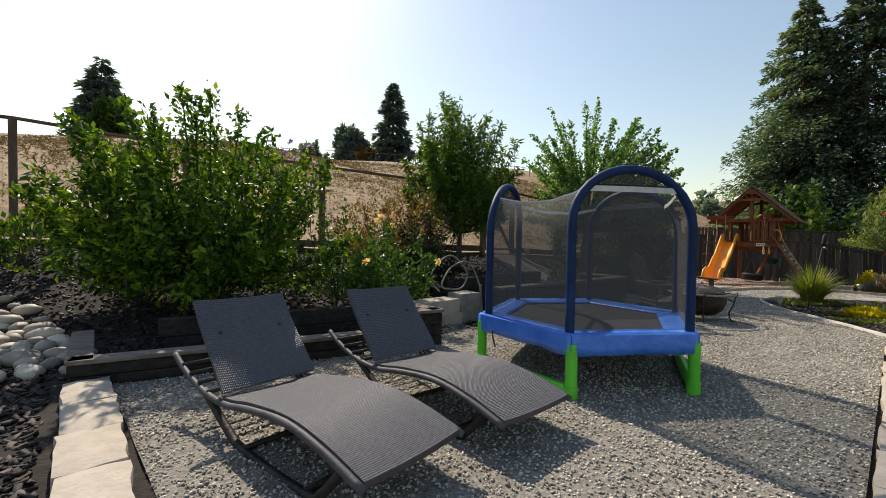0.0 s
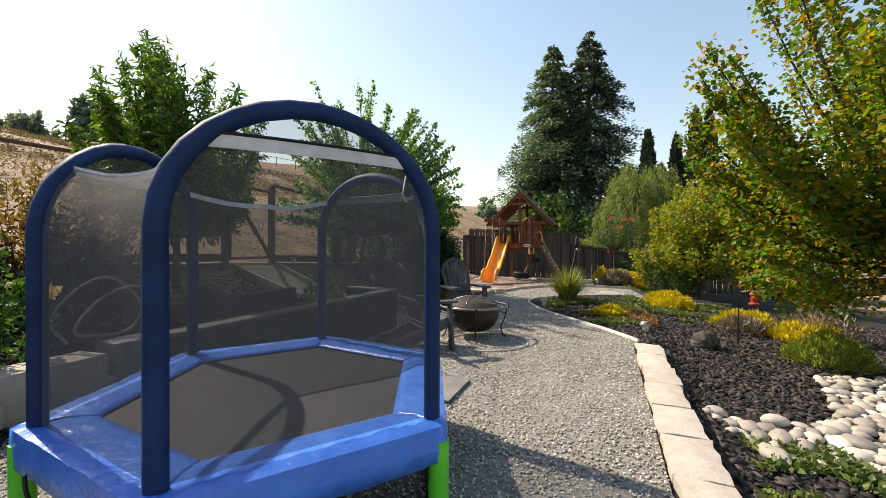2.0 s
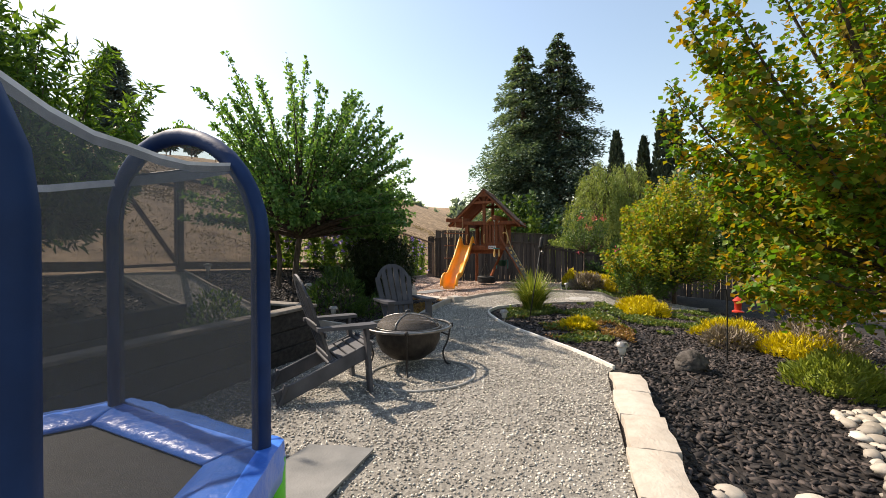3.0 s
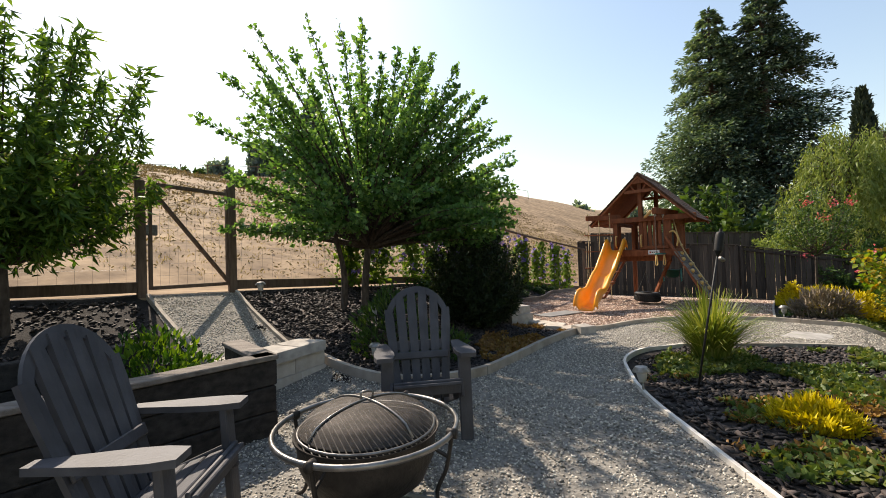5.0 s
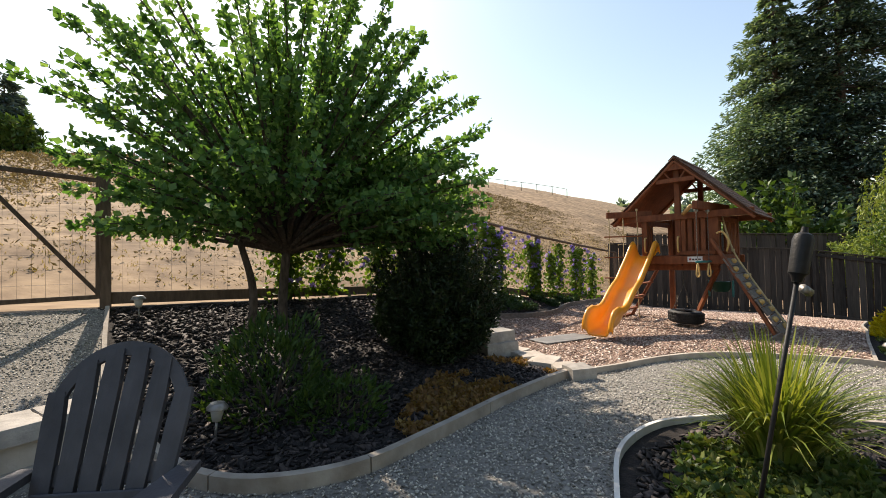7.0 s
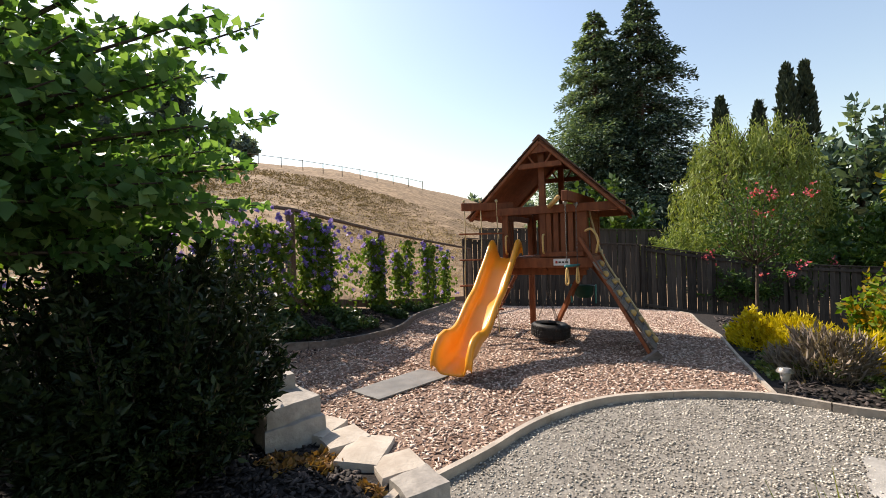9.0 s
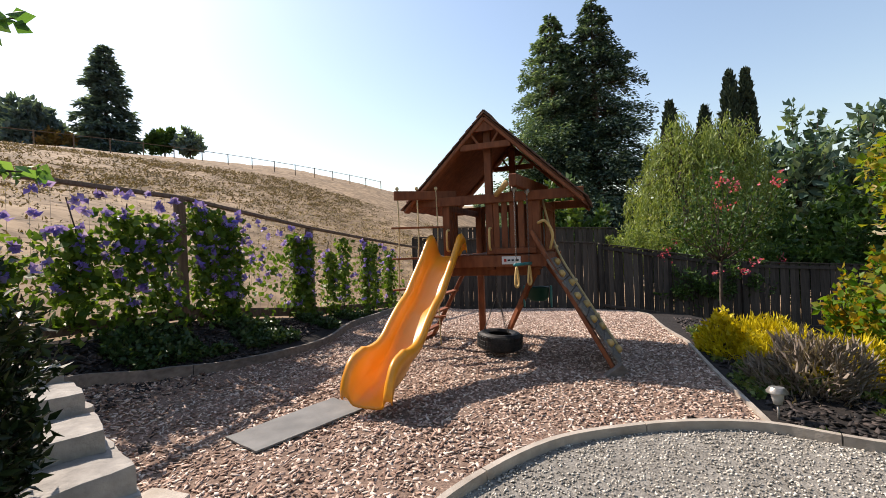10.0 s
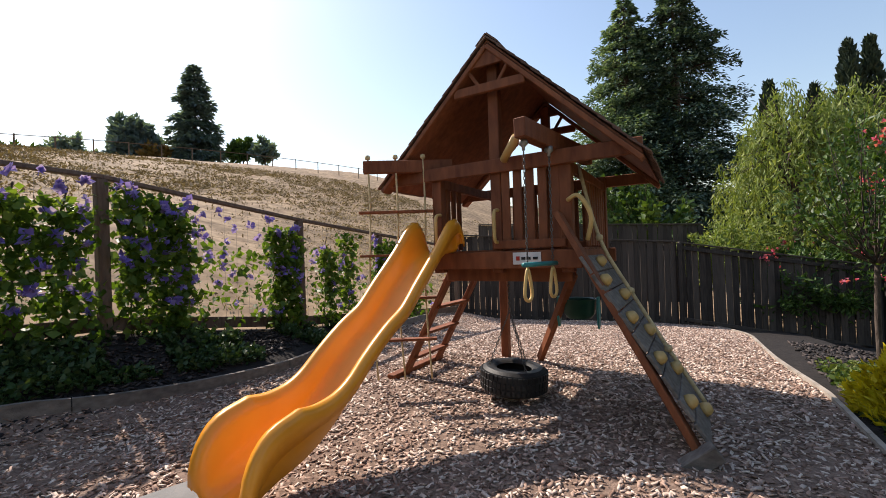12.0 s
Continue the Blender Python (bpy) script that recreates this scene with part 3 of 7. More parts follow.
def rough_block(size, seed, jag=0.05):
    """A hewn block with uneven faces; the base stays at z = 0."""
    rnd = random.Random(seed)
    nx, ny = max(2, int(size[0] / 0.09)), max(2, int(size[1] / 0.09))
    g = Geo()
    j = lambda: (rnd.random() - 0.5) * jag * min(size)
    top = [[(size[0] * (i / nx - 0.5) + j(), size[1] * (k / ny - 0.5) + j(), size[2] + j() * 0.5 - (0.018 if i in (0, nx) or k in (0, ny) else 0)) for i in range(nx + 1)] for k in range(ny + 1)]
    g.grid(top)
    ring = [top[0][i] for i in range(nx + 1)] + [top[k][-1] for k in range(1, ny + 1)] + [top[-1][i] for i in range(nx - 1, -1, -1)] + [top[k][0] for k in range(ny - 1, -1, -1)]
    out = lambda p, z, e: (p[0] * (1 + e) + j() * 0.6, p[1] * (1 + e) + j() * 0.6, z)
    g.grid([[out(p, -0.03, 0.01) for p in ring], [out(p, size[2] * 0.5, 0.03) for p in ring], [(p[0] * 1.015, p[1] * 1.015, p[2] - 0.012) for p in ring], ring])
    return g


pavers = thing("paver_edging", "buff tumbled stone pavers in one row beside gravel", "edging", kind="structure")
PAVER_MESHES = [rough_block((0.52, 0.275, 0.27), 40 + i, 0.07).mesh("paver", 40) for i in range(6)]
run = Vector((PAVER_B[0] - PAVER_A[0], PAVER_B[1] - PAVER_A[1], 0))
way = run.normalized()
side = Vector((way.y, -way.x, 0))
k, s = 0, 0.0
while s < run.length - 0.3:
    p = Vector((*PAVER_A, 0)) + way * (s + 0.27) + side * (0.155 + random.uniform(-0.012, 0.012))
    part("paver", PAVER_MESHES[k % 6], M_PAVER, pavers, at=pose(p.x, p.y, -0.20 + random.uniform(-0.008, 0.008), random.uniform(-1, 1), random.uniform(-1, 1), math.degrees(math.atan2(way.y, way.x)) + random.uniform(-1.5, 1.5) + (180 if k % 2 else 0)))
    s += 0.535
    k += 1
pavers_bed = thing("paver_edging", "buff tumbled stone pavers in one row beside bark mulch", "edging", kind="structure")
for i in range(5):
    p = Vector((-2.32, 2.82, 0)).lerp(Vector((-0.9, 1.28, 0)), i / 4)
    part("paver", PAVER_MESHES[i], M_PAVER, pavers_bed, at=pose(p.x, p.y, -0.17, random.uniform(-1, 1), 0, -47.5 + random.uniform(-3, 3)))


def wire_fence():
    root = thing("fence_back", "brown timber posts with rails and wire mesh along the hill", "fence", kind="structure")
    posts = []
    spots = [((-15.5, 2.7), 1.95), ((-11.2, 4.67), 1.95), ((-7, 6.6), 1.95), ((-4.8, 7.6), 1.8), ((-2.57, 8.64), 1.7), ((-0.8, 9.46), 1.62), ((0.9, 10.25), 1.5), ((1.72, 11.05), 1.6), ((3.25, 12.57), 1.58), ((4.8, 14.1), 1.56), ((6.33, 15.63), 1.58), ((8.1, 17.35), 1.62), ((9.45, 18.7), 1.62), ((11.7, 21.2), 1.7)]
    for (x, y), h in spots:
        z = hz(x, y)
        g = Geo()
        g.box((0, 0, h / 2 - 0.1), (0.105, 0.105, h + 0.2), None, 0.01)
        part("post", g, M_POST, root, at=pose(x, y, z, random.uniform(-0.6, 0.6), random.uniform(-0.6, 0.6), 44 + random.uniform(-3, 3)))
        posts.append(Vector((x, y, z)))
    for i, (a, b) in enumerate(zip(posts, posts[1:])):
        ha, hb = spots[i][1], spots[i + 1][1]
        gate = i == 6
        if not gate:
            for off, sz in (((0.0), (0.045, 0.09)), ((-1.0), (0.04, 0.14))):
                g = Geo()
                za, zb = (ha + 0.02, hb + 0.02) if off == 0 else (0.10, 0.10)
                g.beam(a + Vector((0, 0, za)), b + Vector((0, 0, zb)), sz[1] if off == 0 else sz[0], sz[0] if off == 0 else sz[1], b=0.006)
                part("rail", g, M_POST, root)
            g = Geo()
            d = b - a
            n = max(2, int(d.length / 0.16))
            out = Vector((-d.y, d.x, 0)).normalized() * 0.058
            for j in range(1, n):
                p = a + d * j / n + out
                h = ha + (hb - ha) * j / n
                g.tube([p + Vector((0, 0, 0.16)), p + Vector((0, 0, h))], 0.0014, 3, caps=False)
            for j in range(9):
                k = 0.16 + j * 0.17
                if k < min(ha, hb):
                    g.tube([a + out + Vector((0, 0, k)), b + out + Vector((0, 0, k))], 0.0014, 3, caps=False)
            part("wire_mesh", g, M_WIRE, root)
    return posts


FPOSTS = wire_fence()

gate = thing("gate_1", "brown timber frame gate with diagonal brace and wire, closed", "gate", kind="structure")
ga, gb = FPOSTS[6], FPOSTS[7]
gd3 = (gb - ga).normalized()
g0, g1 = ga + gd3 * 0.10, gb - gd3 * 0.07
lift = lambda p, z: Vector((p.x, p.y, max(ga.z, gb.z) + z))
for name, p, q, w in (("stile", lift(g0, 0.06), lift(g0, 1.5), 0.06), ("stile", lift(g1, 0.06), lift(g1, 1.5), 0.05), ("rail", lift(g0, 1.47), lift(g1, 1.42), 0.05), ("rail", lift(g0, 0.08), lift(g1, 0.08), 0.05), ("brace", lift(g0, 1.42), lift(g1, 0.12), 0.085)):
    gg = Geo()
    gg.beam(p, q, 0.04, w, up=gd3.cross(Vector((0, 0, 1))) if name != "rail" else (0, 0, 1), b=0.005)
    part(name, gg, M_POST, gate)
gg = Geo()
for j in range(1, 9):
    p = g0.lerp(g1, j / 9)
    gg.tube([lift(p, 0.1), lift(p, 1.45)], 0.0014, 3, caps=False)
for j in range(1, 9):
    gg.tube([lift(g0, 0.08 + j * 0.16), lift(g1, 0.08 + j * 0.16)], 0.0014, 3, caps=False)
part("wire_mesh", gg, M_WIRE, gate)
gg = Geo()
gg.box((0, 0, 0.1), (0.16, 0.05, 0.14))
part("latch", gg, M_CHAIN, gate, at=pose(*lift(g0, 0.75), 0, 0, 45))


def board_fence(a, b, za, zb, h, gap=0.004, name="fence_board_right"):
    root = thing(name, "weathered grey vertical board fence with flat cap rail", "fence", kind="structure")
    a3, b3 = Vector((*a, za)), Vector((*b, zb))
    d = b3 - a3
    flat = Vector((d.x, d.y, 0))
    yaw = math.degrees(math.atan2(d.y, d.x))
    n = int(flat.length / 0.152)
    meshes = []
    for s in range(5):
        g = Geo()
        g.box((0, 0, h / 2), (0.146, 0.019, h - s * 0.006), None, 0.003)
        meshes.append(g.mesh("board"))
    off = Vector((-d.y, d.x, 0)).normalized()
    for i in range(n):
        p = a3 + d * (i + 0.5) / n + off * (0.02 if i % 2 else -0.004)
        part("board", meshes[random.randrange(5)], M_FENCE, root, at=pose(p.x, p.y, p.z + random.uniform(-0.01, 0.01), random.uniform(-0.5, 0.5), random.uniform(-0.6, 0.6), yaw))
    for z, w, t in ((h + 0.02, 0.14, 0.035), (0.25, 0.04, 0.09), (h - 0.12, 0.04, 0.09)):
        g = Geo()
        o = off * (0.0 if z > h else 0.055)
        g.beam(a3 + o + Vector((0, 0, z)), b3 + o + Vector((0, 0, z)), w, t, b=0.004)
        part("rail", g, M_FENCE, root)
    m = max(1, int(flat.length / 2.4))
    for i in range(m + 1):
        p = a3 + d * i / m + off * 0.06
        g = Geo()
        g.box((0, 0, h / 2 - 0.1), (0.09, 0.09, h + 0.2), None, 0.006)
        part("post", g, M_FENCE, root, at=pose(p.x, p.y, p.z, 0, 0, yaw))
    kick = Geo()
    kick.beam(a3 + off * 0.03 + Vector((0, 0, 0.06)), b3 + off * 0.03 + Vector((0, 0, 0.06)), 0.04, 0.2, b=0.004)
    part("kickboard", kick, M_FENCE, root)
    return root


CORNER = (17.4, 19.85)
board_fence((11.65, 21.6), CORNER, -0.46, -0.84, 2.28, name="fence_board_back")
board_fence((21.5, 17.77), (17.46, 19.8), -1.6, -0.84, 2.25)
board_fence((27.5, 14.7), (21.56, 17.74), -2.0, -1.6, 2.25)
board_fence((13.6, 24.6), (20.2, 21.6), -0.2, -0.5, 2.5, name="fence_neighbour")

# ---- play tower: u runs along its front, v into its depth ----
TC, TU, TV = Vector((10.01, 14.06, 0)), Vector((0.70, -0.714, 0)), Vector((0.714, 0.70, 0))


def T(u, v, z):
    p = TC + TU * u + TV * v
    return Vector((p.x, p.y, z))


play = thing("play_tower", "red-stained wooden play tower with shingled gable roof", "playset")


def wood(name, p, q, w=0.09, h=0.09, up=(0, 0, 1), b=0.006, material=None, label=""):
    g = Geo()
    g.beam(p, q, w, h, up, b)
    return part(name, g, material or M_PLAY, play, label)


for u, v, top in ((-0.6, 0, 2.12), (0.6, 0, 2.12), (0, 0, 3.02), (-0.6, 1.5, 2.12), (0.6, 1.5, 2.12), (0, 1.5, 3.02)):
    wood("post", T(u, v, -0.05 if u < 0 and v > 0 else 1.15), T(u, v, top), 0.095 if u else 0.085, 0.095, TU)
for v in (-0.06, 1.56):
    wood("beam", T(-1.17, v, 2.07), T(1.17, v, 2.07), 0.045, 0.12)
    wood("floor_beam", T(-0.7, v, 1.26), T(0.72, v, 1.26), 0.045, 0.15)
    wood("top_rail", T(-0.02, v * 0.98, 1.39), T(0.6, v * 0.98, 1.39), 0.05, 0.07)
for u in (-0.62, 0.62):
    wood("side_beam", T(u, -0.04, 1.26), T(u, 1.54, 1.26), 0.045, 0.14)
    wood("side_rail", T(u, -0.04, 2.0), T(u, 1.54, 2.0), 0.045, 0.09)
for i in range(9):
    wood("floor_board", T(-0.62, 0.08 + i * 0.168, 1.335), T(0.62, 0.08 + i * 0.168, 1.335), 0.155, 0.028)
for i in range(5):
    wood("slat", T(0.09 + i * 0.107, -0.03, 1.36), T(0.09 + i * 0.107, -0.03, 2.03), 0.075, 0.022, TV)
for i in range(10):
    wood("slat", T(-0.54 + i * 0.12, 1.53, 1.36), T(-0.54 + i * 0.12, 1.53, 2.03), 0.08, 0.022, TV)
for i in range(8):
    wood("slat", T(0.62, 0.62 + i * 0.115, 1.36), T(0.62, 0.62 + i * 0.115, 2.0), 0.075, 0.022, TU)
for i in range(4):
    wood("slat", T(-0.62, 0.08 + i * 0.115, 1.36), T(-0.62, 0.08 + i * 0.115, 2.0), 0.075, 0.022, TU)
PEAK, EAVE, HALF = 3.09, 1.96, 1.17
for v in (-0.09, 1.59):
    for s in (-1, 1):
        wood("rafter", T(s * HALF, v, EAVE), T(0.0, v, PEAK), 0.04, 0.13, TV)
    wood("collar_tie", T(-0.33, v - 0.03, 2.74), T(0.33, v - 0.03, 2.74), 0.04, 0.08)
    g = Geo()
    tri = [(-0.19, 2.93), (0.19, 2.93), (0.0, 3.1)]
    pts = [T(u, v - 0.045, z) for u, z in tri] + [T(u, v - 0.015, z) for u, z in tri]
    g.add(pts, [(0, 1, 2), (5, 4, 3), (0, 3, 4, 1), (1, 4, 5, 2), (2, 5, 3, 0)])
    part("gable_plate", g, M_PLAY, play)
    for s in (-0.14, 0.14):
        wood("gable_strut", T(s * 0.6, v - 0.02, 2.76), T(s * 1.4, v - 0.02, 2.93), 0.03, 0.035, TV)
for s in (-1, 1):
    g = Geo()
    lowp, high = T(s * HALF * 1.0, 0, EAVE + 0.055), T(0, 0, PEAK + 0.06)
    g.slab([[lowp + TV * -0.12, high + TV * -0.12], [lowp + TV * 1.62, high + TV * 1.62]], 0.02)
    part("roof_deck", g, M_PLAY, play)
    sl = (high - lowp)
    nrm = Vector((sl.x, sl.y, sl.z)).normalized().cross(TV)
    nrm = nrm if nrm.z > 0 else -nrm
    SH = []
    for w in (0.13, 0.17, 0.21):
        gg = Geo()
        gg.box((0, 0, 0), (0.2, w - 0.006, 0.014), None, 0.003)
        SH.append((w, gg.mesh("shingle")))
    rows = 12
    for r in range(rows):
        t0 = -0.15
        while t0 < 1.6:
            w, me = SH[random.randrange(3)]
            c = lowp + sl * ((r + 0.35) / rows) + TV * (t0 + w / 2) + nrm * (0.018 + random.uniform(0, 0.004))
            x = (sl.normalized() - nrm * 0.06).normalized()
            y = nrm.cross(x).normalized()
            m = Matrix((x, y, x.cross(y))).transposed().to_4x4()
            m.translation = c + x * random.uniform(-0.012, 0.012)
            part("shingle", me, M_SHINGLE, play, at=m)
            t0 += w
g = Geo()
for s in (-1, 1):
    g.beam(T(s * 0.05, -0.14, PEAK + 0.065), T(s * 0.05, 1.64, PEAK + 0.065), 0.13, 0.016, up=(TU * s * 0.94 + Vector((0, 0, 1.0))))
part("ridge_cap", g, M_SHINGLE, play)
# cantilever beams for the hanging toys
wood("swing_beam", T(0.62, 0.75, 2.2), T(0.44, -0.6, 2.2), 0.09, 0.14)
wood("ladder_beam", T(-0.5, 0.1, 2.17), T(-1.2, -0.38, 2.17), 0.06, 0.12)
wood("ground_brace", T(-0.15, 1.45, 0.05), T(0.45, 0.75, 1.1), 0.06, 0.09)
wood("tire_beam", T(-0.6, 0.14, 1.125), T(0.6, 0.14, 1.125), 0.09, 0.12)
# climbing ramp with holds
RW = 0.86
for v in (-0.27, RW - 0.25):
    wood("ramp_rail", T(1.49, v - 0.14, -0.02), T(0.55, v + 0.16 * (v < 0), 1.62 if v < 0 else 1.28), 0.045, 0.12, TV)
ramp_a, ramp_b = T(1.45, RW / 2 - 0.40, 0.06), T(0.68, RW / 2 - 0.26, 1.24)
rd = ramp_b - ramp_a
rn = rd.normalized().cross(TV)
rn = rn if rn.z > 0 else -rn
for i in range(9):
    c0 = ramp_a + rd * (i + 0.5) / 9 + rn * 0.072
    g = Geo()
    g.beam(c0 - TV * (RW / 2 - 0.005), c0 + TV * (RW / 2 + 0.005), rd.length / 9 - 0.012, 0.024, rn, 0.004)
    part("ramp_board", g, M_TIMBER, play)
for i in range(9):
    for v, tone in ((0.16, M_HOLD), (0.46, M_BLACK if i % 2 else M_HOLD)):
        if (i + (v > 0.3)) % 2 == 0:
            continue
        p = ramp_a + rd * (i + 0.5) / 9 + TV * (v - RW / 2) + rn * 0.098
        g = Geo()
        g.lathe([(0.0, 0.045), (0.04, 0.04), (0.062, 0.012), (0.066, -0.012), (0.0, -0.014)], 8)
        m = rn.to_track_quat("Z", "Y").to_matrix().to_4x4()
        m.translation = p
        part("climbing_hold", g, tone, play, at=m @ Matrix.Diagonal((1.1, 0.75, 1.0, 1)), smooth=True)
wood("foot_block", T(1.36, -0.50, -0.02), T(1.54, -0.46, 0.12), 0.1, 0.1, material=M_TIMBER)
g = Geo()
line = [T(0.64, 0.25, 2.05), T(0.80, 0.2, 1.42), T(1.02, 0.2, 0.99), T(1.27, 0.14, 0.57), T(1.49, 0.12, 0.21)]
g.tube(smooth_line(line, 5), 0.016, 6)
part("climbing_rope", g, M_ROPE, play, smooth=True)
for i in (1, 2, 3):
    g = Geo()
    g.lathe([(0.0, -0.03), (0.026, -0.02), (0.03, 0.0), (0.026, 0.02), (0.0, 0.03)], 8)
    part("knot", g, M_ROPE, play, at=Matrix.Translation(line[i]), smooth=True)
# step ladder on the far side
for v in (0.3, 0.95):
    wood("ladder_rail", T(-1.3, v, 0.0), T(-0.62, v, 1.22), 0.045, 0.1, TV)
for i in range(4):
    u, z = -1.3 + 0.68 * (i + 0.8) / 4.4, 1.22 * (i + 0.8) / 4.4
    wood("ladder_step", T(u, 0.28, z), T(u, 0.97, z), 0.11, 0.028)
wood("ladder_sill", T(-1.33, 0.1, 0.035), T(-1.33, 1.1, 0.035), 0.1, 0.07)
# grab handles
for (u, z) in ((0.02, 1.55), (-0.56, 1.55)):
    g = Geo()
    g.tube(smooth_line([T(u, -0.05, z - 0.14), T(u, -0.13, z - 0.12), T(u, -0.14, z), T(u, -0.13, z + 0.12), T(u, -0.05, z + 0.14)], 4), 0.016, 7)
    part("grab_handle", g, M_HOLD, play, smooth=True)
g = Geo()
g.tube(smooth_line([T(0.62, -0.06, 1.72), T(0.72, -0.12, 1.74), T(0.8, -0.1, 1.58), T(0.76, -0.06, 1.4)], 5), 0.018, 7)
part("grab_handle", g, M_HOLD, play, smooth=True)
g = Geo()
g.tube([T(0.12, -0.12, 2.1), T(0.3, -0.3, 2.22)], 0.035, 10)
part("telescope", g, M_HOLD, play, smooth=True)
g = Geo()
g.beam(T(0.16, -0.09, 1.27), T(0.4, -0.09, 1.27), 0.1, 0.012, TV, 0.002)
sign = part("sign_plate", g, M_SIGN, play, "small white plate with illegible print")
g = Geo()
g.beam(T(0.19, -0.098, 1.27), T(0.22, -0.098, 1.27), 0.035, 0.006, TV, 0.001)
part("emblem", g, M_REDP, sign)
for i, w in enumerate((0.035, 0.03, 0.04)):
    g = Geo()
    u = 0.235 + i * 0.05
    g.beam(T(u, -0.098, 1.27), T(u + w, -0.098, 1.27), 0.022, 0.006, TV, 0.001)
    part("print_bar", g, M_BLACK, sign)

# slide: a scooped trough that waves down to the chips
slide = thing("slide", "orange-yellow wavy plastic slide fixed to a play tower", "slide")
prof = [(-0.04, 1.33), (-0.17, 1.31), (-0.36, 1.22), (-0.62, 1.02), (-0.86, 0.81), (-1.08, 0.69), (-1.3, 0.54), (-1.55, 0.33), (-1.76, 0.20), (-2.0, 0.14), (-2.2, 0.085)]
line = smooth_line([(v, 0.0, z) for v, z in prof], 6)
rows, n = [], len(line) - 1
for i, p in enumerate(line):
    a, b = line[max(i - 1, 0)], line[min(i + 1, n)]
    d = (b - a).normalized()
    up = Vector((-d.z, 0, d.x))
    up = up if up.z > 0 else -up
    k = i / n
    half = 0.178 + 0.010 * max(0, k - 0.6) / 0.4
    lip = max(0.0, min(1.0, (k - 0.62) / 0.2))
    end = max(0.0, min(1.0, (k - 0.88) / 0.12))
    ear = 0.13 * math.exp(-((k - 0.07) / 0.1) ** 2)
    hgt = (0.175 + 0.19 * lip * lip * (3 - 2 * lip) - 0.26 * end * end + ear) * math.sqrt(min(1, k * 14 + 0.12))
    sec = [(-1.28, 0.62), (-1.3, 0.9), (-1.22, 1.0), (-1.1, 0.98), (-1.0, 0.8), (-0.92, 0.4), (-0.78, 0.12), (-0.5, 0.02), (0, 0), (0.5, 0.02), (0.78, 0.12), (0.92, 0.4), (1.0, 0.8), (1.1, 0.98), (1.22, 1.0), (1.3, 0.9), (1.28, 0.62)]
    uo = -0.56 + 0.005 * k
    row = []
    for su, sz in sec:
        q = Vector((p.x, 0, p.z)) + up * hgt * sz
        row.append(T(uo + su * half, q.x, q.z))
    rows.append(row)
g = Geo()
g.grid(rows)
sb = part("chute", g, M_SLIDE, slide, smooth=True)
for e, nm in ((2, "side_rim"), (14, "side_rim")):
    g = Geo()
    g.tube([r[e] for r in rows], 0.013, 7)
    part(nm, g, M_SLIDE, slide, smooth=True)
g = Geo()
g.beam(rows[0][2] - Vector((0, 0, 0.18)), rows[0][14] - Vector((0, 0, 0.18)), 0.03, 0.1)
part("mounting_flange", g, M_SLIDE, slide)
mod = sb.modifiers.new("shell", "SOLIDIFY")
mod.thickness, mod.offset = 0.016, -1


# ---- plants ----
def ellipsoid_tips(n, c, r, low=-0.3, power=0.5):
    """Points near the shell of an ellipsoid, uneven."""
    d = unit(RNG.normal(size=(n * 3, 3)))
    d = d[d[:, 2] > low][:n]
    k = RNG.random((len(d), 1)) ** power * 0.45 + 0.62
    return np.array(c) + d * np.array(r) * k


def plant(name, label, category, base, fork, tips, material, size, per, spread, droop=0.0, trunk=0.06, wide=0.45, up=0.6, start=0.3, bark=None, lean=None, twig=0.25, stuff_label=""):
    """A woody plant: trunk, limbs bent to the tips, and leaves along the limbs."""
    root = thing(name, label, category)
    b, f = np.array(base, float), np.array(fork, float)
    g = Geo()
    if trunk:
        mid = (b + f) / 2 + RNG.normal(0, 0.02, 3)
        g.tube(smooth_line([tuple(b - [0, 0, 0.1]), tuple(mid), tuple(f)], 3), [trunk * k for k in (1.35, 1.1, 1.0, 0.95, 0.92, 0.9, 0.88)], 8)
    pos, way = [], []
    for tip in tips:
        c = (f + tip) / 2 + np.array([0, 0, -0.12 * np.linalg.norm(tip - f) * up * 2]) + (tip - f) * np.array([0.22, 0.22, 0]) * up + RNG.normal(0, 0.06, 3)
        line = [f * (1 - t) ** 2 + c * 2 * t * (1 - t) + tip * t * t for t in np.linspace(0, 1, 6)]
        if trunk:
            limb = Geo() if len(tips) <= 48 else g
            limb.tube(line, [max(trunk * twig * k, 0.003) for k in (2.0, 1.5, 1.1, 0.8, 0.5, 0.2)], 5, caps=False)
            if limb is not g:
                part("limb", limb, bark or M_BARKTREE, root, smooth=True)
        t = RNG.uniform(start, 1.0, per)[:, None] ** 0.8
        p = f * (1 - t) ** 2 + c * 2 * t * (1 - t) + tip * t * t
        tan = unit(2 * (1 - t) * (c - f) + 2 * t * (tip - c))
        off = RNG.normal(size=(per, 3)) * spread * (1.15 - t * 0.85)
        pos.append(p + off)
        way.append(tan * 0.55 + unit(RNG.normal(size=(per, 3))) * 0.8 + np.array([0, 0, -droop]))
    if trunk:
        part("trunk", g, bark or M_BARKTREE, root, smooth=True)
    pos, way = np.concatenate(pos), np.concatenate(way)
    part("crown", leaves("crown", pos, way, size, material, wide, lean=lean), material, root)
    return root


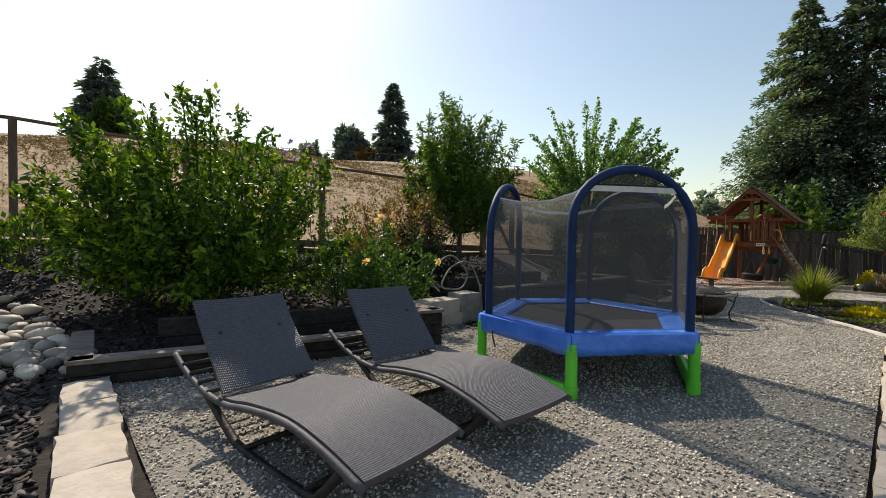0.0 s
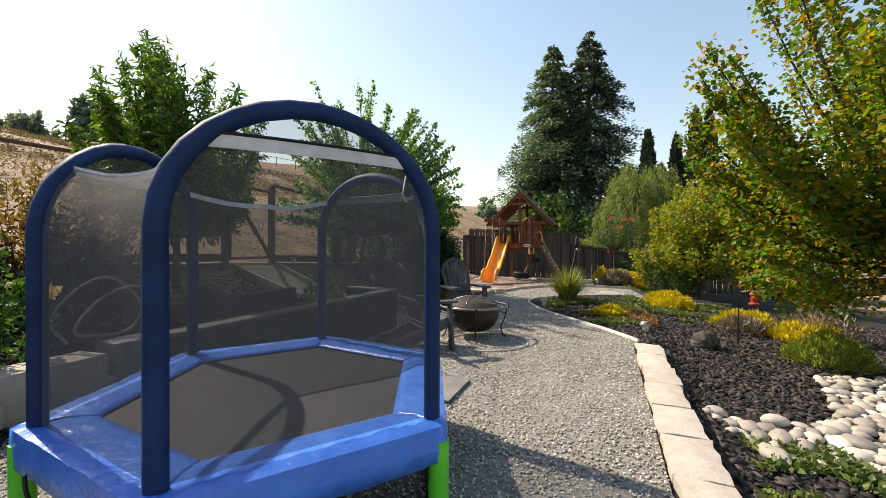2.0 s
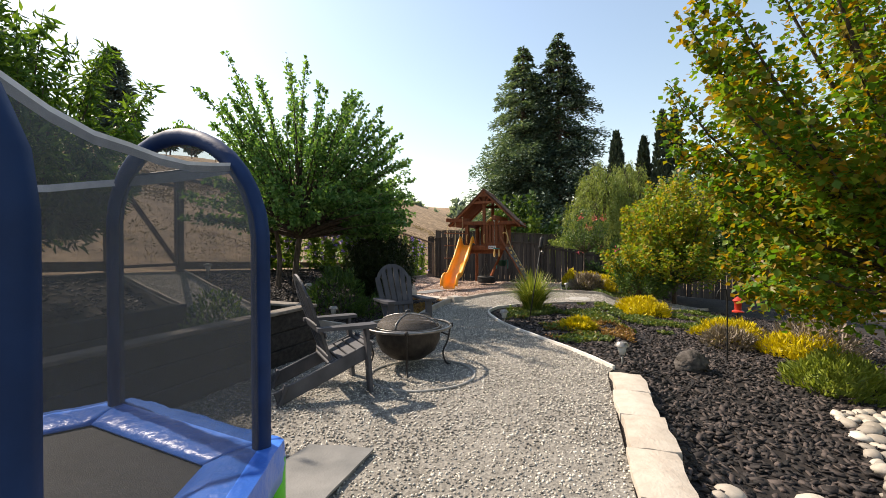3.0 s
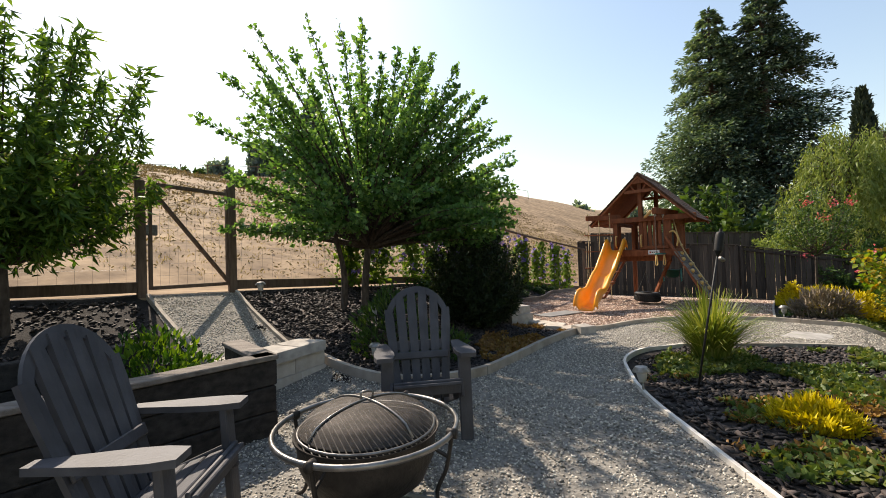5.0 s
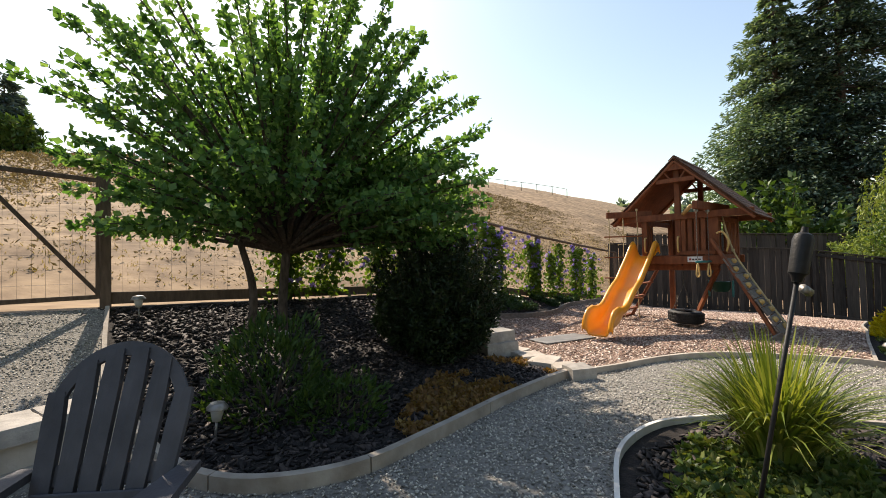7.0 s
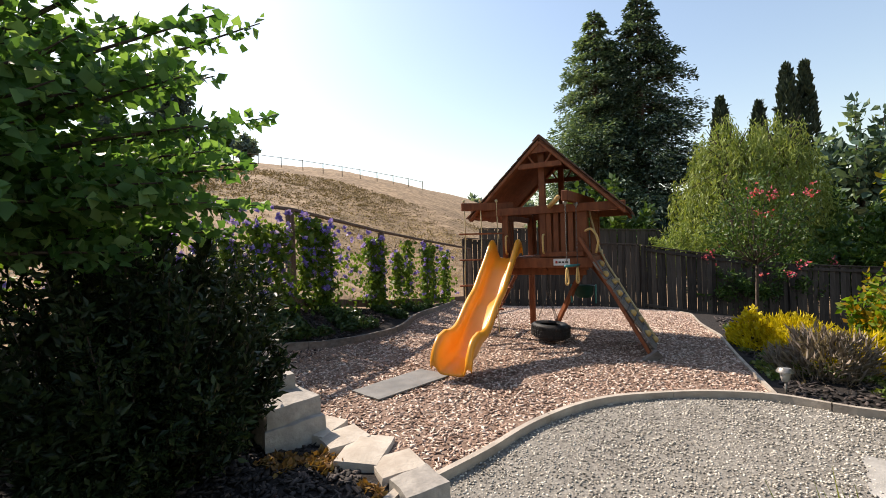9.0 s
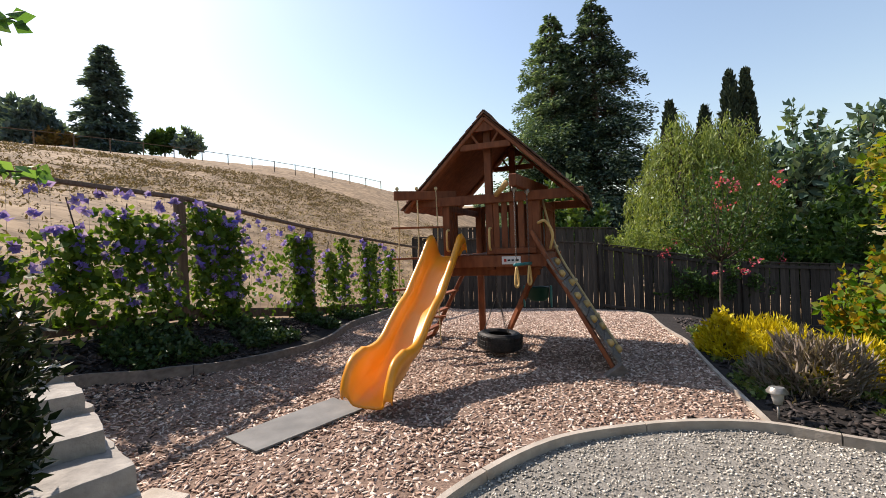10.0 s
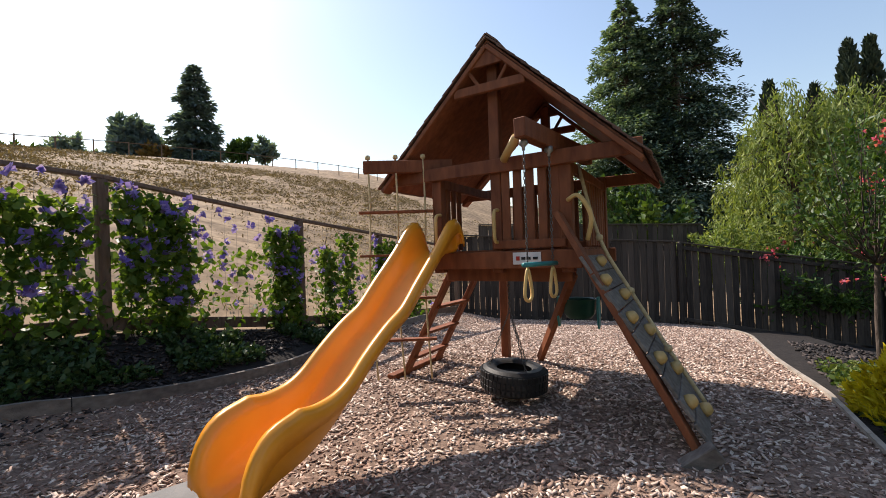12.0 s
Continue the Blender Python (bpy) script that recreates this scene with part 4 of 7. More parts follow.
def mound(name, label, category, c, r, material, n, size, wide=0.3, rise=0.8, rag=0.18, core=None):
    """A low shrub: sprays on a lumpy mound, with inner twigs."""
    root = thing(name, label, category)
    d = unit(RNG.normal(size=(n * 2, 3)))
    d = d[d[:, 2] > -0.12][:n]
    lump = np.array([noise.noise((q[0] * 2.3 + c[0], q[1] * 2.3 + c[1], q[2] * 2.3)) for q in d])[:, None]
    k = (0.72 + 0.28 * RNG.random((len(d), 1)) ** 0.5) * (1 + lump * rag * 2)
    p = np.array([c[0], c[1], hz(c[0], c[1])]) + d * np.array(r) * k
    w = d * (1.0, 1.0, 0.6) + np.array([0, 0, rise]) + 0.5 * RNG.normal(size=d.shape)
    part("foliage", leaves("foliage", p - unit(w) * size * 0.4, w, size, material, wide), material, root)
    g = Geo()
    o = np.array([c[0], c[1], hz(c[0], c[1]) - 0.03])
    for i in range(14):
        q = o + d[i * 7] * np.array(r) * 0.85
        g.tube([o + RNG.normal(0, 0.03, 3) * (1, 1, 0), (o + q) / 2 + (0, 0, 0.03), q], [0.012, 0.008, 0.003], 4, caps=False)
    part("branchwork", g, M_BARKTREE, root)
    if core:
        core_mesh = Geo()
        core_mesh.lathe([(0.0, r[2] * 0.62), (r[0] * 0.35, r[2] * 0.55), (r[0] * 0.58, r[2] * 0.3), (r[0] * 0.55, 0.0)], 10)
        part("inner_growth", core_mesh, core, root, at=Matrix.Translation((c[0], c[1], hz(c[0], c[1]))) @ Matrix.Diagonal((1, r[1] / r[0], 1, 1)), smooth=True)
    return root


def conifer(name, label, base, h, r, material, n, size, power=0.85, droop=0.25, gap=0.55, bare=0.04):
    root = thing(name, label, "tree")
    b = np.array(base, float)
    g = Geo()
    g.tube([tuple(b - (0, 0, 0.4)), tuple(b + (0, 0, h * 0.5)), tuple(b + (0, 0, h * 0.98))], [h * 0.022, h * 0.013, h * 0.002], 8)
    pos, way = [], []
    levels = int(h / gap)
    total = 0.0
    for i in range(levels):
        z = h * (bare + (1 - bare) * (i + RNG.random()) / levels)
        length = r * (1 - z / h) ** power * (0.9 + 0.1 * (z < 0.2 * h)) + 0.02 * h * (1 - z / h)
        arms = RNG.integers(5, 9)
        for j in range(arms):
            a = RNG.uniform(0, 6.283)
            ln = length * RNG.uniform(0.62, 1.14)
            d = np.array([math.cos(a), math.sin(a), RNG.uniform(-0.05, 0.3)])
            m = max(4, int(n * ln / r))
            t = RNG.uniform(0.12, 1, m)[:, None] ** 0.75
            p = b + (0, 0, z) + d * ln * t + np.array([0, 0, -droop * ln]) * t * t
            w = ln * 0.22
            side = np.array([-d[1], d[0], 0])
            lat = RNG.normal(0, 1, (m, 1)) * w * (1.1 - t * 0.8)
            p = p + side * lat + RNG.normal(0, 0.05 * ln, (m, 3)) * (0.3, 0.3, 1)
            pos.append(p)
            way.append(d * 0.9 + side * np.sign(lat) * 0.7 + np.array([0, 0, -0.25]) + 0.4 * RNG.normal(size=(m, 3)))
            if j % 2 == 0:
                g.tube([tuple(b + (0, 0, z)), tuple(b + (0, 0, z) + d * ln * 0.5 + np.array([0, 0, -droop * ln * 0.25])), tuple(b + (0, 0, z) + d * ln * 0.85 + np.array([0, 0, -droop * ln * 0.72]))], [h * 0.003, h * 0.002, h * 0.0006], 4, caps=False)
    part("trunk", g, M_BARKTREE, root, smooth=True)
    part("crown", leaves("crown", np.concatenate(pos), np.concatenate(way), size, material, 0.42, lean=(0, 0, 1)), material, root)
    return root


def column(name, label, base, h, r, material, n, size):
    """A narrow cypress."""
    root = thing(name, label, "tree")
    z = RNG.random(n) ** 0.9
    a = RNG.uniform(0, 6.283, n)
    rr = r * np.clip(np.minimum(z * 7, 1) * (1 - z ** 2.6) ** 0.8, 0.03, 1) * (0.72 + 0.35 * RNG.random(n) ** 0.6)
    p = np.stack([base[0] + rr * np.cos(a), base[1] + rr * np.sin(a), base[2] + z * h], 1)
    w = np.stack([np.cos(a) * 0.35, np.sin(a) * 0.35, np.ones(n)], 1) + 0.25 * RNG.normal(size=(n, 3))
    part("crown", leaves("crown", p, w, size, material, 0.5), material, root)
    g = Geo()
    g.tube([(base[0], base[1], base[2] - 0.5), (base[0], base[1], base[2] + h * 0.6)], [r * 0.25, r * 0.1], 7)
    part("trunk", g, M_BARKTREE, root)
    return root


def at_ground(x, y, dz=0.0):
    return (x, y, hz(x, y) + dz)


# citrus and roses in the lounge bed
cit = ellipsoid_tips(70, (-3.15, 5.45, 1.45), (1.95, 1.5, 1.5), -0.55)
cit = np.concatenate([cit, ellipsoid_tips(14, (-3.4, 5.6, 2.1), (1.3, 1.0, 1.1), 0.3)])
plant("citrus_tree", "broad bushy green citrus tree in a bark bed", "tree", at_ground(-3.1, 5.5), at_ground(-3.1, 5.5, 0.45), cit, L_CITRUS, 0.09, 340, 0.15, 0.15, 0.07, 0.5)
plant("rose_bush", "tall leggy green rose bush behind timber edging", "bush", at_ground(-1.5, 6.1), at_ground(-1.5, 6.1, 0.2), ellipsoid_tips(16, (-1.6, 5.9, 0.9), (0.6, 0.5, 0.9), -0.2), L_ROSE, 0.06, 60, 0.1, 0.1, 0.022, 0.6)
rose = plant("rose_bush", "bright green rose bush with cream and orange blooms", "bush", at_ground(-0.72, 5.75), at_ground(-0.72, 5.75, 0.15), ellipsoid_tips(34, (-0.72, 5.7, 0.78), (0.68, 0.58, 0.62), -0.35), L_ROSE, 0.06, 110, 0.1, 0.1, 0.022, 0.6)


def blooms(name, pts, r, material, parent, petals=9):
    """Cupped blooms of separate petals."""
    k = len(pts)
    pos = np.repeat(pts, petals, 0)
    w = unit(RNG.normal(size=(len(pos), 3)) + (0, 0, 0.5))
    return tagged(part(name, leaves(name, pos, w, r, material, 0.95, 0.6), material, parent), kind="stuff")


blooms("bloom", ellipsoid_tips(11, (-0.72, 5.62, 0.82), (0.7, 0.6, 0.65), -0.1, 0.2), 0.055, P_CREAM, rose)
plant("bronze_shrub", "russet-leaved shrub in front of the wire fence", "bush", at_ground(-0.95, 7.8), at_ground(-0.95, 7.8, 0.2), ellipsoid_tips(46, (-0.95, 7.8, 1.35), (1.15, 0.9, 0.95), -0.4), L_REDDISH, 0.075, 120, 0.13, 0.0, 0.03, 0.4)
plant("dark_shrub", "dense dark shrub with bronze tips beside a peach tree", "bush", at_ground(-0.35, 7.3), at_ground(-0.35, 7.3, 0.1), ellipsoid_tips(30, (-0.35, 7.3, 1.0), (0.75, 0.7, 0.75), -0.4), L_SHADED, 0.075, 110, 0.12, 0.0, 0.03, 0.4)
mound("green_shrub", "small bright green shrub against the wire fence", "bush", (-6.2, 6.0), (0.6, 0.5, 0.75), L_CITRUS, 900, 0.09, 0.5)

# peach tree
pe = np.concatenate([ellipsoid_tips(50, (0.35, 9.05, 2.75), (1.35, 1.25, 1.35), -0.75), np.array([(-0.1, 9.25, 4.5), (0.1, 9.1, 4.3), (0.75, 9.1, 3.75), (1.15, 8.95, 3.75), (1.3, 9.6, 3.35), (-0.4, 9.3, 4.0), (0.2, 8.7, 4.1)])])
plant("peach_tree", "peach tree with long drooping green leaves", "tree", at_ground(0.3, 9.05), at_ground(0.32, 9.0, 0.75), pe, L_PEACH, 0.125, 290, 0.12, 0.75, 0.055, 0.26)

# apricot tree with long upright shoots
ap = [(1.8, 9.8, 3.05), (3.2, 9.3, 3.9), (3.45, 10.7, 4.75), (5.25, 10.4, 3.95), (6.05, 11.0, 3.2), (5.5, 10.2, 3.5), (2.5, 9.6, 3.8), (2.9, 10.1, 4.2), (4.1, 10.5, 4.3), (4.6, 10.3, 4.2), (2.2, 10.5, 3.3), (3.0, 11.2, 4.4), (5.0, 11.5, 3.9), (4.3, 11.8, 4.3), (5.8, 11.6, 2.7), (3.8, 9.7, 4.0), (2.1, 9.9, 2.45), (2.0, 10.0, 3.75), (2.45, 10.1, 4.3), (3.9, 10.7, 4.8), (4.9, 10.8, 4.4), (6.3, 11.6, 3.05), (6.35, 11.7, 2.55), (6.3, 11.5, 2.15), (6.15, 11.0, 2.75), (6.0, 10.7, 2.3), (5.8, 10.6, 3.0), (6.2, 12.1, 2.0), (5.9, 10.9, 1.85)]
ring_a = RNG.uniform(0, 6.283, 34)
ring_r = RNG.uniform(1.2, 2.25, 34)
ap_skirt = np.stack([3.95 + ring_r * np.cos(ring_a), 11.0 + 0.85 * ring_r * np.sin(ring_a), RNG.uniform(1.7, 2.4, 34)], 1)
ap_low = np.concatenate([ap_skirt, ellipsoid_tips(75, (5.45, 11.45, 2.15), (0.8, 0.85, 0.75), -0.9), ellipsoid_tips(64, (3.95, 10.95, 2.45), (2.15, 1.75, 1.2), -0.6), ellipsoid_tips(56, (3.9, 10.8, 2.75), (1.95, 1.65, 1.55), 0.1)])
apricot = plant("apricot_tree", "spreading apricot tree with long upright leafy shoots", "tree", at_ground(3.66, 11.35), at_ground(3.74, 11.28, 1.05), np.concatenate([np.array(ap) + RNG.normal(0, 0.05, (len(ap), 3)), ap_low]), L_APRICOT, 0.07, 165, 0.08, 0.1, 0.06, 0.75, up=-0.3, start=0.42, twig=0.3)

second_stem = Geo()
second_stem.tube(smooth_line([at_ground(3.32, 11.25, -0.1), at_ground(3.36, 11.22, 0.5), at_ground(3.3, 11.1, 1.0), (3.1, 10.9, 2.3), (2.8, 10.6, 3.0)], 4), [0.06 - 0.0028 * i for i in range(17)], 8)
part("second_stem", second_stem, M_BARKTREE, apricot, smooth=True)

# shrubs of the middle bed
plant("dark_round_shrub", "dense round green shrub in a raised bed, leaves coloured as shaded", "bush", at_ground(5.5, 11.6), at_ground(5.5, 11.6, 0.1), ellipsoid_tips(190, (5.55, 11.6, 0.9), (0.85, 0.8, 0.82), -0.85), L_SHADED, 0.06, 230, 0.08, -0.1, 0.03, 0.4)
mound("small_shrub", "narrow-leaved green shrub under an apricot tree", "bush", (4.15, 9.85), (0.5, 0.42, 0.78), L_OLEANDER, 1500, 0.085, 0.28, 1.0)
mound("low_shrub", "low dark green shrub beside bark mulch", "bush", (4.75, 9.85), (0.4, 0.4, 0.35), L_OLEANDER, 700, 0.07, 0.35)

# maples on the right
mp = np.concatenate([ellipsoid_tips(120, (8.8, 3.9, 2.75), (2.75, 2.3, 2.3), -0.72), np.array([(5.95, 4.75, 3.2), (6.15, 4.7, 3.0), (6.0, 4.5, 2.6), (6.3, 4.9, 3.6), (6.6, 4.4, 1.2), (6.9, 4.6, 0.9), (7.4, 5.0, 0.8), (6.6, 4.9, 1.9)])])
plant("maple_tree", "large maple turning from green to orange", "tree", at_ground(9.3, 3.6), at_ground(9.25, 3.6, 1.3), mp, L_MAPLE, 0.066, 640, 0.2, 0.25, 0.11, 0.85, lean=(0, 0, 1), start=0.35)
mp2 = np.concatenate([ellipsoid_tips(34, (13.2, 9.6, 1.15), (1.9, 1.8, 0.55), -0.3), ellipsoid_tips(26, (13.0, 9.75, 2.0), (1.35, 1.3, 0.5), -0.2), ellipsoid_tips(18, (13.3, 9.5, 2.75), (0.85, 0.85, 0.45), -0.2)])
plant("small_maple_tree", "small layered maple turning green to orange in a bed", "tree", at_ground(13.2, 9.6), at_ground(13.2, 9.6, 0.6), mp2, L_MAPLEGOLD, 0.085, 230, 0.19, 0.2, 0.06, 0.8, lean=(0, 0, 1))
plant("green_shrub", "rounded green shrub below a golden maple", "bush", at_ground(12.3, 9.8), at_ground(12.3, 9.8, 0.1), ellipsoid_tips(50, (12.35, 9.8, 0.55), (0.95, 0.8, 0.7), -0.4), L_OLEANDER, 0.07, 110, 0.12, 0.0, 0.03, 0.45)
plant("golden_shrub", "green and gold leafy shrub before a board fence", "bush", at_ground(14.0, 11.2), at_ground(14.0, 11.2, 0.1), ellipsoid_tips(70, (14.0, 11.2, 0.6), (1.0, 0.95, 0.85), -0.4), L_MAPLE, 0.085, 120, 0.15, 0.0, 0.03, 0.7)
plant("golden_maple_tree", "maple with orange and golden crown before a board fence", "tree", at_ground(14.8, 11.1), at_ground(14.8, 11.1, 0.9), np.concatenate([ellipsoid_tips(28, (14.85, 11.05, 1.7), (1.3, 1.2, 0.45), -0.3), ellipsoid_tips(24, (14.8, 11.1, 2.45), (1.05, 1.0, 0.4), -0.2), ellipsoid_tips(14, (14.9, 11.05, 3.1), (0.65, 0.65, 0.35), -0.2)]), L_MAPLEGOLD, 0.1, 180, 0.2, 0.2, 0.06, 0.8, lean=(0, 0, 1))

# golden and grey mounds
for (x, y), r, n, lab in (((10.5, 8.62), (0.62, 0.55, 0.36), 2600, "wide golden-yellow feathery mound in bark mulch"), ((7.2, 7.22), (0.27, 0.25, 0.17), 1500, "small golden-yellow feathery mound in ground cover"), ((9.9, 6.5), (0.62, 0.5, 0.3), 2000, "golden-yellow feathery mound beside a garden hook"), ((9.75, 5.5), (0.55, 0.48, 0.3), 1800, "golden-yellow feathery mound below a maple"), ((12.95, 12.5), (0.72, 0.6, 0.42), 2800, "large golden-yellow mound near a board fence"), ((12.6, 11.55), (0.5, 0.42, 0.5), 1200, "golden mound behind a grey dry shrub")):
    mound("golden_mound", lab, "shrub", (x, y), r, L_YELLOW, n, 0.085, 0.22, 1.0, 0.16, L_YELLOW)
mound("golden_bush", "upright bright yellow-leaved bush by the play area edging", "shrub", (12.62, 12.8), (0.25, 0.24, 0.5), L_YELLOW, 1000, 0.07, 0.6, 0.5, 0.25)
mound("juniper", "lime-green feathery juniper mound in bark mulch", "shrub", (8.3, 4.55), (0.56, 0.48, 0.36), L_LIME, 2200, 0.10, 0.18, 0.9, 0.16, L_LIME)
mound("grey_shrub", "dry grey-brown twiggy shrub in a bed", "shrub", (11.95, 11.55), (0.48, 0.42, 0.48), L_GREYBUSH, 2200, 0.13, 0.08, 1.0, 0.2)
mound("grey_shrub", "dry grey-brown twiggy shrub beside a garden hook", "shrub", (9.2, 6.15), (0.36, 0.34, 0.28), L_GREYBUSH, 1300, 0.11, 0.08, 1.0, 0.2)
mound("grey_shrub", "dry grey-brown twiggy shrub under a maple", "shrub", (10.2, 5.5), (0.7, 0.6, 0.5), L_GREYBUSH, 1500, 0.12, 0.08, 1.0, 0.2)


def blades(name, c, n, length, spread, material, w=0.012):
    """Arching strap leaves from one crown: four-piece blades."""
    base = np.array([c[0], c[1], hz(*c)])
    a = RNG.uniform(0, 6.283, n)
    out = RNG.uniform(0.15, 1.0, n) * spread
    ln = length * RNG.uniform(0.6, 1.1, n)
    d = np.stack([np.cos(a), np.sin(a), np.zeros(n)], 1)
    s = np.stack([-np.sin(a), np.cos(a), np.zeros(n)], 1)
    st = base + d * RNG.uniform(0, 0.16, (n, 1))
    ts = np.linspace(0, 1, 6)
    verts = []
    for t in ts:
        p = st + d * (out * (t ** 1.5))[:, None] + np.array([0, 0, 1]) * (ln * (t - 0.55 * (out / spread) * t ** 2.4))[:, None]
        ww = w * (1 - t ** 2 * 0.95)
        verts += [p - s * ww, p + s * ww]
    v = np.stack(verts, 1).reshape(-1, 3)
    k = len(ts) * 2
    f = np.concatenate([np.array([[2 * i, 2 * i + 1, 2 * i + 3, 2 * i + 2]]) for i in range(len(ts) - 1)])
    faces = (f[None] + k * np.arange(n)[:, None, None]).reshape(-1, 4)
    return mesh_np(name, v, faces, material)


clump = thing("strap_leaf_clump", "big clump of arching green strap leaves in bark", "plant")
part("foliage", blades("foliage", (7.8, 9.0), 640, 0.92, 0.74, L_GRASS), L_GRASS, clump)
g = Geo()
g.lathe([(0.16, -0.02), (0.14, 0.06), (0.05, 0.12), (0.0, 0.13)], 10)
part("root_crown", g, L_STRAW, clump, at=Matrix.Translation(at_ground(7.8, 8.98)), smooth=True)

# ground covers
def cover(name, label, poly, n, material, size, wide=0.7, avoid=(), h=0.05):
    xy = scatter(poly, n * 3, avoid)
    keep = np.array([noise.noise((p[0] * 1.3, p[1] * 1.3, 9)) + 0.6 * noise.noise((p[0] * 4, p[1] * 4, 2)) for p in xy]) > 0.02
    xy = xy[keep][:n]
    p = np.stack([xy[:, 0], xy[:, 1], H(xy[:, 0], xy[:, 1]) + RNG.uniform(0, h, len(xy))], 1)
    w = RNG.normal(size=p.shape) * (1, 1, 0.4) + (0, 0, 0.5)
    ob = part(name, leaves(name, p, w, size, material, wide), material)
    return tagged(ob, label, "ground cover", "", "stuff")


cover("ground_cover", "low mixed green ground cover plants", [(7.0, 8.3), (8.2, 9.4), (10.4, 8.8), (12.4, 8.4), (11.6, 7.0), (9.0, 6.9), (8.0, 7.2)], 15000, L_COVER, 0.055)
cover("ground_cover", "russet and green low ground cover by the edging", [(6.3, 6.9), (6.7, 8.5), (7.3, 8.4), (8.4, 7.2), (7.4, 6.4)], 3200, L_RUSSET, 0.04)
cover("ground_cover", "low green plants beside pale edging", [(6.3, 6.6), (6.75, 8.6), (7.6, 9.5), (8.4, 9.3), (7.4, 7.4), (7.0, 6.4)], 4500, L_COVER, 0.05)
cover("ground_cover", "low green ground cover below golden mounds", [(11.0, 10.6), (10.8, 11.2), (12.4, 12.9), (14.6, 14.8), (15.0, 11.5), (13.2, 9.9)], 11000, L_COVER, 0.05)
cover("ground_cover", "russet low plants along the bed edging", [(5.4, 9.4), (6.2, 10.3), (6.95, 11.0), (6.5, 12.1), (5.6, 11.0), (5.1, 9.8)], 4500, L_RUSSET, 0.045)
cover("ivy", "dark ivy along the foot of the wire fence", [(5.7, 14.2), (8.0, 16.2), (9.6, 18.4), (9.1, 18.2), (6.0, 15.2), (4.5, 13.7), (4.9, 13.2)], 7000, L_IVY, 0.06, 0.85, h=0.12)
cover("ground_cover", "low green creeping plants beside stone pavers", [(3.4, 2.6), (4.6, 3.5), (5.2, 3.2), (4.4, 1.9)], 3500, L_COVER, 0.045)
cover("planter_greens", "leafy green vegetables in a timber planter", [(1.3, 6.1), (3.0, 7.7), (2.5, 8.3), (1.2, 7.4)], 2500, L_ROSE, 0.08, 0.7, h=0.06)
mound("green_shrub", "bright green feathery bush inside a timber planter", "bush", (2.35, 8.05), (0.42, 0.38, 0.62), L_CITRUS, 1500, 0.07, 0.4, 0.9, 0.25)

# vines with purple flowers on the wire fence
def vine(a, b, n, flowers, clumps, low=0.05, label="green morning glory vine with purple flowers on wire mesh"):
    """Leaves in clumps (place along the run, spread, height) with thin runners between."""
    root = thing("flowering_vine", label, "vine")
    clumps = np.array(clumps)
    pick = RNG.integers(0, len(clumps), n)
    stray = RNG.random(n) < 0.13
    t = np.where(stray, RNG.random(n), np.clip(clumps[pick, 0] + RNG.normal(0, 1, n) * clumps[pick, 1], -0.03, 1.03))
    hgt = RNG.random(n) ** 0.8 * np.where(stray, 1.1, clumps[pick, 2])
    t = t + np.where(stray, 0, 0.035 * np.sin(hgt * 6 + clumps[pick, 0] * 40) * RNG.random(n))
    centre = clumps[:, 0]
    off = RNG.normal(0, 0.06, n) - 0.05
    d = unit(np.array([b[0] - a[0], b[1] - a[1]]))
    x = a[0] + t * (b[0] - a[0]) + d[1] * -off
    y = a[1] + t * (b[1] - a[1]) + d[0] * off
    fz = H(x, y)
    p = np.stack([x, y, fz + low + hgt], 1)
    part("foliage", leaves("foliage", p, RNG.normal(size=p.shape) + (0.3, -0.4, -0.5), 0.085, L_VINE, 0.85), L_VINE, root)
    for c in centre:
        g = Geo()
        x0, y0 = a[0] + c * (b[0] - a[0]), a[1] + c * (b[1] - a[1])
        z0 = hz(x0, y0)
        g.tube([(x0 + RNG.normal(0, 0.04), y0 + RNG.normal(0, 0.04), z0 + k * 0.36) for k in range(5)], 0.008, 4)
        part("stem", g, M_BARKTREE, root)
    fk = RNG.integers(0, len(clumps), flowers)
    ft = np.where(RNG.random(flowers) < 0.45, RNG.random(flowers), np.clip(clumps[fk, 0] + RNG.normal(0, 1.6, flowers) * clumps[fk, 1], 0, 1))
    fh = RNG.random(flowers) ** 0.7 * 1.4 + 0.1
    fx, fy = a[0] + ft * (b[0] - a[0]), a[1] + ft * (b[1] - a[1])
    blooms("bloom", np.stack([fx, fy, H(fx, fy) + low + fh], 1) + np.array([d[1], -d[0], 0]) * 0.14, 0.065, P_PURPLE, root, 8)
    return root


vine((4.1, 13.4), (6.2, 15.5), 4200, 110, [(0.95, 0.05, 1.3), (0.82, 0.05, 1.35), (0.66, 0.04, 1.1), (0.4, 0.06, 0.8), (0.15, 0.05, 1.2)])
vine((6.4, 15.7), (8.0, 17.25), 4200, 90, [(0.06, 0.04, 1.5), (0.17, 0.05, 1.5), (0.27, 0.04, 1.35), (0.88, 0.04, 1.4), (0.97, 0.03, 1.4)])
vine((8.15, 17.4), (9.4, 18.65), 1700, 26, [(0.25, 0.05, 1.2), (0.5, 0.06, 1.5), (0.97, 0.04, 1.4)])
vine((9.5, 18.75), (10.6, 19.9), 1300, 18, [(0.1, 0.06, 1.5), (0.6, 0.06, 1.4)])
vine((2.9, 12.2), (4.1, 13.4), 1700, 45, [(0.3, 0.1, 1.0), (0.7, 0.1, 1.1)])
vine((-3.6, 8.15), (-2.4, 8.7), 260, 9, [(0.2, 0.1, 0.9), (0.7, 0.1, 0.9)], 0.8, "thin flowering vine on the fence rail")

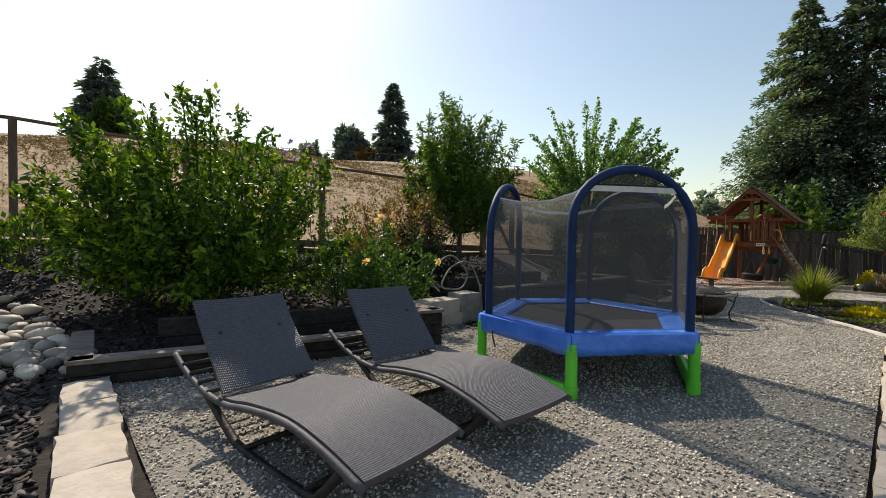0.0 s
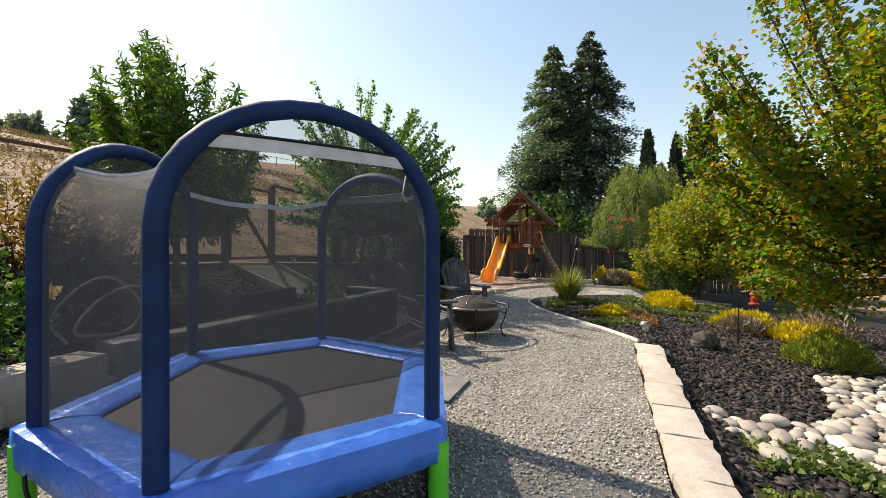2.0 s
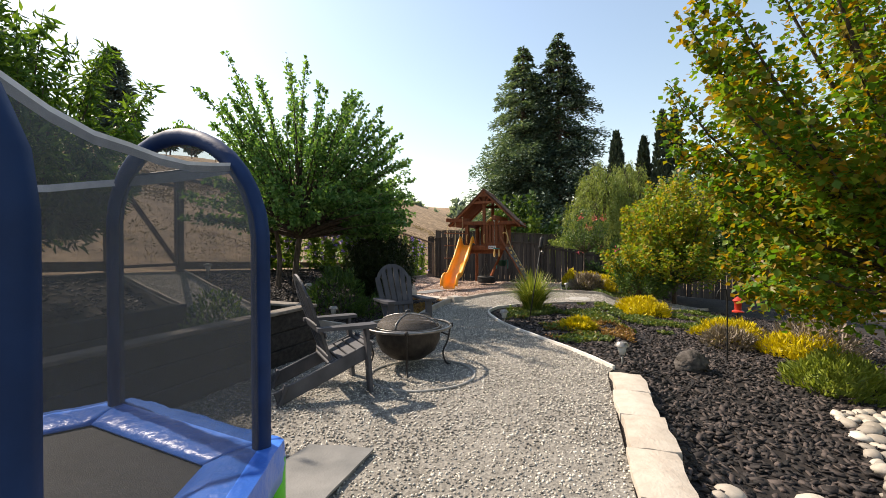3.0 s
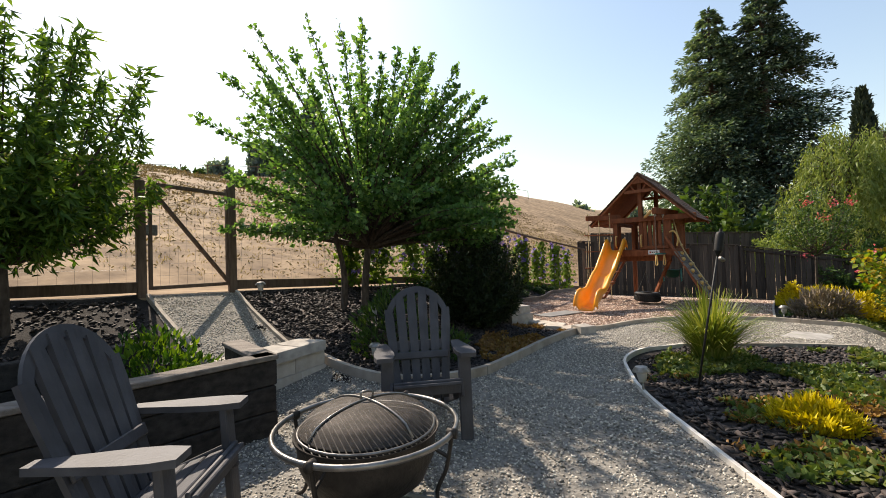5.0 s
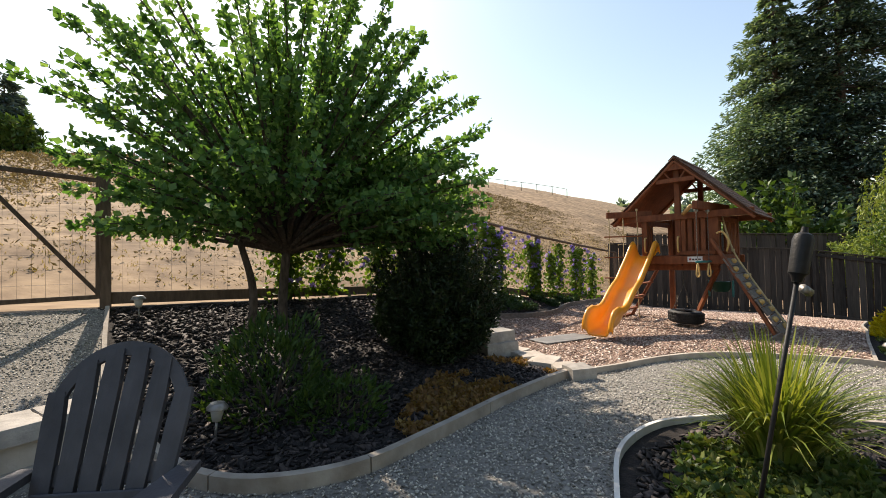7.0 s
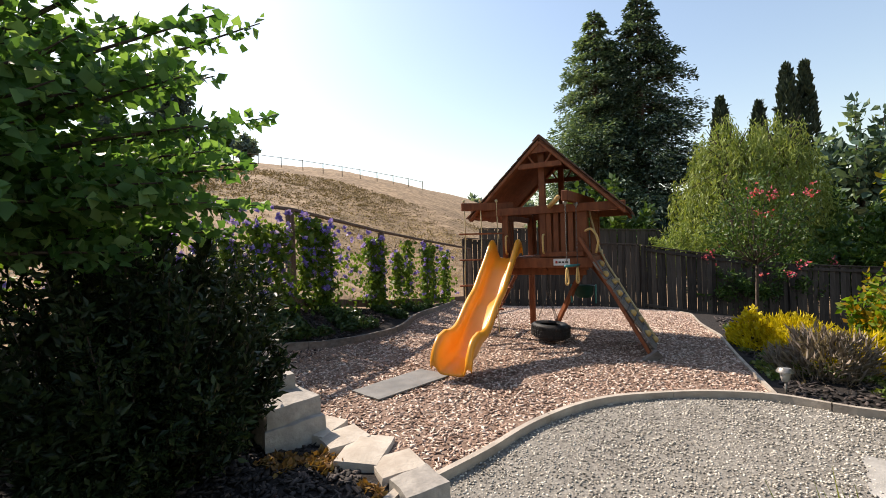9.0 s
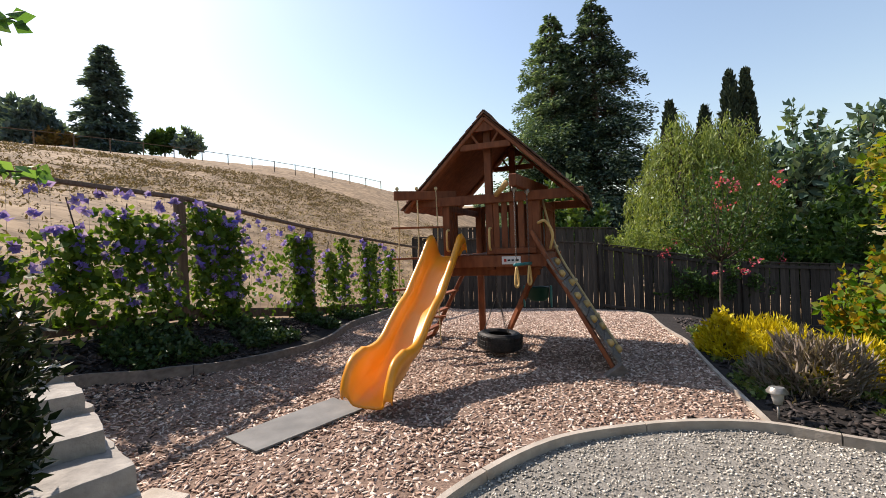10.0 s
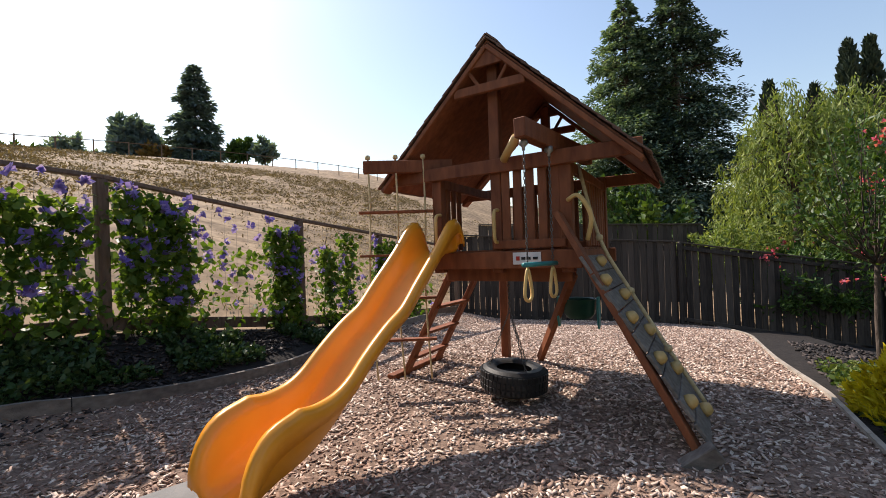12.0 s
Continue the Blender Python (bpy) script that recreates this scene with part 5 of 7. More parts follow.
# pines, cypresses and far trees
conifer("redwood_tree", "tall dark green redwood behind the board fence", (47.0, 58.0, -2), 37.0, 13.4, L_PINE, 350, 0.55, 0.72, 0.36, 0.66)
conifer("redwood_tree", "tall dark green redwood with pointed top", (51.3, 54.2, -2), 38.5, 14.2, L_PINEDARK, 350, 0.55, 0.72, 0.36, 0.66)
for x, y, h, r in ((48.6, 40.6, 17.2, 1.25), (52.2, 39.2, 16.6, 1.15), (51.4, 36.0, 19.0, 1.25), (53.0, 35.4, 19.2, 1.2), (56, 44.5, 14.0, 1.1), (54.6, 43.2, 13.2, 1.0)):
    column("cypress_tree", "slim dark columnar cypress far behind the fence", (x, y, -1), h, r, L_CYPRESS, 3000, 0.6)


def willow(base, h, r, n):
    root = thing("weeping_tree", "pale green weeping tree with hanging strands behind fence", "tree")
    b = np.array(base, float)
    g = Geo()
    g.tube([tuple(b), tuple(b + (0.1, 0, h * 0.4)), tuple(b + (0, 0.1, h * 0.85))], [0.16, 0.12, 0.03], 7)
    pos, way = [], []
    for i in range(n):
        a, k = RNG.uniform(0, 6.283), RNG.random() ** 0.6
        rr = r * k * RNG.uniform(0.8, 1.1)
        top = b + (rr * math.cos(a), rr * math.sin(a), h * (1.0 - 0.42 * k ** 2) * RNG.uniform(0.86, 1.06))
        ln = RNG.uniform(0.35, 0.8) * h * (0.35 + 0.4 * k)
        m = 34
        t = RNG.random((m, 1))
        p = top + np.array([math.cos(a) * 0.25, math.sin(a) * 0.25, 0]) * t ** 0.5 + np.array([0, 0, -1]) * ln * t + RNG.normal(0, 0.05, (m, 3))
        pos.append(p)
        way.append(np.array([0, 0, -1.0]) + 0.5 * RNG.normal(size=(m, 3)))
        if i % 8 == 0:
            g.tube([tuple(b + (0, 0, h * 0.5)), tuple((b + (0, 0, h * 0.75) + top) / 2), tuple(top)], [0.05, 0.03, 0.01], 4, caps=False)
    part("trunk", g, M_BARKTREE, root, smooth=True)
    part("crown", leaves("crown", np.concatenate(pos), np.concatenate(way), 0.2, L_WILLOW, 0.22), L_WILLOW, root)


willow((23.2, 20.9, -0.6), 7.0, 2.1, 330)
willow((25.6, 20.6, -0.6), 7.4, 1.7, 280)
myrtle = plant("crepe_myrtle", "slender staked crepe myrtle with pink flower heads", "tree", at_ground(14.4, 13.9), at_ground(14.4, 13.9, 1.2), ellipsoid_tips(40, (14.4, 13.9, 1.95), (0.85, 0.8, 0.85), -0.5), L_OLEANDER, 0.075, 60, 0.14, 0.1, 0.03, 0.5)
fl = ellipsoid_tips(5, (14.4, 13.8, 2.0), (0.85, 0.8, 0.85), 0.0, 0.2)
blooms("bloom", np.concatenate([f + RNG.normal(0, 0.06, (14, 3)) for f in fl]), 0.035, P_PINK, myrtle, 3)
olea = plant("oleander", "tall green oleander hedge with pink blooms behind fence", "bush", (22.4, 19.0, -1.2), (22.4, 19.0, -0.6), ellipsoid_tips(110, (22.4, 19.0, 0.2), (3.2, 1.7, 1.6), -0.3), L_OLEANDER, 0.16, 160, 0.22, 0.1, 0.05, 0.35)
fl = ellipsoid_tips(18, (22.0, 18.7, 0.3), (3.0, 1.7, 1.45), 0.0, 0.2)
blooms("bloom", np.concatenate([f + RNG.normal(0, 0.08, (9, 3)) for f in fl]), 0.06, P_PINK, olea, 3)
plant("willow_shrub", "yellow-green leafy shrub leaning over the board fence", "bush", (20.2, 20.6, -0.6), (20.2, 20.6, 0.2), ellipsoid_tips(80, (20.2, 20.6, 0.95), (1.7, 1.2, 1.2), -0.3), L_WILLOW, 0.14, 130, 0.2, 0.1, 0.05, 0.35)


def far_tree(x, y, h, r, label, mat_=None, z=None, n=1500, size=0.8):
    z = hz(x, y) if z is None else z
    return plant("far_tree", label, "tree", (x, y, z), (x, y, z + h * 0.3), ellipsoid_tips(26, (x, y, z + h * 0.6), (r, r, h * 0.48), -0.6), mat_ or L_HAZEFAR, size, n // 26, h * 0.07, 0.0, h * 0.03, 0.6)


# ridge and far trees carry the haze of distance in their leaf colour
conifer("ridge_pine", "dark pointed pine standing on the dry ridge", (-13.5, 88.2, hz(-13.5, 88.2) - 0.3), 19.0, 5.4, L_HAZERIDGE, 110, 0.9, 0.7, 0.25, 0.6)
conifer("ridge_pine", "dark broad pine standing on the dry ridge", (-51.2, 58.9, hz(-51.2, 58.9) - 0.3), 14.6, 5.0, L_HAZERIDGE, 90, 0.9, 0.6, 0.25, 0.6)
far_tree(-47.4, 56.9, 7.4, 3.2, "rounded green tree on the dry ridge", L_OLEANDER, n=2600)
far_tree(-22.6, 88.0, 9.2, 3.6, "dark spreading tree on the dry ridge", L_HAZERIDGE, n=3600, size=1.0)
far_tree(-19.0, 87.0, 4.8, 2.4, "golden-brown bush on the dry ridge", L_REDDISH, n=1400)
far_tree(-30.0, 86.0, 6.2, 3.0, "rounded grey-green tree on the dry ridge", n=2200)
far_tree(-34.5, 86.0, 5.4, 4.2, "low grey-green tree on the dry ridge", L_OLEANDER, n=2600)
far_tree(-39.0, 84.0, 5.4, 4.0, "low dark green tree on the dry ridge", L_OLEANDER, n=2600)
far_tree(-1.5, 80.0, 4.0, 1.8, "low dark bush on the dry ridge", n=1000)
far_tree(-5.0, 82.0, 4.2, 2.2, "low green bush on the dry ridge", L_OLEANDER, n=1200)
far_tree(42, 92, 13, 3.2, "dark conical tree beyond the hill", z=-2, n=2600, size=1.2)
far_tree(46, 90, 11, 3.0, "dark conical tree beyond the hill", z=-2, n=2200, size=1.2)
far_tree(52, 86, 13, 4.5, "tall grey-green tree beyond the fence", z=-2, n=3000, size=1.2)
far_tree(28, 34, 7, 3.4, "rounded green tree behind the fence", L_OLEANDER, z=-1, n=3000, size=0.5)
far_tree(44, 27, 11, 2.6, "dark green tree far behind the fence", L_PINE, z=-1, n=2600, size=0.7)
far_tree(48, 25, 12.5, 3.0, "dark green tree far behind the fence", L_PINE, z=-1, n=2600, size=0.7)
far_tree(28.5, 19.5, 5.2, 2.4, "dense green tree behind the board fence", L_OLEANDER, z=-1.6, n=5200, size=0.3)
far_tree(26.0, 17.6, 3.8, 1.8, "dense green bush behind the board fence", L_OLEANDER, z=-1.6, n=4200, size=0.24)
far_tree(30, 15, 5.5, 2.6, "green tree behind the board fence", L_OLEANDER, z=-1, n=3200, size=0.4)
far_tree(31, 9, 6.5, 3.2, "green tree behind the board fence", L_OLEANDER, z=-1, n=3600, size=0.4)

# dry tufts and scrub on the hill
HILL = [(-24, 2.5), (-7, 8.6), (1.5, 13), (8, 19.4), (12, 23.8), (30, 44), (10, 60), (-30, 45)]
xy = scatter(HILL, 26000)
xy = xy[RNG.random(len(xy)) < np.clip(9.0 / np.maximum(fence_side(xy[:, 0], xy[:, 1])[0], 0.5), 0.12, 1)]
p = np.stack([xy[:, 0], xy[:, 1], H(xy[:, 0], xy[:, 1]) - 0.02], 1)
p = np.repeat(p, 4, 0) + RNG.normal(0, 0.05, (len(p) * 4, 3)) * (1, 1, 0)
dist = fence_side(p[:, 0], p[:, 1])[0]
tagged(part("dry_grass", leaves("dry_grass", p, RNG.normal(size=p.shape) * (0.6, 0.6, 0.2) + (0, 0, 0.8), 0.10 + 0.0 * dist, L_STRAW, 0.12), L_STRAW), "dry straw tufts on the hillside", "grass", "", "stuff")
xy = scatter(HILL, 9500)
p = np.stack([xy[:, 0], xy[:, 1], H(xy[:, 0], xy[:, 1])], 1)
p = np.repeat(p, 8, 0) + RNG.normal(0, 0.2, (len(p) * 8, 3)) * (1, 1, 0.25)
tagged(part("scrub", leaves("scrub", p, RNG.normal(size=p.shape) * (1, 1, 0.3) + (0, 0, 0.5), np.clip(0.07 + 0.007 * fence_side(p[:, 0], p[:, 1])[0], 0.07, 0.2), L_SCRUB, 0.35), L_SCRUB), "low brown weeds dotted over the hillside", "weeds", "", "stuff")


# ---- trampoline ----
TR_C = Vector((1.535, 4.17, 0))
TR_V = [Vector((1.12, 3.11, 0)), Vector((2.13, 3.28, 0)), Vector((2.57, 4.36, 0)), Vector((1.95, 5.23, 0)), Vector((0.94, 5.06, 0)), Vector((0.50, 3.96, 0))]
tramp = thing("trampoline", "child's blue hexagonal trampoline with black safety net and green legs", "trampoline")
up3 = lambda p, z: Vector((p.x, p.y, z))


def tr_in(p, k):
    return TR_C + (p - TR_C) * k


ARCH_Z0, ARCH_Z1 = 1.32, 1.76


def arch_point(a, b, s):
    """Point on the padded arch between two corners: s from 0 (foot a) to 1 (foot b)."""
    m, h = (a + b) / 2, (b - a) / 2
    inward = (TR_C - m).normalized()
    if s < 0.3:
        z = 0.40 + (ARCH_Z0 - 0.40) * s / 0.3
        x = -1.0
    elif s > 0.7:
        z = 0.40 + (ARCH_Z0 - 0.40) * (1 - s) / 0.3
        x = 1.0
    else:
        t = math.pi * (s - 0.3) / 0.4
        x = -math.copysign(abs(math.cos(t)), math.cos(t))
        z = ARCH_Z0 + (ARCH_Z1 - ARCH_Z0) * math.sin(t)
    lean = 0.07 + 0.07 * max(0, z - ARCH_Z0)
    q = m + h * x * 0.985 + inward * lean
    return Vector((q.x, q.y, z))


def arch_at(a, b, z, first):
    """Pole of an arch at height z, on the side of corner a (first) or b."""
    lo, hi = 0.0, 0.5
    for _ in range(24):
        mid = (lo + hi) / 2
        if arch_point(a, b, mid).z < z:
            lo = mid
        else:
            hi = mid
    return arch_point(a, b, lo if first else 1 - lo)


ARCHES = [(0, 1), (2, 3), (4, 5)]
for i, j in ARCHES:
    g = Geo()
    g.tube([arch_point(TR_V[i], TR_V[j], s) for s in np.linspace(0, 1, 41)], 0.036, 10)
    part("padded_arch", g, M_NAVY, tramp, "navy foam-sleeved arch", smooth=True)
    # netting inside the arch, and the white band across it
    g = Geo()
    rows = []
    for z in np.linspace(0.5, ARCH_Z1 - 0.02, 16):
        p, q = arch_at(TR_V[i], TR_V[j], z, True), arch_at(TR_V[i], TR_V[j], z, False)
        rows.append([p.lerp(q, t) for t in np.linspace(0, 1, 7)])
    g.grid(rows)
    part("net_panel", g, M_NET, tramp, smooth=True)
    g = Geo()
    p0, q0 = arch_at(TR_V[i], TR_V[j], 1.60, True), arch_at(TR_V[i], TR_V[j], 1.60, False)
    outw = ((TR_V[i] + TR_V[j]) / 2 - TR_C).normalized() * 0.04
    pts = [p0.lerp(q0, t) + outw * (0.2 + 3.2 * t * (1 - t)) for t in np.linspace(0, 1, 9)]
    g.slab([[p - Vector((0, 0, 0.024)), p + Vector((0, 0, 0.024))] for p in pts], 0.003, outw.normalized())
    part("band", g, M_BAND, tramp, "white webbing band", smooth=True)
    g = Geo()
    g.tube([p + Vector((0, 0, 0.026)) for p in pts], 0.006, 5)
    part("net_cord", g, M_BLACK, tramp, smooth=True)
for (a, b), (c, d) in zip(ARCHES, ARCHES[1:] + ARCHES[:1]):
    g, top, rows = Geo(), [], []
    for z in np.linspace(0.5, 1.60, 12):
        p, q = arch_at(TR_V[a], TR_V[b], z, False), arch_at(TR_V[c], TR_V[d], z, True)
        k = (z - 0.5) / 1.1
        row = []
        for t in np.linspace(0, 1, 9):
            w = p.lerp(q, t)
            bow = 4 * t * (1 - t)
            inward = (TR_C - Vector((w.x, w.y, 0))).normalized()
            row.append(w - Vector((0, 0, 0.07 * bow * k ** 2)) + inward * 0.05 * bow * k + Vector((0, 0, 0.012 * noise.noise((t * 9, z * 3, a)))))
        rows.append(row)
    g.grid(rows)
    part("net_panel", g, M_NET, tramp, smooth=True)
    g = Geo()
    g.slab([[p - Vector((0, 0, 0.018)), p + Vector((0, 0, 0.012))] for p in rows[-1]], 0.003, (p - TR_C).normalized())
    part("band", g, M_BAND, tramp, "white webbing band", smooth=True)
for i in range(6):
    a, b = TR_V[i], TR_V[(i + 1) % 6]
    outn = ((a + b) / 2 - TR_C).normalized()
    steps = np.linspace(0.0, 1.0, 29)
    rows = []
    for t in steps:
        p = a.lerp(b, t)
        wv = 0.008 * noise.noise((t * 7, i * 3.3, 1)) + 0.007 * noise.noise((t * 23, i * 2.3, 5))
        rows.append([up3(tr_in(p, 1.02) + outn * wv, 0.335 + 0.012 * noise.noise((t * 5, i, 7))), up3(tr_in(p, 1.024) + outn * wv * 1.5, 0.40), up3(tr_in(p, 1.02) + outn * wv, 0.482 + wv * 0.4), up3(tr_in(p, 0.985), 0.488 + 0.006 * noise.noise((t * 31, i, 3))), up3(tr_in(p, 0.93), 0.482 + wv * 1.2), up3(tr_in(p, 0.86), 0.486 + 0.9 * wv), up3(tr_in(p, 0.80), 0.476 + 0.008 * noise.noise((t * 13, i, 9))), up3(tr_in(p, 0.755), 0.466)])
    g = Geo()
    g.grid([list(r) for r in rows])
    pad = part("safety_pad", g, M_BLUEPAD, tramp, "creased bright blue vinyl pad", smooth=32)
    sm = pad.modifiers.new("shell", "SOLIDIFY")
    sm.thickness = 0.008
g = Geo()
ring = [up3(tr_in(p, 0.80), 0.462) for p in TR_V]
g.add(ring + [p - Vector((0, 0, 0.006)) for p in ring], [tuple(range(6)), tuple(range(11, 5, -1))] + [(i, 6 + i, 6 + (i + 1) % 6, (i + 1) % 6) for i in range(6)])
part("jump_mat", g, M_BED, tramp, "black woven jump mat")
g = Geo()
g.tube([up3(tr_in(p, 0.985), 0.43) for p in TR_V], 0.02, 8, closed=True)
part("frame_tube", g, M_CHAIN, tramp, smooth=True)
for i, j in ((5, 0), (1, 2), (3, 4)):
    a, b = tr_in(TR_V[i], 0.99), tr_in(TR_V[j], 0.99)
    for p in (a, b):
        g = Geo()
        g.tube([up3(p, 0.03), up3(p, 0.42)], 0.045, 12)
        part("leg", g, M_GREEN, tramp, smooth=40)
        g = Geo()
        g.tube([up3(p, 0.0), up3(p, 0.10)], 0.052, 12)
        part("leg_foot", g, M_GREEN, tramp, smooth=40)
    g = Geo()
    g.tube([up3(a, 0.06), up3(b, 0.06)], 0.045, 12)
    part("base_tube", g, M_GREEN, tramp, smooth=40)
g = Geo()
p = up3(tr_in(TR_V[5].lerp(TR_V[0], 0.2), 1.04), 0.36)
g.tube(smooth_line([tuple(p), tuple(p + Vector((0.01, -0.01, -0.07))), tuple(p + Vector((0.03, 0, -0.14)))], 4), 0.008, 5)
part("tie_strap", g, M_BLACK, tramp)

# ---- loungers: local x runs from the foot to the head ----
wk = M_WICKER.node_tree
wn_ = wk.nodes
wav = []
for axis_name in ("X", "Y"):
    w_ = wn_.new("ShaderNodeTexWave")
    w_.bands_direction = axis_name
    w_.inputs["Scale"].default_value = 30.0
    w_.inputs["Distortion"].default_value = 0.4
    tcn = [q for q in wn_ if q.bl_idname == "ShaderNodeTexCoord"][0]
    wk.links.new(tcn.outputs["Object"], w_.inputs["Vector"])
    wav.append(w_)
mul = wn_.new("ShaderNodeMath")
mul.operation = "MULTIPLY"
wk.links.new(wav[0].outputs["Fac"], mul.inputs[0])
wk.links.new(wav[1].outputs["Fac"], mul.inputs[1])
bump_ = [q for q in wn_ if q.bl_idname == "ShaderNodeBump"][0]
bump_.inputs["Strength"].default_value = 0.6
wk.links.new(mul.outputs[0], bump_.inputs["Height"])
# gaps between the strands show the dark frame below
gap_ = wn_.new("ShaderNodeMix")
gap_.data_type, gap_.blend_type = "RGBA", "MULTIPLY"
gap_.inputs[0].default_value = 1.0
strand = wn_.new("ShaderNodeValToRGB")
strand.color_ramp.elements[0].position, strand.color_ramp.elements[1].position = 0.05, 0.45
strand.color_ramp.elements[0].color, strand.color_ramp.elements[1].color = (0.45, 0.45, 0.47, 1), (1.45, 1.45, 1.5, 1)
wk.links.new(mul.outputs[0], strand.inputs[0])
wpr = wn_["Principled BSDF"]
wk.links.new(wpr.inputs["Base Color"].links[0].from_socket, gap_.inputs[6])
wk.links.new(strand.outputs[0], gap_.inputs[7])
wk.links.new(gap_.outputs[2], wpr.inputs["Base Color"])


def make_lounger():
    root = thing("sun_lounger", "dark grey woven wicker sun lounger with raised back on gravel", "lounger", group="pair of loungers")
    W = 0.30
    seat = smooth_line([(0.0, 0, 0.235), (0.25, 0, 0.30), (0.55, 0, 0.335), (0.9, 0, 0.305), (1.12, 0, 0.265), (1.25, 0, 0.25)], 4)
    g = Geo()
    g.slab([[p + Vector((0, y, -0.012 * (1 - (y / W) ** 2))) for y in np.linspace(-W, W, 7)] for p in seat], 0.028)
    part("seat", g, M_WICKER, root, smooth=50)
    back = smooth_line([(1.24, 0, 0.275), (1.38, 0, 0.42), (1.54, 0, 0.58), (1.68, 0, 0.75)], 4)
    nv = Vector((-0.8, 0, 0.55)).normalized()
    g = Geo()
    g.slab([[p + Vector((0.016 * (1 - (y / W) ** 2), y, 0.012 * (y / W) ** 2 * (i / len(back)))) for y in np.linspace(-W, W, 7)] for i, p in enumerate(back)], 0.03, nv)
    part("backrest", g, M_WICKER, root, smooth=50)
    rail = smooth_line([(-0.01, 0, 0.21), (0.25, 0, 0.275), (0.55, 0, 0.31), (0.9, 0, 0.275), (1.2, 0, 0.225), (1.5, 0, 0.235), (1.78, 0, 0.30), (1.95, 0, 0.37)], 4)
    for s in (-1, 1):
        g = Geo()
        g.tube([p + Vector((0, s * 0.315, 0.0)) for p in rail], 0.019, 8)
        part("side_rail", g, M_ADIR, root, smooth=True)
        g = Geo()
        g.tube(smooth_line([(0.12, s * 0.3, 0.25), (0.28, s * 0.29, 0.08), (0.42, s * 0.29, 0.015), (1.0, s * 0.29, 0.015), (1.2, s * 0.29, 0.07), (1.5, s * 0.3, 0.23)], 4), 0.024, 8)
        part("leg_frame", g, M_IRON, root, smooth=True)
        g = Geo()
        g.beam((1.60, s * 0.2, 0.26), (1.53, s * 0.2, 0.57), 0.02, 0.02)
        part("back_strut", g, M_IRON, root)
    for x in (1.42, 1.55, 1.68, 1.81):
        g = Geo()
        g.tube([(x, -0.32, 0.24 + (x - 1.42) * 0.22), (x, 0.32, 0.24 + (x - 1.42) * 0.22)], 0.014, 6)
        part("cross_slat", g, M_IRON, root, smooth=True)
    for x in (0.42, 1.0):
        g = Geo()
        g.tube([(x, -0.29, 0.03), (x, 0.29, 0.03)], 0.018, 6)
        part("stretcher", g, M_IRON, root, smooth=True)
    return root


lounger = make_lounger()
YAW_L = math.degrees(math.atan2(0.61, -0.79))
lounger.matrix_basis = pose(0.09, 1.80, 0.0, 0, 0, YAW_L)
copy_thing(lounger, pose(0.73, 2.36, 0.0, 0, 0, YAW_L - 9))


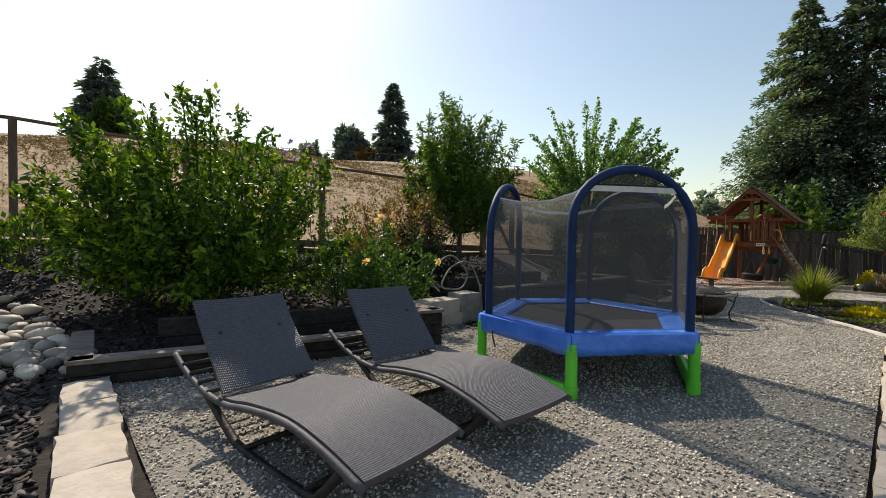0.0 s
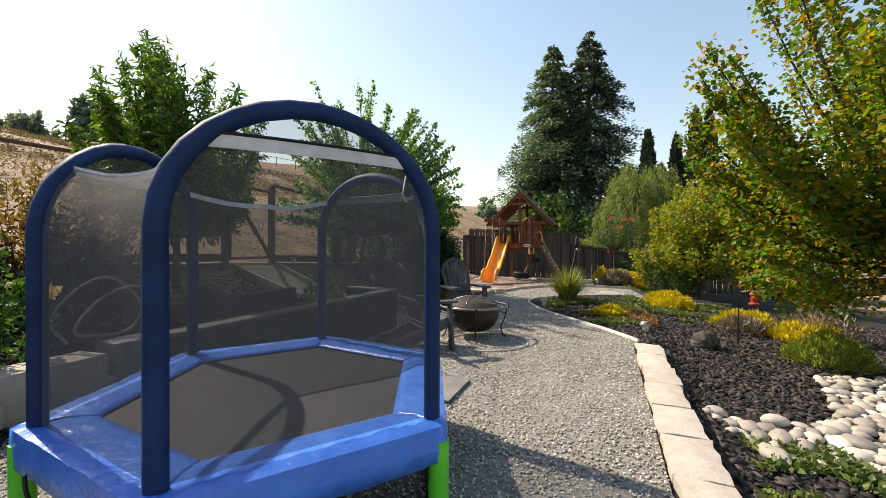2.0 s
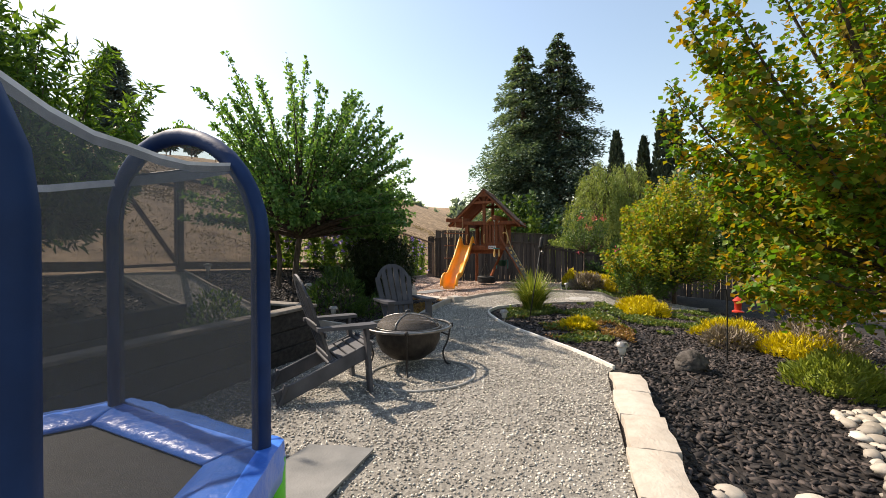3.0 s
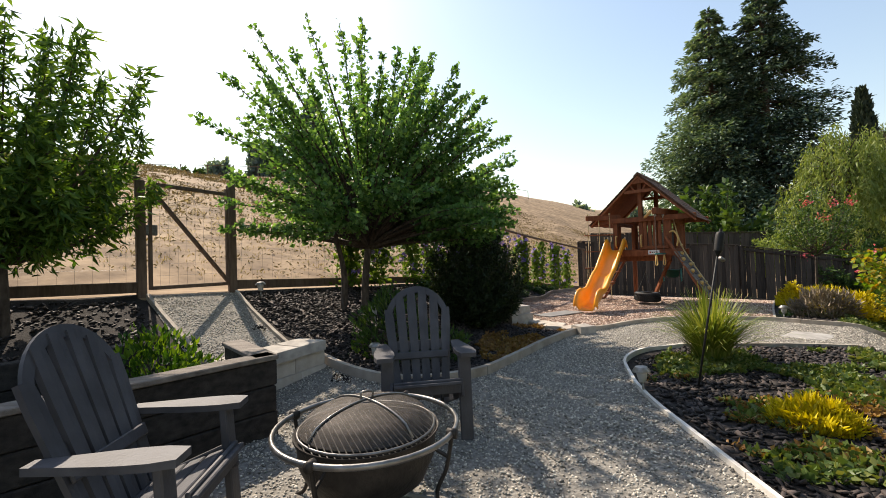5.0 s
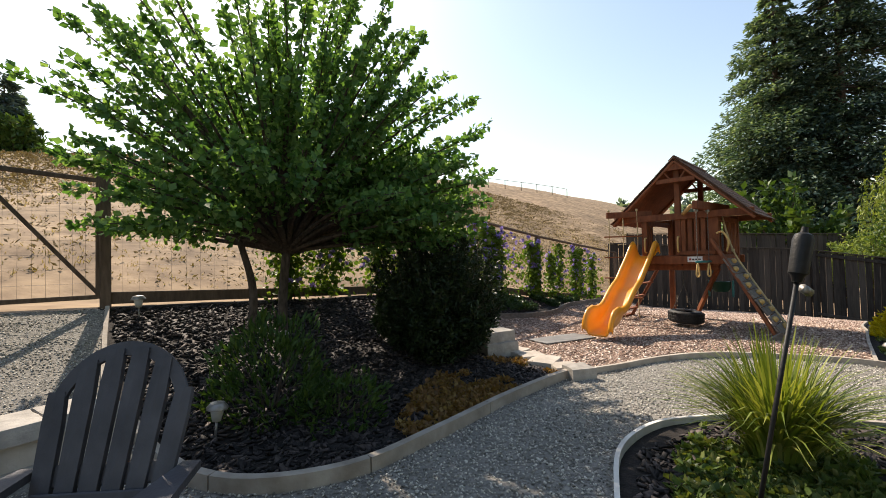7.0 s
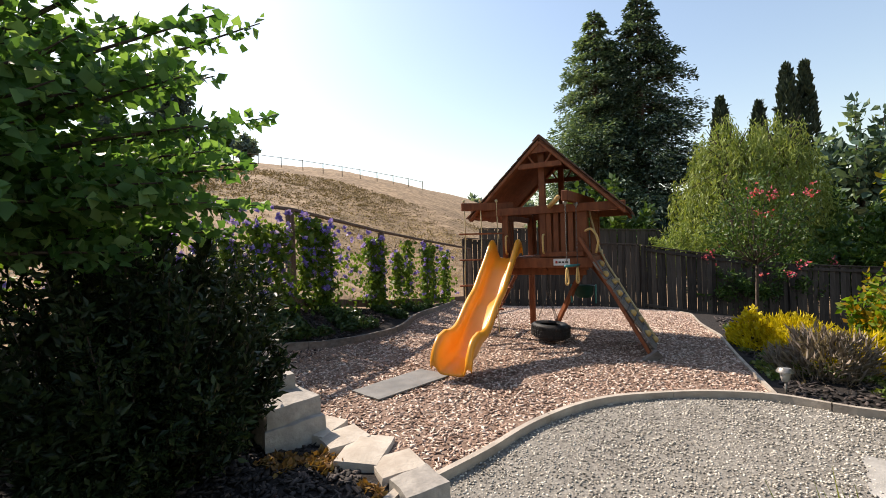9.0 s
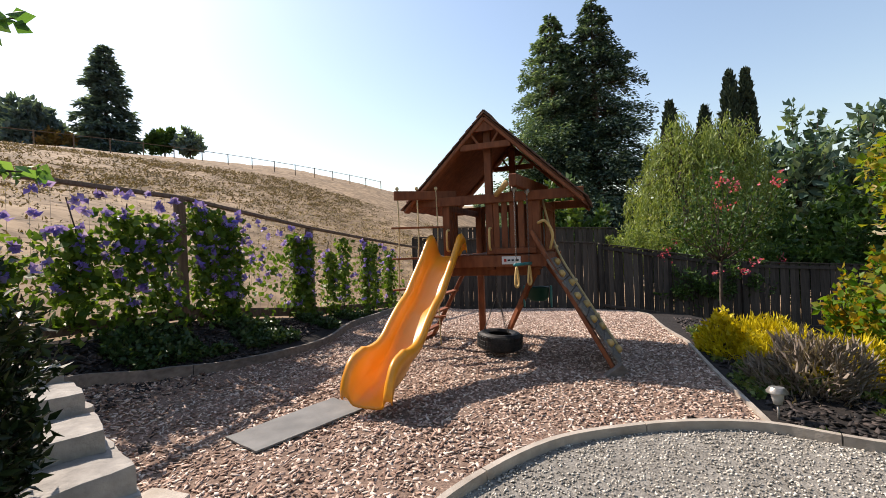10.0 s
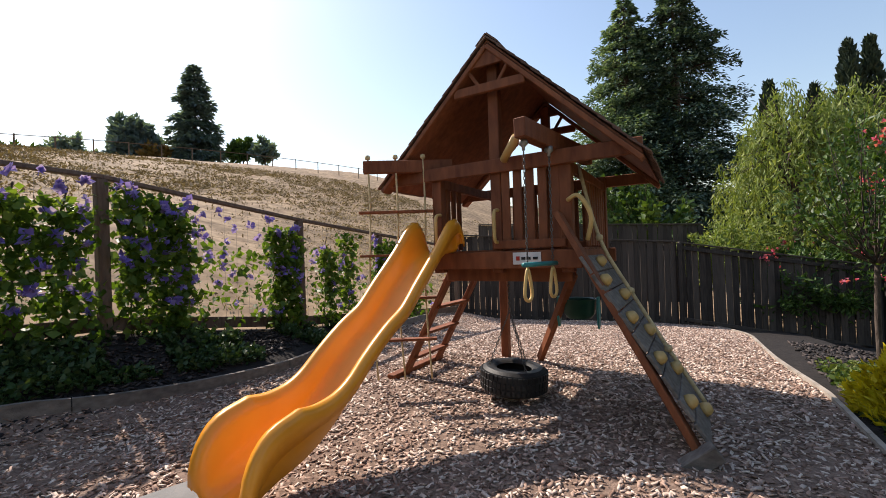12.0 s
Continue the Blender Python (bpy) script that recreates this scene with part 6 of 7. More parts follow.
# ---- slatted garden chairs: local x is the way they face ----
def make_adirondack():
    root = thing("adirondack_chair", "dark grey slatted garden chair with wide arms", "chair", group="chairs round the fire pit")
    lean = Vector((-0.36, 0, 0.93)).normalized()
    foot = Vector((0.06, 0, 0.20))
    n = 6
    for i in range(n):
        y = (i - (n - 1) / 2) * 0.094
        top = 0.78 - 0.27 * (1 - math.sqrt(1 - min(0.999, (abs(y) * 1.1 / 0.29) ** 2)))
        g = Geo()
        rows = []
        for k in range(7):
            h = top * k / 6
            w = 0.031 + 0.011 * k / 6
            if k == 6:
                w *= 0.8
            c = foot + lean * h + Vector((0.015 * math.cos(y * 4), y * (0.84 + 0.28 * k / 6), 0))
            rows.append([c + Vector((0, -w, 0)), c + Vector((0.004, 0, 0)), c + Vector((0, w, 0))])
        g.slab(rows, 0.022, (0.93, 0, 0.36))
        part("back_slat", g, M_ADIR, root)
    for h, w in ((0.10, 0.25), (0.36, 0.27)):
        g = Geo()
        c = foot + lean * h + Vector((-0.014, 0, 0))
        g.beam(c - Vector((0, w, 0)), c + Vector((0, w, 0)), 0.02, 0.07, lean, 0.005)
        part("back_batten", g, M_ADIR, root)
    crest = Geo()
    pts_ = []
    for t in np.linspace(0, math.pi, 21):
        c0 = foot + lean * (0.545 + 0.255 * math.sin(t)) + Vector((0.006, 0.29 * math.cos(t), 0))
        c1 = foot + lean * (0.545 + 0.205 * math.sin(t)) + Vector((0.006, 0.24 * math.cos(t), 0))
        pts_.append([c1, c0])
    crest.slab(pts_, 0.016, (0.93, 0, 0.36))
    part("crest_rim", crest, M_ADIR, root)
    g = Geo()
    c = foot + lean * 0.30 + Vector((0.024, 0, 0))
    g.beam(c - Vector((0, 0.25, 0)), c + Vector((0, 0.25, 0)), 0.016, 0.05, lean, 0.005)
    part("back_band", g, M_ADIR, root)
    for i in range(5):
        x = 0.03 + i * 0.085
        z = 0.275 + 0.024 * i
        g = Geo()
        g.beam((x, -0.26, z), (x, 0.26, z), 0.077, 0.022, (-0.28, 0, 1), 0.005)
        part("seat_slat", g, M_ADIR, root)
    g = Geo()
    g.beam((0.37, -0.26, 0.355), (0.37, 0.26, 0.355), 0.02, 0.09, b=0.005)
    part("apron", g, M_ADIR, root)
    for s in (-1, 1):
        g = Geo()
        g.beam((0.36, s * 0.275, 0.34), (-0.42, s * 0.275, 0.06), 0.026, 0.11, b=0.006)
        part("side_stringer", g, M_ADIR, root)
        g = Geo()
        g.beam((0.35, s * 0.305, 0.0), (0.31, s * 0.305, 0.535), 0.10, 0.034, (1, 0, 0), 0.006)
        part("front_leg", g, M_ADIR, root)
        g = Geo()
        g.beam((-0.40, s * 0.27, 0.0), (-0.34, s * 0.27, 0.16), 0.08, 0.034, (1, 0, 0), 0.006)
        part("rear_leg", g, M_ADIR, root)
        g = Geo()
        rows = []
        for t in np.linspace(0, 1, 7):
            x = -0.11 + 0.50 * t
            w0 = 0.035 + 0.045 * min(1, t * 1.6) - 0.02 * max(0, t - 0.9) / 0.1
            rows.append([(x, s * 0.325 - w0, 0.555), (x, s * 0.325 + w0, 0.555)])
        g.slab(rows, 0.026)
        part("armrest", g, M_ADIR, root, smooth=30)
    return root


chair = make_adirondack()
CHAIR_FIT = Matrix.Diagonal((1.0, 0.88, 1.11, 1))
chair.matrix_basis = pose(4.44, 7.70, 0.0, 0, 0, -85) @ CHAIR_FIT
tagged(chair, "dark grey slatted garden chair facing a fire pit beside edging")
tagged(copy_thing(chair, pose(3.16, 6.32, 0.0, 0, 0, 1.0)), "dark grey slatted garden chair facing a fire pit beside planter")

# ---- fire pit ----
pit = thing("fire_pit", "round sooty steel fire bowl with domed mesh lid", "fire pit", at=pose(4.13, 6.66, 0.0, 0, 0, 20) @ Matrix.Diagonal((0.93, 0.93, 1.1, 1)))
g = Geo()
g.lathe([(0.02, 0.085), (0.2, 0.10), (0.31, 0.17), (0.365, 0.27), (0.375, 0.385), (0.39, 0.39), (0.39, 0.38), (0.36, 0.37), (0.34, 0.27), (0.28, 0.18), (0.02, 0.13)], 36)
part("bowl", g, M_IRON, pit, smooth=40)
g = Geo()
g.tube([(0.49 * math.cos(a), 0.49 * math.sin(a), 0.40) for a in np.linspace(0, 2 * math.pi, 49)[:-1]], 0.0135, 8, closed=True)
part("hand_ring", g, M_RINGSTEEL, pit, "worn bare steel ring", smooth=True)
for i in range(4):
    a = math.pi / 4 + i * math.pi / 2
    c, s = math.cos(a), math.sin(a)
    g = Geo()
    g.tube(smooth_line([(0.49 * c, 0.49 * s, 0.40), (0.455 * c, 0.455 * s, 0.25), (0.40 * c, 0.40 * s, 0.14), (0.43 * c, 0.43 * s, 0.04), (0.49 * c, 0.49 * s, 0.008)], 4), 0.011, 6)
    part("leg", g, M_IRON, pit, smooth=True)
    g = Geo()
    g.tube([(0.465 * c, 0.465 * s, 0.40), (0.515 * c, 0.515 * s, 0.40)], 0.022, 8)
    part("ring_joint", g, M_IRON, pit, smooth=True)
    g = Geo()
    g.tube([(0.38 * c, 0.38 * s, 0.33), (0.46 * c, 0.46 * s, 0.30)], 0.009, 5)
    part("bracket", g, M_IRON, pit)
dome_z = lambda r: 0.395 + 0.115 * math.sqrt(max(0, 1 - (r / 0.365) ** 2))
g = Geo()
g.lathe([(r, dome_z(r)) for r in np.linspace(0.362, 0.01, 9)], 32)
M_LIDNET = mat("lid_mesh", (0.05, 0.045, 0.04), (0.11, 0.095, 0.085), 30, 0.7, 0.0, metal=0.4, net=0.62, stain=0.2)
lid = part("mesh_lid", g, M_LIDNET, pit, "domed wire mesh lid", smooth=True)
g = Geo()
for k in range(-11, 12):
    x = k * 0.031
    m_ = math.sqrt(max(0, 0.355 ** 2 - x * x))
    g.tube([(x, y, 0.355) for y in np.linspace(-m_, m_, 3)], 0.0035, 4)
part("grate", g, M_RINGSTEEL, pit)
for a in (0.4, 0.4 + math.pi / 2):
    g = Geo()
    g.tube([(r * math.cos(a), r * math.sin(a), dome_z(abs(r)) + 0.004) for r in np.linspace(-0.362, 0.362, 15)], 0.0065, 6)
    part("lid_strap", g, M_RINGSTEEL, lid, smooth=True)
g = Geo()
g.tube([(0.366 * math.cos(a), 0.366 * math.sin(a), 0.396) for a in np.linspace(0, 2 * math.pi, 41)[:-1]], 0.007, 6, closed=True)
part("lid_rim", g, M_RINGSTEEL, lid, smooth=True)
g = Geo()
g.tube(smooth_line([(-0.03, 0, 0.51), (-0.03, 0, 0.545), (0.03, 0, 0.545), (0.03, 0, 0.51)], 3), 0.006, 6)
part("lid_handle", g, M_RINGSTEEL, lid, smooth=True)
hoop = thing("ground_hoop", "thin steel hoop half buried in gravel", "hoop", at=pose(4.12, 6.28, 0.022))
g = Geo()
g.tube([(0.52 * math.cos(a), 0.50 * math.sin(a), 0.004 * math.sin(3 * a)) for a in np.linspace(0, 2 * math.pi, 49)[:-1]], 0.012, 6, closed=True)
part("rod", g, M_CONC, hoop, smooth=True)


# ---- timber planters, block walls ----
def timber_wall(name, pts, top, courses, material, label, cap=None, w=0.13, foot=0.0):
    root = thing(name, label, "planter", kind="")
    for a, b in zip(pts, pts[1:]):
        A, B = Vector((*a, 0)), Vector((*b, 0))
        d = (B - A).normalized()
        hh = (top - foot) / courses
        for c in range(courses):
            z = foot + hh * (c + 0.5)
            g = Geo()
            g.beam(A + Vector((0, 0, z)) - d * (w / 2 if c % 2 else 0), B + Vector((0, 0, z)) + d * (w / 2 if c % 2 == 0 else 0), w - 0.006 * (c % 2), hh - 0.006, b=0.008)
            part("timber", g, material, root)
        if cap:
            g = Geo()
            g.beam(A + Vector((0, 0, top + 0.02)) - d * w * 0.5, B + Vector((0, 0, top + 0.02)) + d * w * 0.5, w + 0.04, 0.035, b=0.006)
            part("cap_board", g, cap, root)
    return root


# courses take the shaded timber colour, caps the paler one for their lit tops
timber_wall("timber_planter", [(0.85, 5.37), (3.28, 7.70), (2.82, 8.32)], 0.56, 3, M_SHADETIMBER, "weathered grey timber raised planter with vegetables", M_TIMBER)
timber_wall("timber_edge", [(0.35, 6.6), (1.9, 8.5)], 0.6, 3, M_SHADETIMBER, "shade-coloured timber retaining edge behind planter greens", None)
timber_wall("timber_planter", [(-3.35, 3.9), (-2.6, 3.05), (-0.75, 4.17)], 0.19, 2, M_SHADETIMBER, "low timber planter behind loungers, sides coloured as shaded", M_TIMBER)
timber_wall("planter_box", [(-0.62, 4.22), (0.02, 4.62), (-0.55, 5.2)], 0.38, 3, M_SHADETIMBER, "timber planter box end beside gravel, sides coloured as shaded", M_TIMBER)
timber_wall("timber_edge", [(-2.6, 4.0), (-0.9, 5.1)], 0.36, 2, M_SHADETIMBER, "shade-coloured timber retaining edge inside lounge bed", None)

BLOCKS = [rough_block((0.42, 0.30, 0.19), 90 + i).mesh("stone_block", 40) for i in range(4)]
wall = thing("stone_wall", "low wall of buff split-faced stone blocks", "wall", kind="structure")
for c in range(2):
    for i in range(3):
        p = Vector((-0.52, 5.22, 0)).lerp(Vector((0.22, 5.95, 0)), (i + 0.5 - 0.18 * c) / 3)
        part("stone_block", BLOCKS[(i + c) % 4], M_PAVER, wall, at=pose(p.x, p.y, 0.195 * c, 0, 0, 44 + random.uniform(-3, 3) + 180 * (i % 2)))
block = thing("concrete_block", "pale concrete block standing on gravel", "block", at=pose(0.38, 6.15, 0, 0, 0, 40))
part("body", rough_block((0.36, 0.3, 0.44), 5, 0.02), M_CONC, block, smooth=40)
step = thing("stone_step", "step of split-faced stone blocks with grey caps", "step", kind="structure")
for i in range(3):
    p = Vector((2.76, 8.22, 0)).lerp(Vector((3.30, 9.18, 0)), (i + 0.5) / 3)
    part("stone_block", BLOCKS[i], M_CONC, step, at=pose(p.x, p.y, 0.0, 0, 0, 61 + 180 * (i % 2)))
    part("stone_block", BLOCKS[(i + 1) % 4], M_CONC, step, at=pose(p.x - 0.02, p.y + 0.01, 0.18, 0, 0, 61))
    cap = part("step_cap", rough_block((0.35, 0.36, 0.09), 120 + i, 0.1), M_STEP, step, at=pose(p.x, p.y, 0.365, 0, 0, 61 + random.uniform(-3, 3)), smooth=40)
stairs = thing("stone_stairs", "dry-laid stone slab steps between bed and wood chips", "steps", kind="structure")
for x, y, z, s, yaw in ((6.34, 12.1, 0.0, (0.46, 0.40, 0.23), 24), (6.32, 12.12, 0.225, (0.44, 0.38, 0.15), 28), (6.12, 12.42, 0.0, (0.50, 0.44, 0.38), 30), (6.10, 12.40, 0.37, (0.48, 0.42, 0.14), 22), (5.90, 12.78, 0.0, (0.52, 0.44, 0.52), 34), (5.88, 12.76, 0.51, (0.5, 0.42, 0.13), 28), (5.66, 13.06, 0.25, (0.5, 0.42, 0.5), 36), (7.12, 10.93, 0.0, (0.28, 0.24, 0.16), 15)):
    part("stone_slab", rough_block(s, int(x * 100), 0.12), M_STEP, stairs, at=pose(x, y, z, 0, 0, yaw), smooth=40)
for x, y, s, yaw in ((6.6, 12.12, (0.36, 0.30, 0.1), 50), (6.76, 11.88, (0.34, 0.30, 0.09), 20), (6.9, 11.62, (0.42, 0.32, 0.08), 60), (7.08, 11.35, (0.32, 0.28, 0.07), 10)):
    part("stone_slab", rough_block(s, int(y * 100), 0.16), M_PAVER, stairs, at=pose(x, y, 0.0, 0, 0, yaw), smooth=40)
for x, y, yaw in ((10.0, 9.95, 30), (11.2, 9.5, 70)):
    fs = thing("flagstone", "flat grey flagstone set into gravel", "flagstone", at=pose(x, y, hz(x, y) - 0.02, 0, 0, yaw), group="flagstones")
    part("slab", rough_block((0.6, 0.5, 0.055), int(x * 10), 0.3), M_CONC, fs, smooth=40)


# ---- river rocks and boulder ----
def rock_mesh(seed, nu=10, nv=7):
    g = Geo()
    rows = []
    for i in range(nv + 1):
        th = math.pi * i / nv
        row = []
        for j in range(nu + 1):
            a = 2 * math.pi * (j % nu) / nu
            d = Vector((math.sin(th) * math.cos(a), math.sin(th) * math.sin(a), math.cos(th)))
            row.append(d * (0.5 + 0.10 * noise.noise(d * 1.3 + Vector((seed * 5.1, 0, 0)))))
        rows.append(row)
    g.grid(rows)
    return g.mesh("river_rock", True)


ROCKS = [rock_mesh(s) for s in range(7)]


def rock_bed(poly, n, label, lo, hi):
    root = thing("river_rocks", label, "rocks")
    placed, tries = [], 0
    while len(placed) < n and tries < 6000:
        tries += 1
        x, y = scatter(poly, 1)[0]
        s = RNG.uniform(lo, hi)
        if any((x - a) ** 2 + (y - b) ** 2 < (0.40 * (s + c)) ** 2 for a, b, c in placed):
            continue
        placed.append((x, y, s))
        m = pose(x, y, hz(x, y) + s * 0.16, RNG.uniform(-12, 12), RNG.uniform(-12, 12), RNG.uniform(0, 360)) @ Matrix.Diagonal((s * RNG.uniform(0.95, 1.35), s * RNG.uniform(0.75, 1.0), s * RNG.uniform(0.5, 0.75), 1))
        part("river_rock", ROCKS[RNG.integers(0, 7)], M_RIVER, root, at=m)


rock_bed([(4.8, 3.95), (5.05, 3.72), (5.8, 3.45), (6.6, 3.8), (7.3, 4.25), (8.3, 3.85), (7.0, 2.8), (5.4, 2.7), (4.55, 3.3)], 270, "pile of smooth pale river rocks in a dry creek", 0.08, 0.19)
rock_bed([(-5.7, 5.3), (-3.85, 4.45), (-2.85, 3.4), (-3.2, 3.05), (-4.4, 3.4), (-5.9, 4.4)], 75, "pile of smooth pale river rocks beside bark", 0.13, 0.27)
M_LAVA = mat("lava_rock", (0.04, 0.036, 0.034), (0.12, 0.105, 0.095), 14, 0.95, 1.0, 40)
bould = thing("boulder", "rugged grey lava boulder sitting in bark mulch", "boulder")
g = Geo()
rows = []
for i in range(13):
    th = math.pi * i / 12
    row = []
    for j in range(19):
        a = 2 * math.pi * (j % 18) / 18
        d = Vector((math.sin(th) * math.cos(a), math.sin(th) * math.sin(a), math.cos(th)))
        row.append(Vector((d.x * 0.19, d.y * 0.14, d.z * 0.14)) * (1 + 0.6 * noise.noise(d * 2.6) + 0.35 * noise.noise(d * 7)))
    rows.append(row)
g.grid(rows)
part("rock", g, M_LAVA, bould, at=Matrix.Translation(at_ground(7.32, 5.54, 0.08)), smooth=True)


# ---- garden lamps, torch, hook, lantern ----
def solar_lamp(x, y, h=0.26):
    root = thing("garden_lamp", "small metal solar path lamp on a stake", "lamp", at=pose(x, y, hz(x, y), random.uniform(-4, 4), random.uniform(-4, 4), 0), group="path lamps")
    g = Geo()
    g.tube([(0, 0, -0.05), (0, 0, h * 0.5)], 0.01, 7)
    part("stake", g, M_LAMP, root, smooth=True)
    g = Geo()
    g.lathe([(0.0, h * 0.45), (0.03, h * 0.46), (0.045, h * 0.75), (0.045, h * 0.8), (0.0, h * 0.81)], 14)
    part("lens", g, M_BULB, root, smooth=True)
    g = Geo()
    g.lathe([(0.045, h * 0.79), (0.074, h * 0.80), (0.074, h * 0.85), (0.05, h * 0.97), (0.0, h)], 16)
    part("cap", g, M_LAMP, root, smooth=40)


for x, y in ((3.95, 9.35), (2.15, 11.0), (6.42, 8.05), (6.13, 5.57), (10.95, 11.3), (3.85, 10.9), (14.2, 12.2)):
    solar_lamp(x, y)

torch = thing("garden_torch", "black metal oil torch on a leaning pole", "torch", at=pose(6.97, 8.13, hz(6.97, 8.13)))
g = Geo()
g.tube([(0, 0, -0.1), (0.14, 0, 0.6), (0.27, 0, 1.22)], 0.010, 7)
part("pole", g, M_BLACK, torch, smooth=True)
can = Matrix.Translation((0.27, 0, 1.22)) @ pose(0, 0, 0, 0, 11, 0)
g = Geo()
g.lathe([(0.0, 0.0), (0.018, 0.0), (0.026, 0.03), (0.037, 0.04), (0.040, 0.19), (0.033, 0.215), (0.015, 0.225), (0.012, 0.25), (0.0, 0.25)], 16, can)
part("canister", g, M_BLACK, torch, smooth=40)
g = Geo()
g.tube([can @ Vector((0.03, 0, -0.02)), can @ Vector((0.075, 0.015, -0.035))], 0.02, 8)
part("snuffer_cap", g, M_LAMP, torch, smooth=True)
hook = thing("garden_hook", "thin black shepherd's hook in bark mulch", "hook", at=pose(8.2, 5.62, hz(8.2, 5.62)))
g = Geo()
g.tube(smooth_line([(0, 0, -0.1), (0, 0, 0.85), (-0.05, 0.02, 0.95), (-0.12, 0.04, 0.93), (-0.14, 0.05, 0.85)], 4), 0.009, 6)
part("rod", g, M_BLACK, hook, smooth=True)
lant = thing("red_lantern", "small red enamel lantern on a stand among mounds", "lantern", at=pose(10.2, 6.5, hz(10.2, 6.5)))
g = Geo()
g.tube([(0, 0, -0.05), (0, 0, 0.42)], 0.015, 7)
part("stand", g, M_BLACK, lant)
g = Geo()
g.lathe([(0.0, 0.42), (0.09, 0.43), (0.09, 0.45), (0.05, 0.47), (0.06, 0.60), (0.085, 0.63), (0.025, 0.69), (0.0, 0.70)], 14)
part("body", g, M_REDP, lant, smooth=40)

# hose by the blocks
hose = thing("garden_hose", "tan garden hose looped over a block", "hose")
g = Geo()
loop = [(0.02, 5.95, 0.45), (-0.12, 6.05, 0.62), (0.0, 6.2, 0.86), (0.2, 6.35, 0.95), (0.42, 6.4, 0.7), (0.35, 6.3, 0.48), (0.15, 6.1, 0.47), (0.05, 6.0, 0.55), (0.2, 6.2, 0.8), (0.45, 6.35, 0.85), (0.62, 6.35, 0.5), (0.66, 6.2, 0.12), (0.7, 6.0, 0.03), (0.5, 5.7, 0.03)]
g.tube(smooth_line(loop, 6), 0.013, 7)
part("tube", g, M_HOSE, hose, smooth=True)
riser = thing("standpipe", "thin grey pipe standing beside a concrete block", "pipe", at=pose(0.62, 6.05, 0))
g = Geo()
g.tube([(0, 0, -0.05), (0, 0, 0.55)], 0.013, 7)
part("pipe", g, M_LAMP, riser)

# mats
def rubber_mat(pts, label):
    root = thing("rubber_mat", label, "mat")
    a, b, c, d = [Vector((x, y, hz(x, y) + 0.048)) for x, y in pts]
    rows = []
    for i in range(9):
        s = i / 8
        l, r = a.lerp(d, s), b.lerp(c, s)
        rows.append([l.lerp(r, t) + Vector((0, 0, 0.012 * noise.noise((s * 3, t * 3, 2)))) for t in np.linspace(0, 1, 7)])
    g = Geo()
    g.slab(rows, 0.014)
    part("sheet", g, M_MATGREY, root, smooth=40)


rubber_mat([(7.85, 13.48), (8.08, 13.08), (7.17, 12.63), (6.95, 13.01)], "grey rubber landing mat at the end of a slide")
rubber_mat([(2.86, 5.24), (3.19, 4.99), (2.77, 4.57), (2.4, 4.85)], "grey rubber mat lying on gravel beside a trampoline")


# ---- hanging toys of the play tower ----
def chain(root, p, q, r=0.006, link=0.032):
    p, q = Vector(p), Vector(q)
    n = max(2, int((q - p).length / (link * 0.8)))
    d = (q - p).normalized()
    s1 = d.orthogonal().normalized()
    s2 = d.cross(s1)
    g = Geo()
    for i in range(n):
        c = p.lerp(q, (i + 0.5) / n)
        s = s1 if i % 2 else s2
        g.tube([c + d * link * 0.5 * math.cos(a) + s * link * 0.27 * math.sin(a) for a in np.linspace(0, 2 * math.pi, 7)[:-1]], r * 0.55, 4, closed=True)
    return part("chain", g, M_CHAIN, root)


tire = thing("tire_swing", "black rubber tire hung flat on three chains", "swing")
tc = Vector((10.14, 14.14, 0.20))
g = Geo()
sec = [(0.175, -0.07), (0.155, -0.085), (0.185, -0.105), (0.25, -0.108), (0.282, -0.085), (0.292, -0.05), (0.292, 0.05), (0.282, 0.085), (0.25, 0.108), (0.185, 0.105), (0.155, 0.085), (0.175, 0.07), (0.225, 0.06), (0.25, 0.0), (0.225, -0.06), (0.175, -0.07)]
g.lathe(sec, 40, Matrix.Translation(tc) @ pose(0, 0, 0, 2, 3, 0))
body = part("tyre", g, M_RUBBER, tire, smooth=35)
tread = Geo()
for i in range(44):
    a = 2 * math.pi * i / 44
    for z in (-0.055, 0.0, 0.055):
        m = Matrix.Translation(tc) @ pose(0, 0, 0, 2, 3, 0) @ Matrix.Rotation(a + 0.04 * (z > 0), 4, "Z")
        tread.box((0.294, 0, z), (0.012, 0.03, 0.045), m, 0.002)
part("tread", tread, M_RUBBER, body)
apex = Vector((10.12, 14.14, 0.80))
for i in range(3):
    a = 2 * math.pi * i / 3 + 0.6
    chain(tire, tc + Vector((0.22 * math.cos(a), 0.22 * math.sin(a), 0.1)), apex)
chain(tire, apex, apex + Vector((0, 0, 0.29)), 0.008)

trap = thing("trapeze", "teal trapeze bar with two yellow rings on chains", "swing")
ta, tb = T(0.43, -0.5, 2.13), T(0.52, -0.18, 2.13)
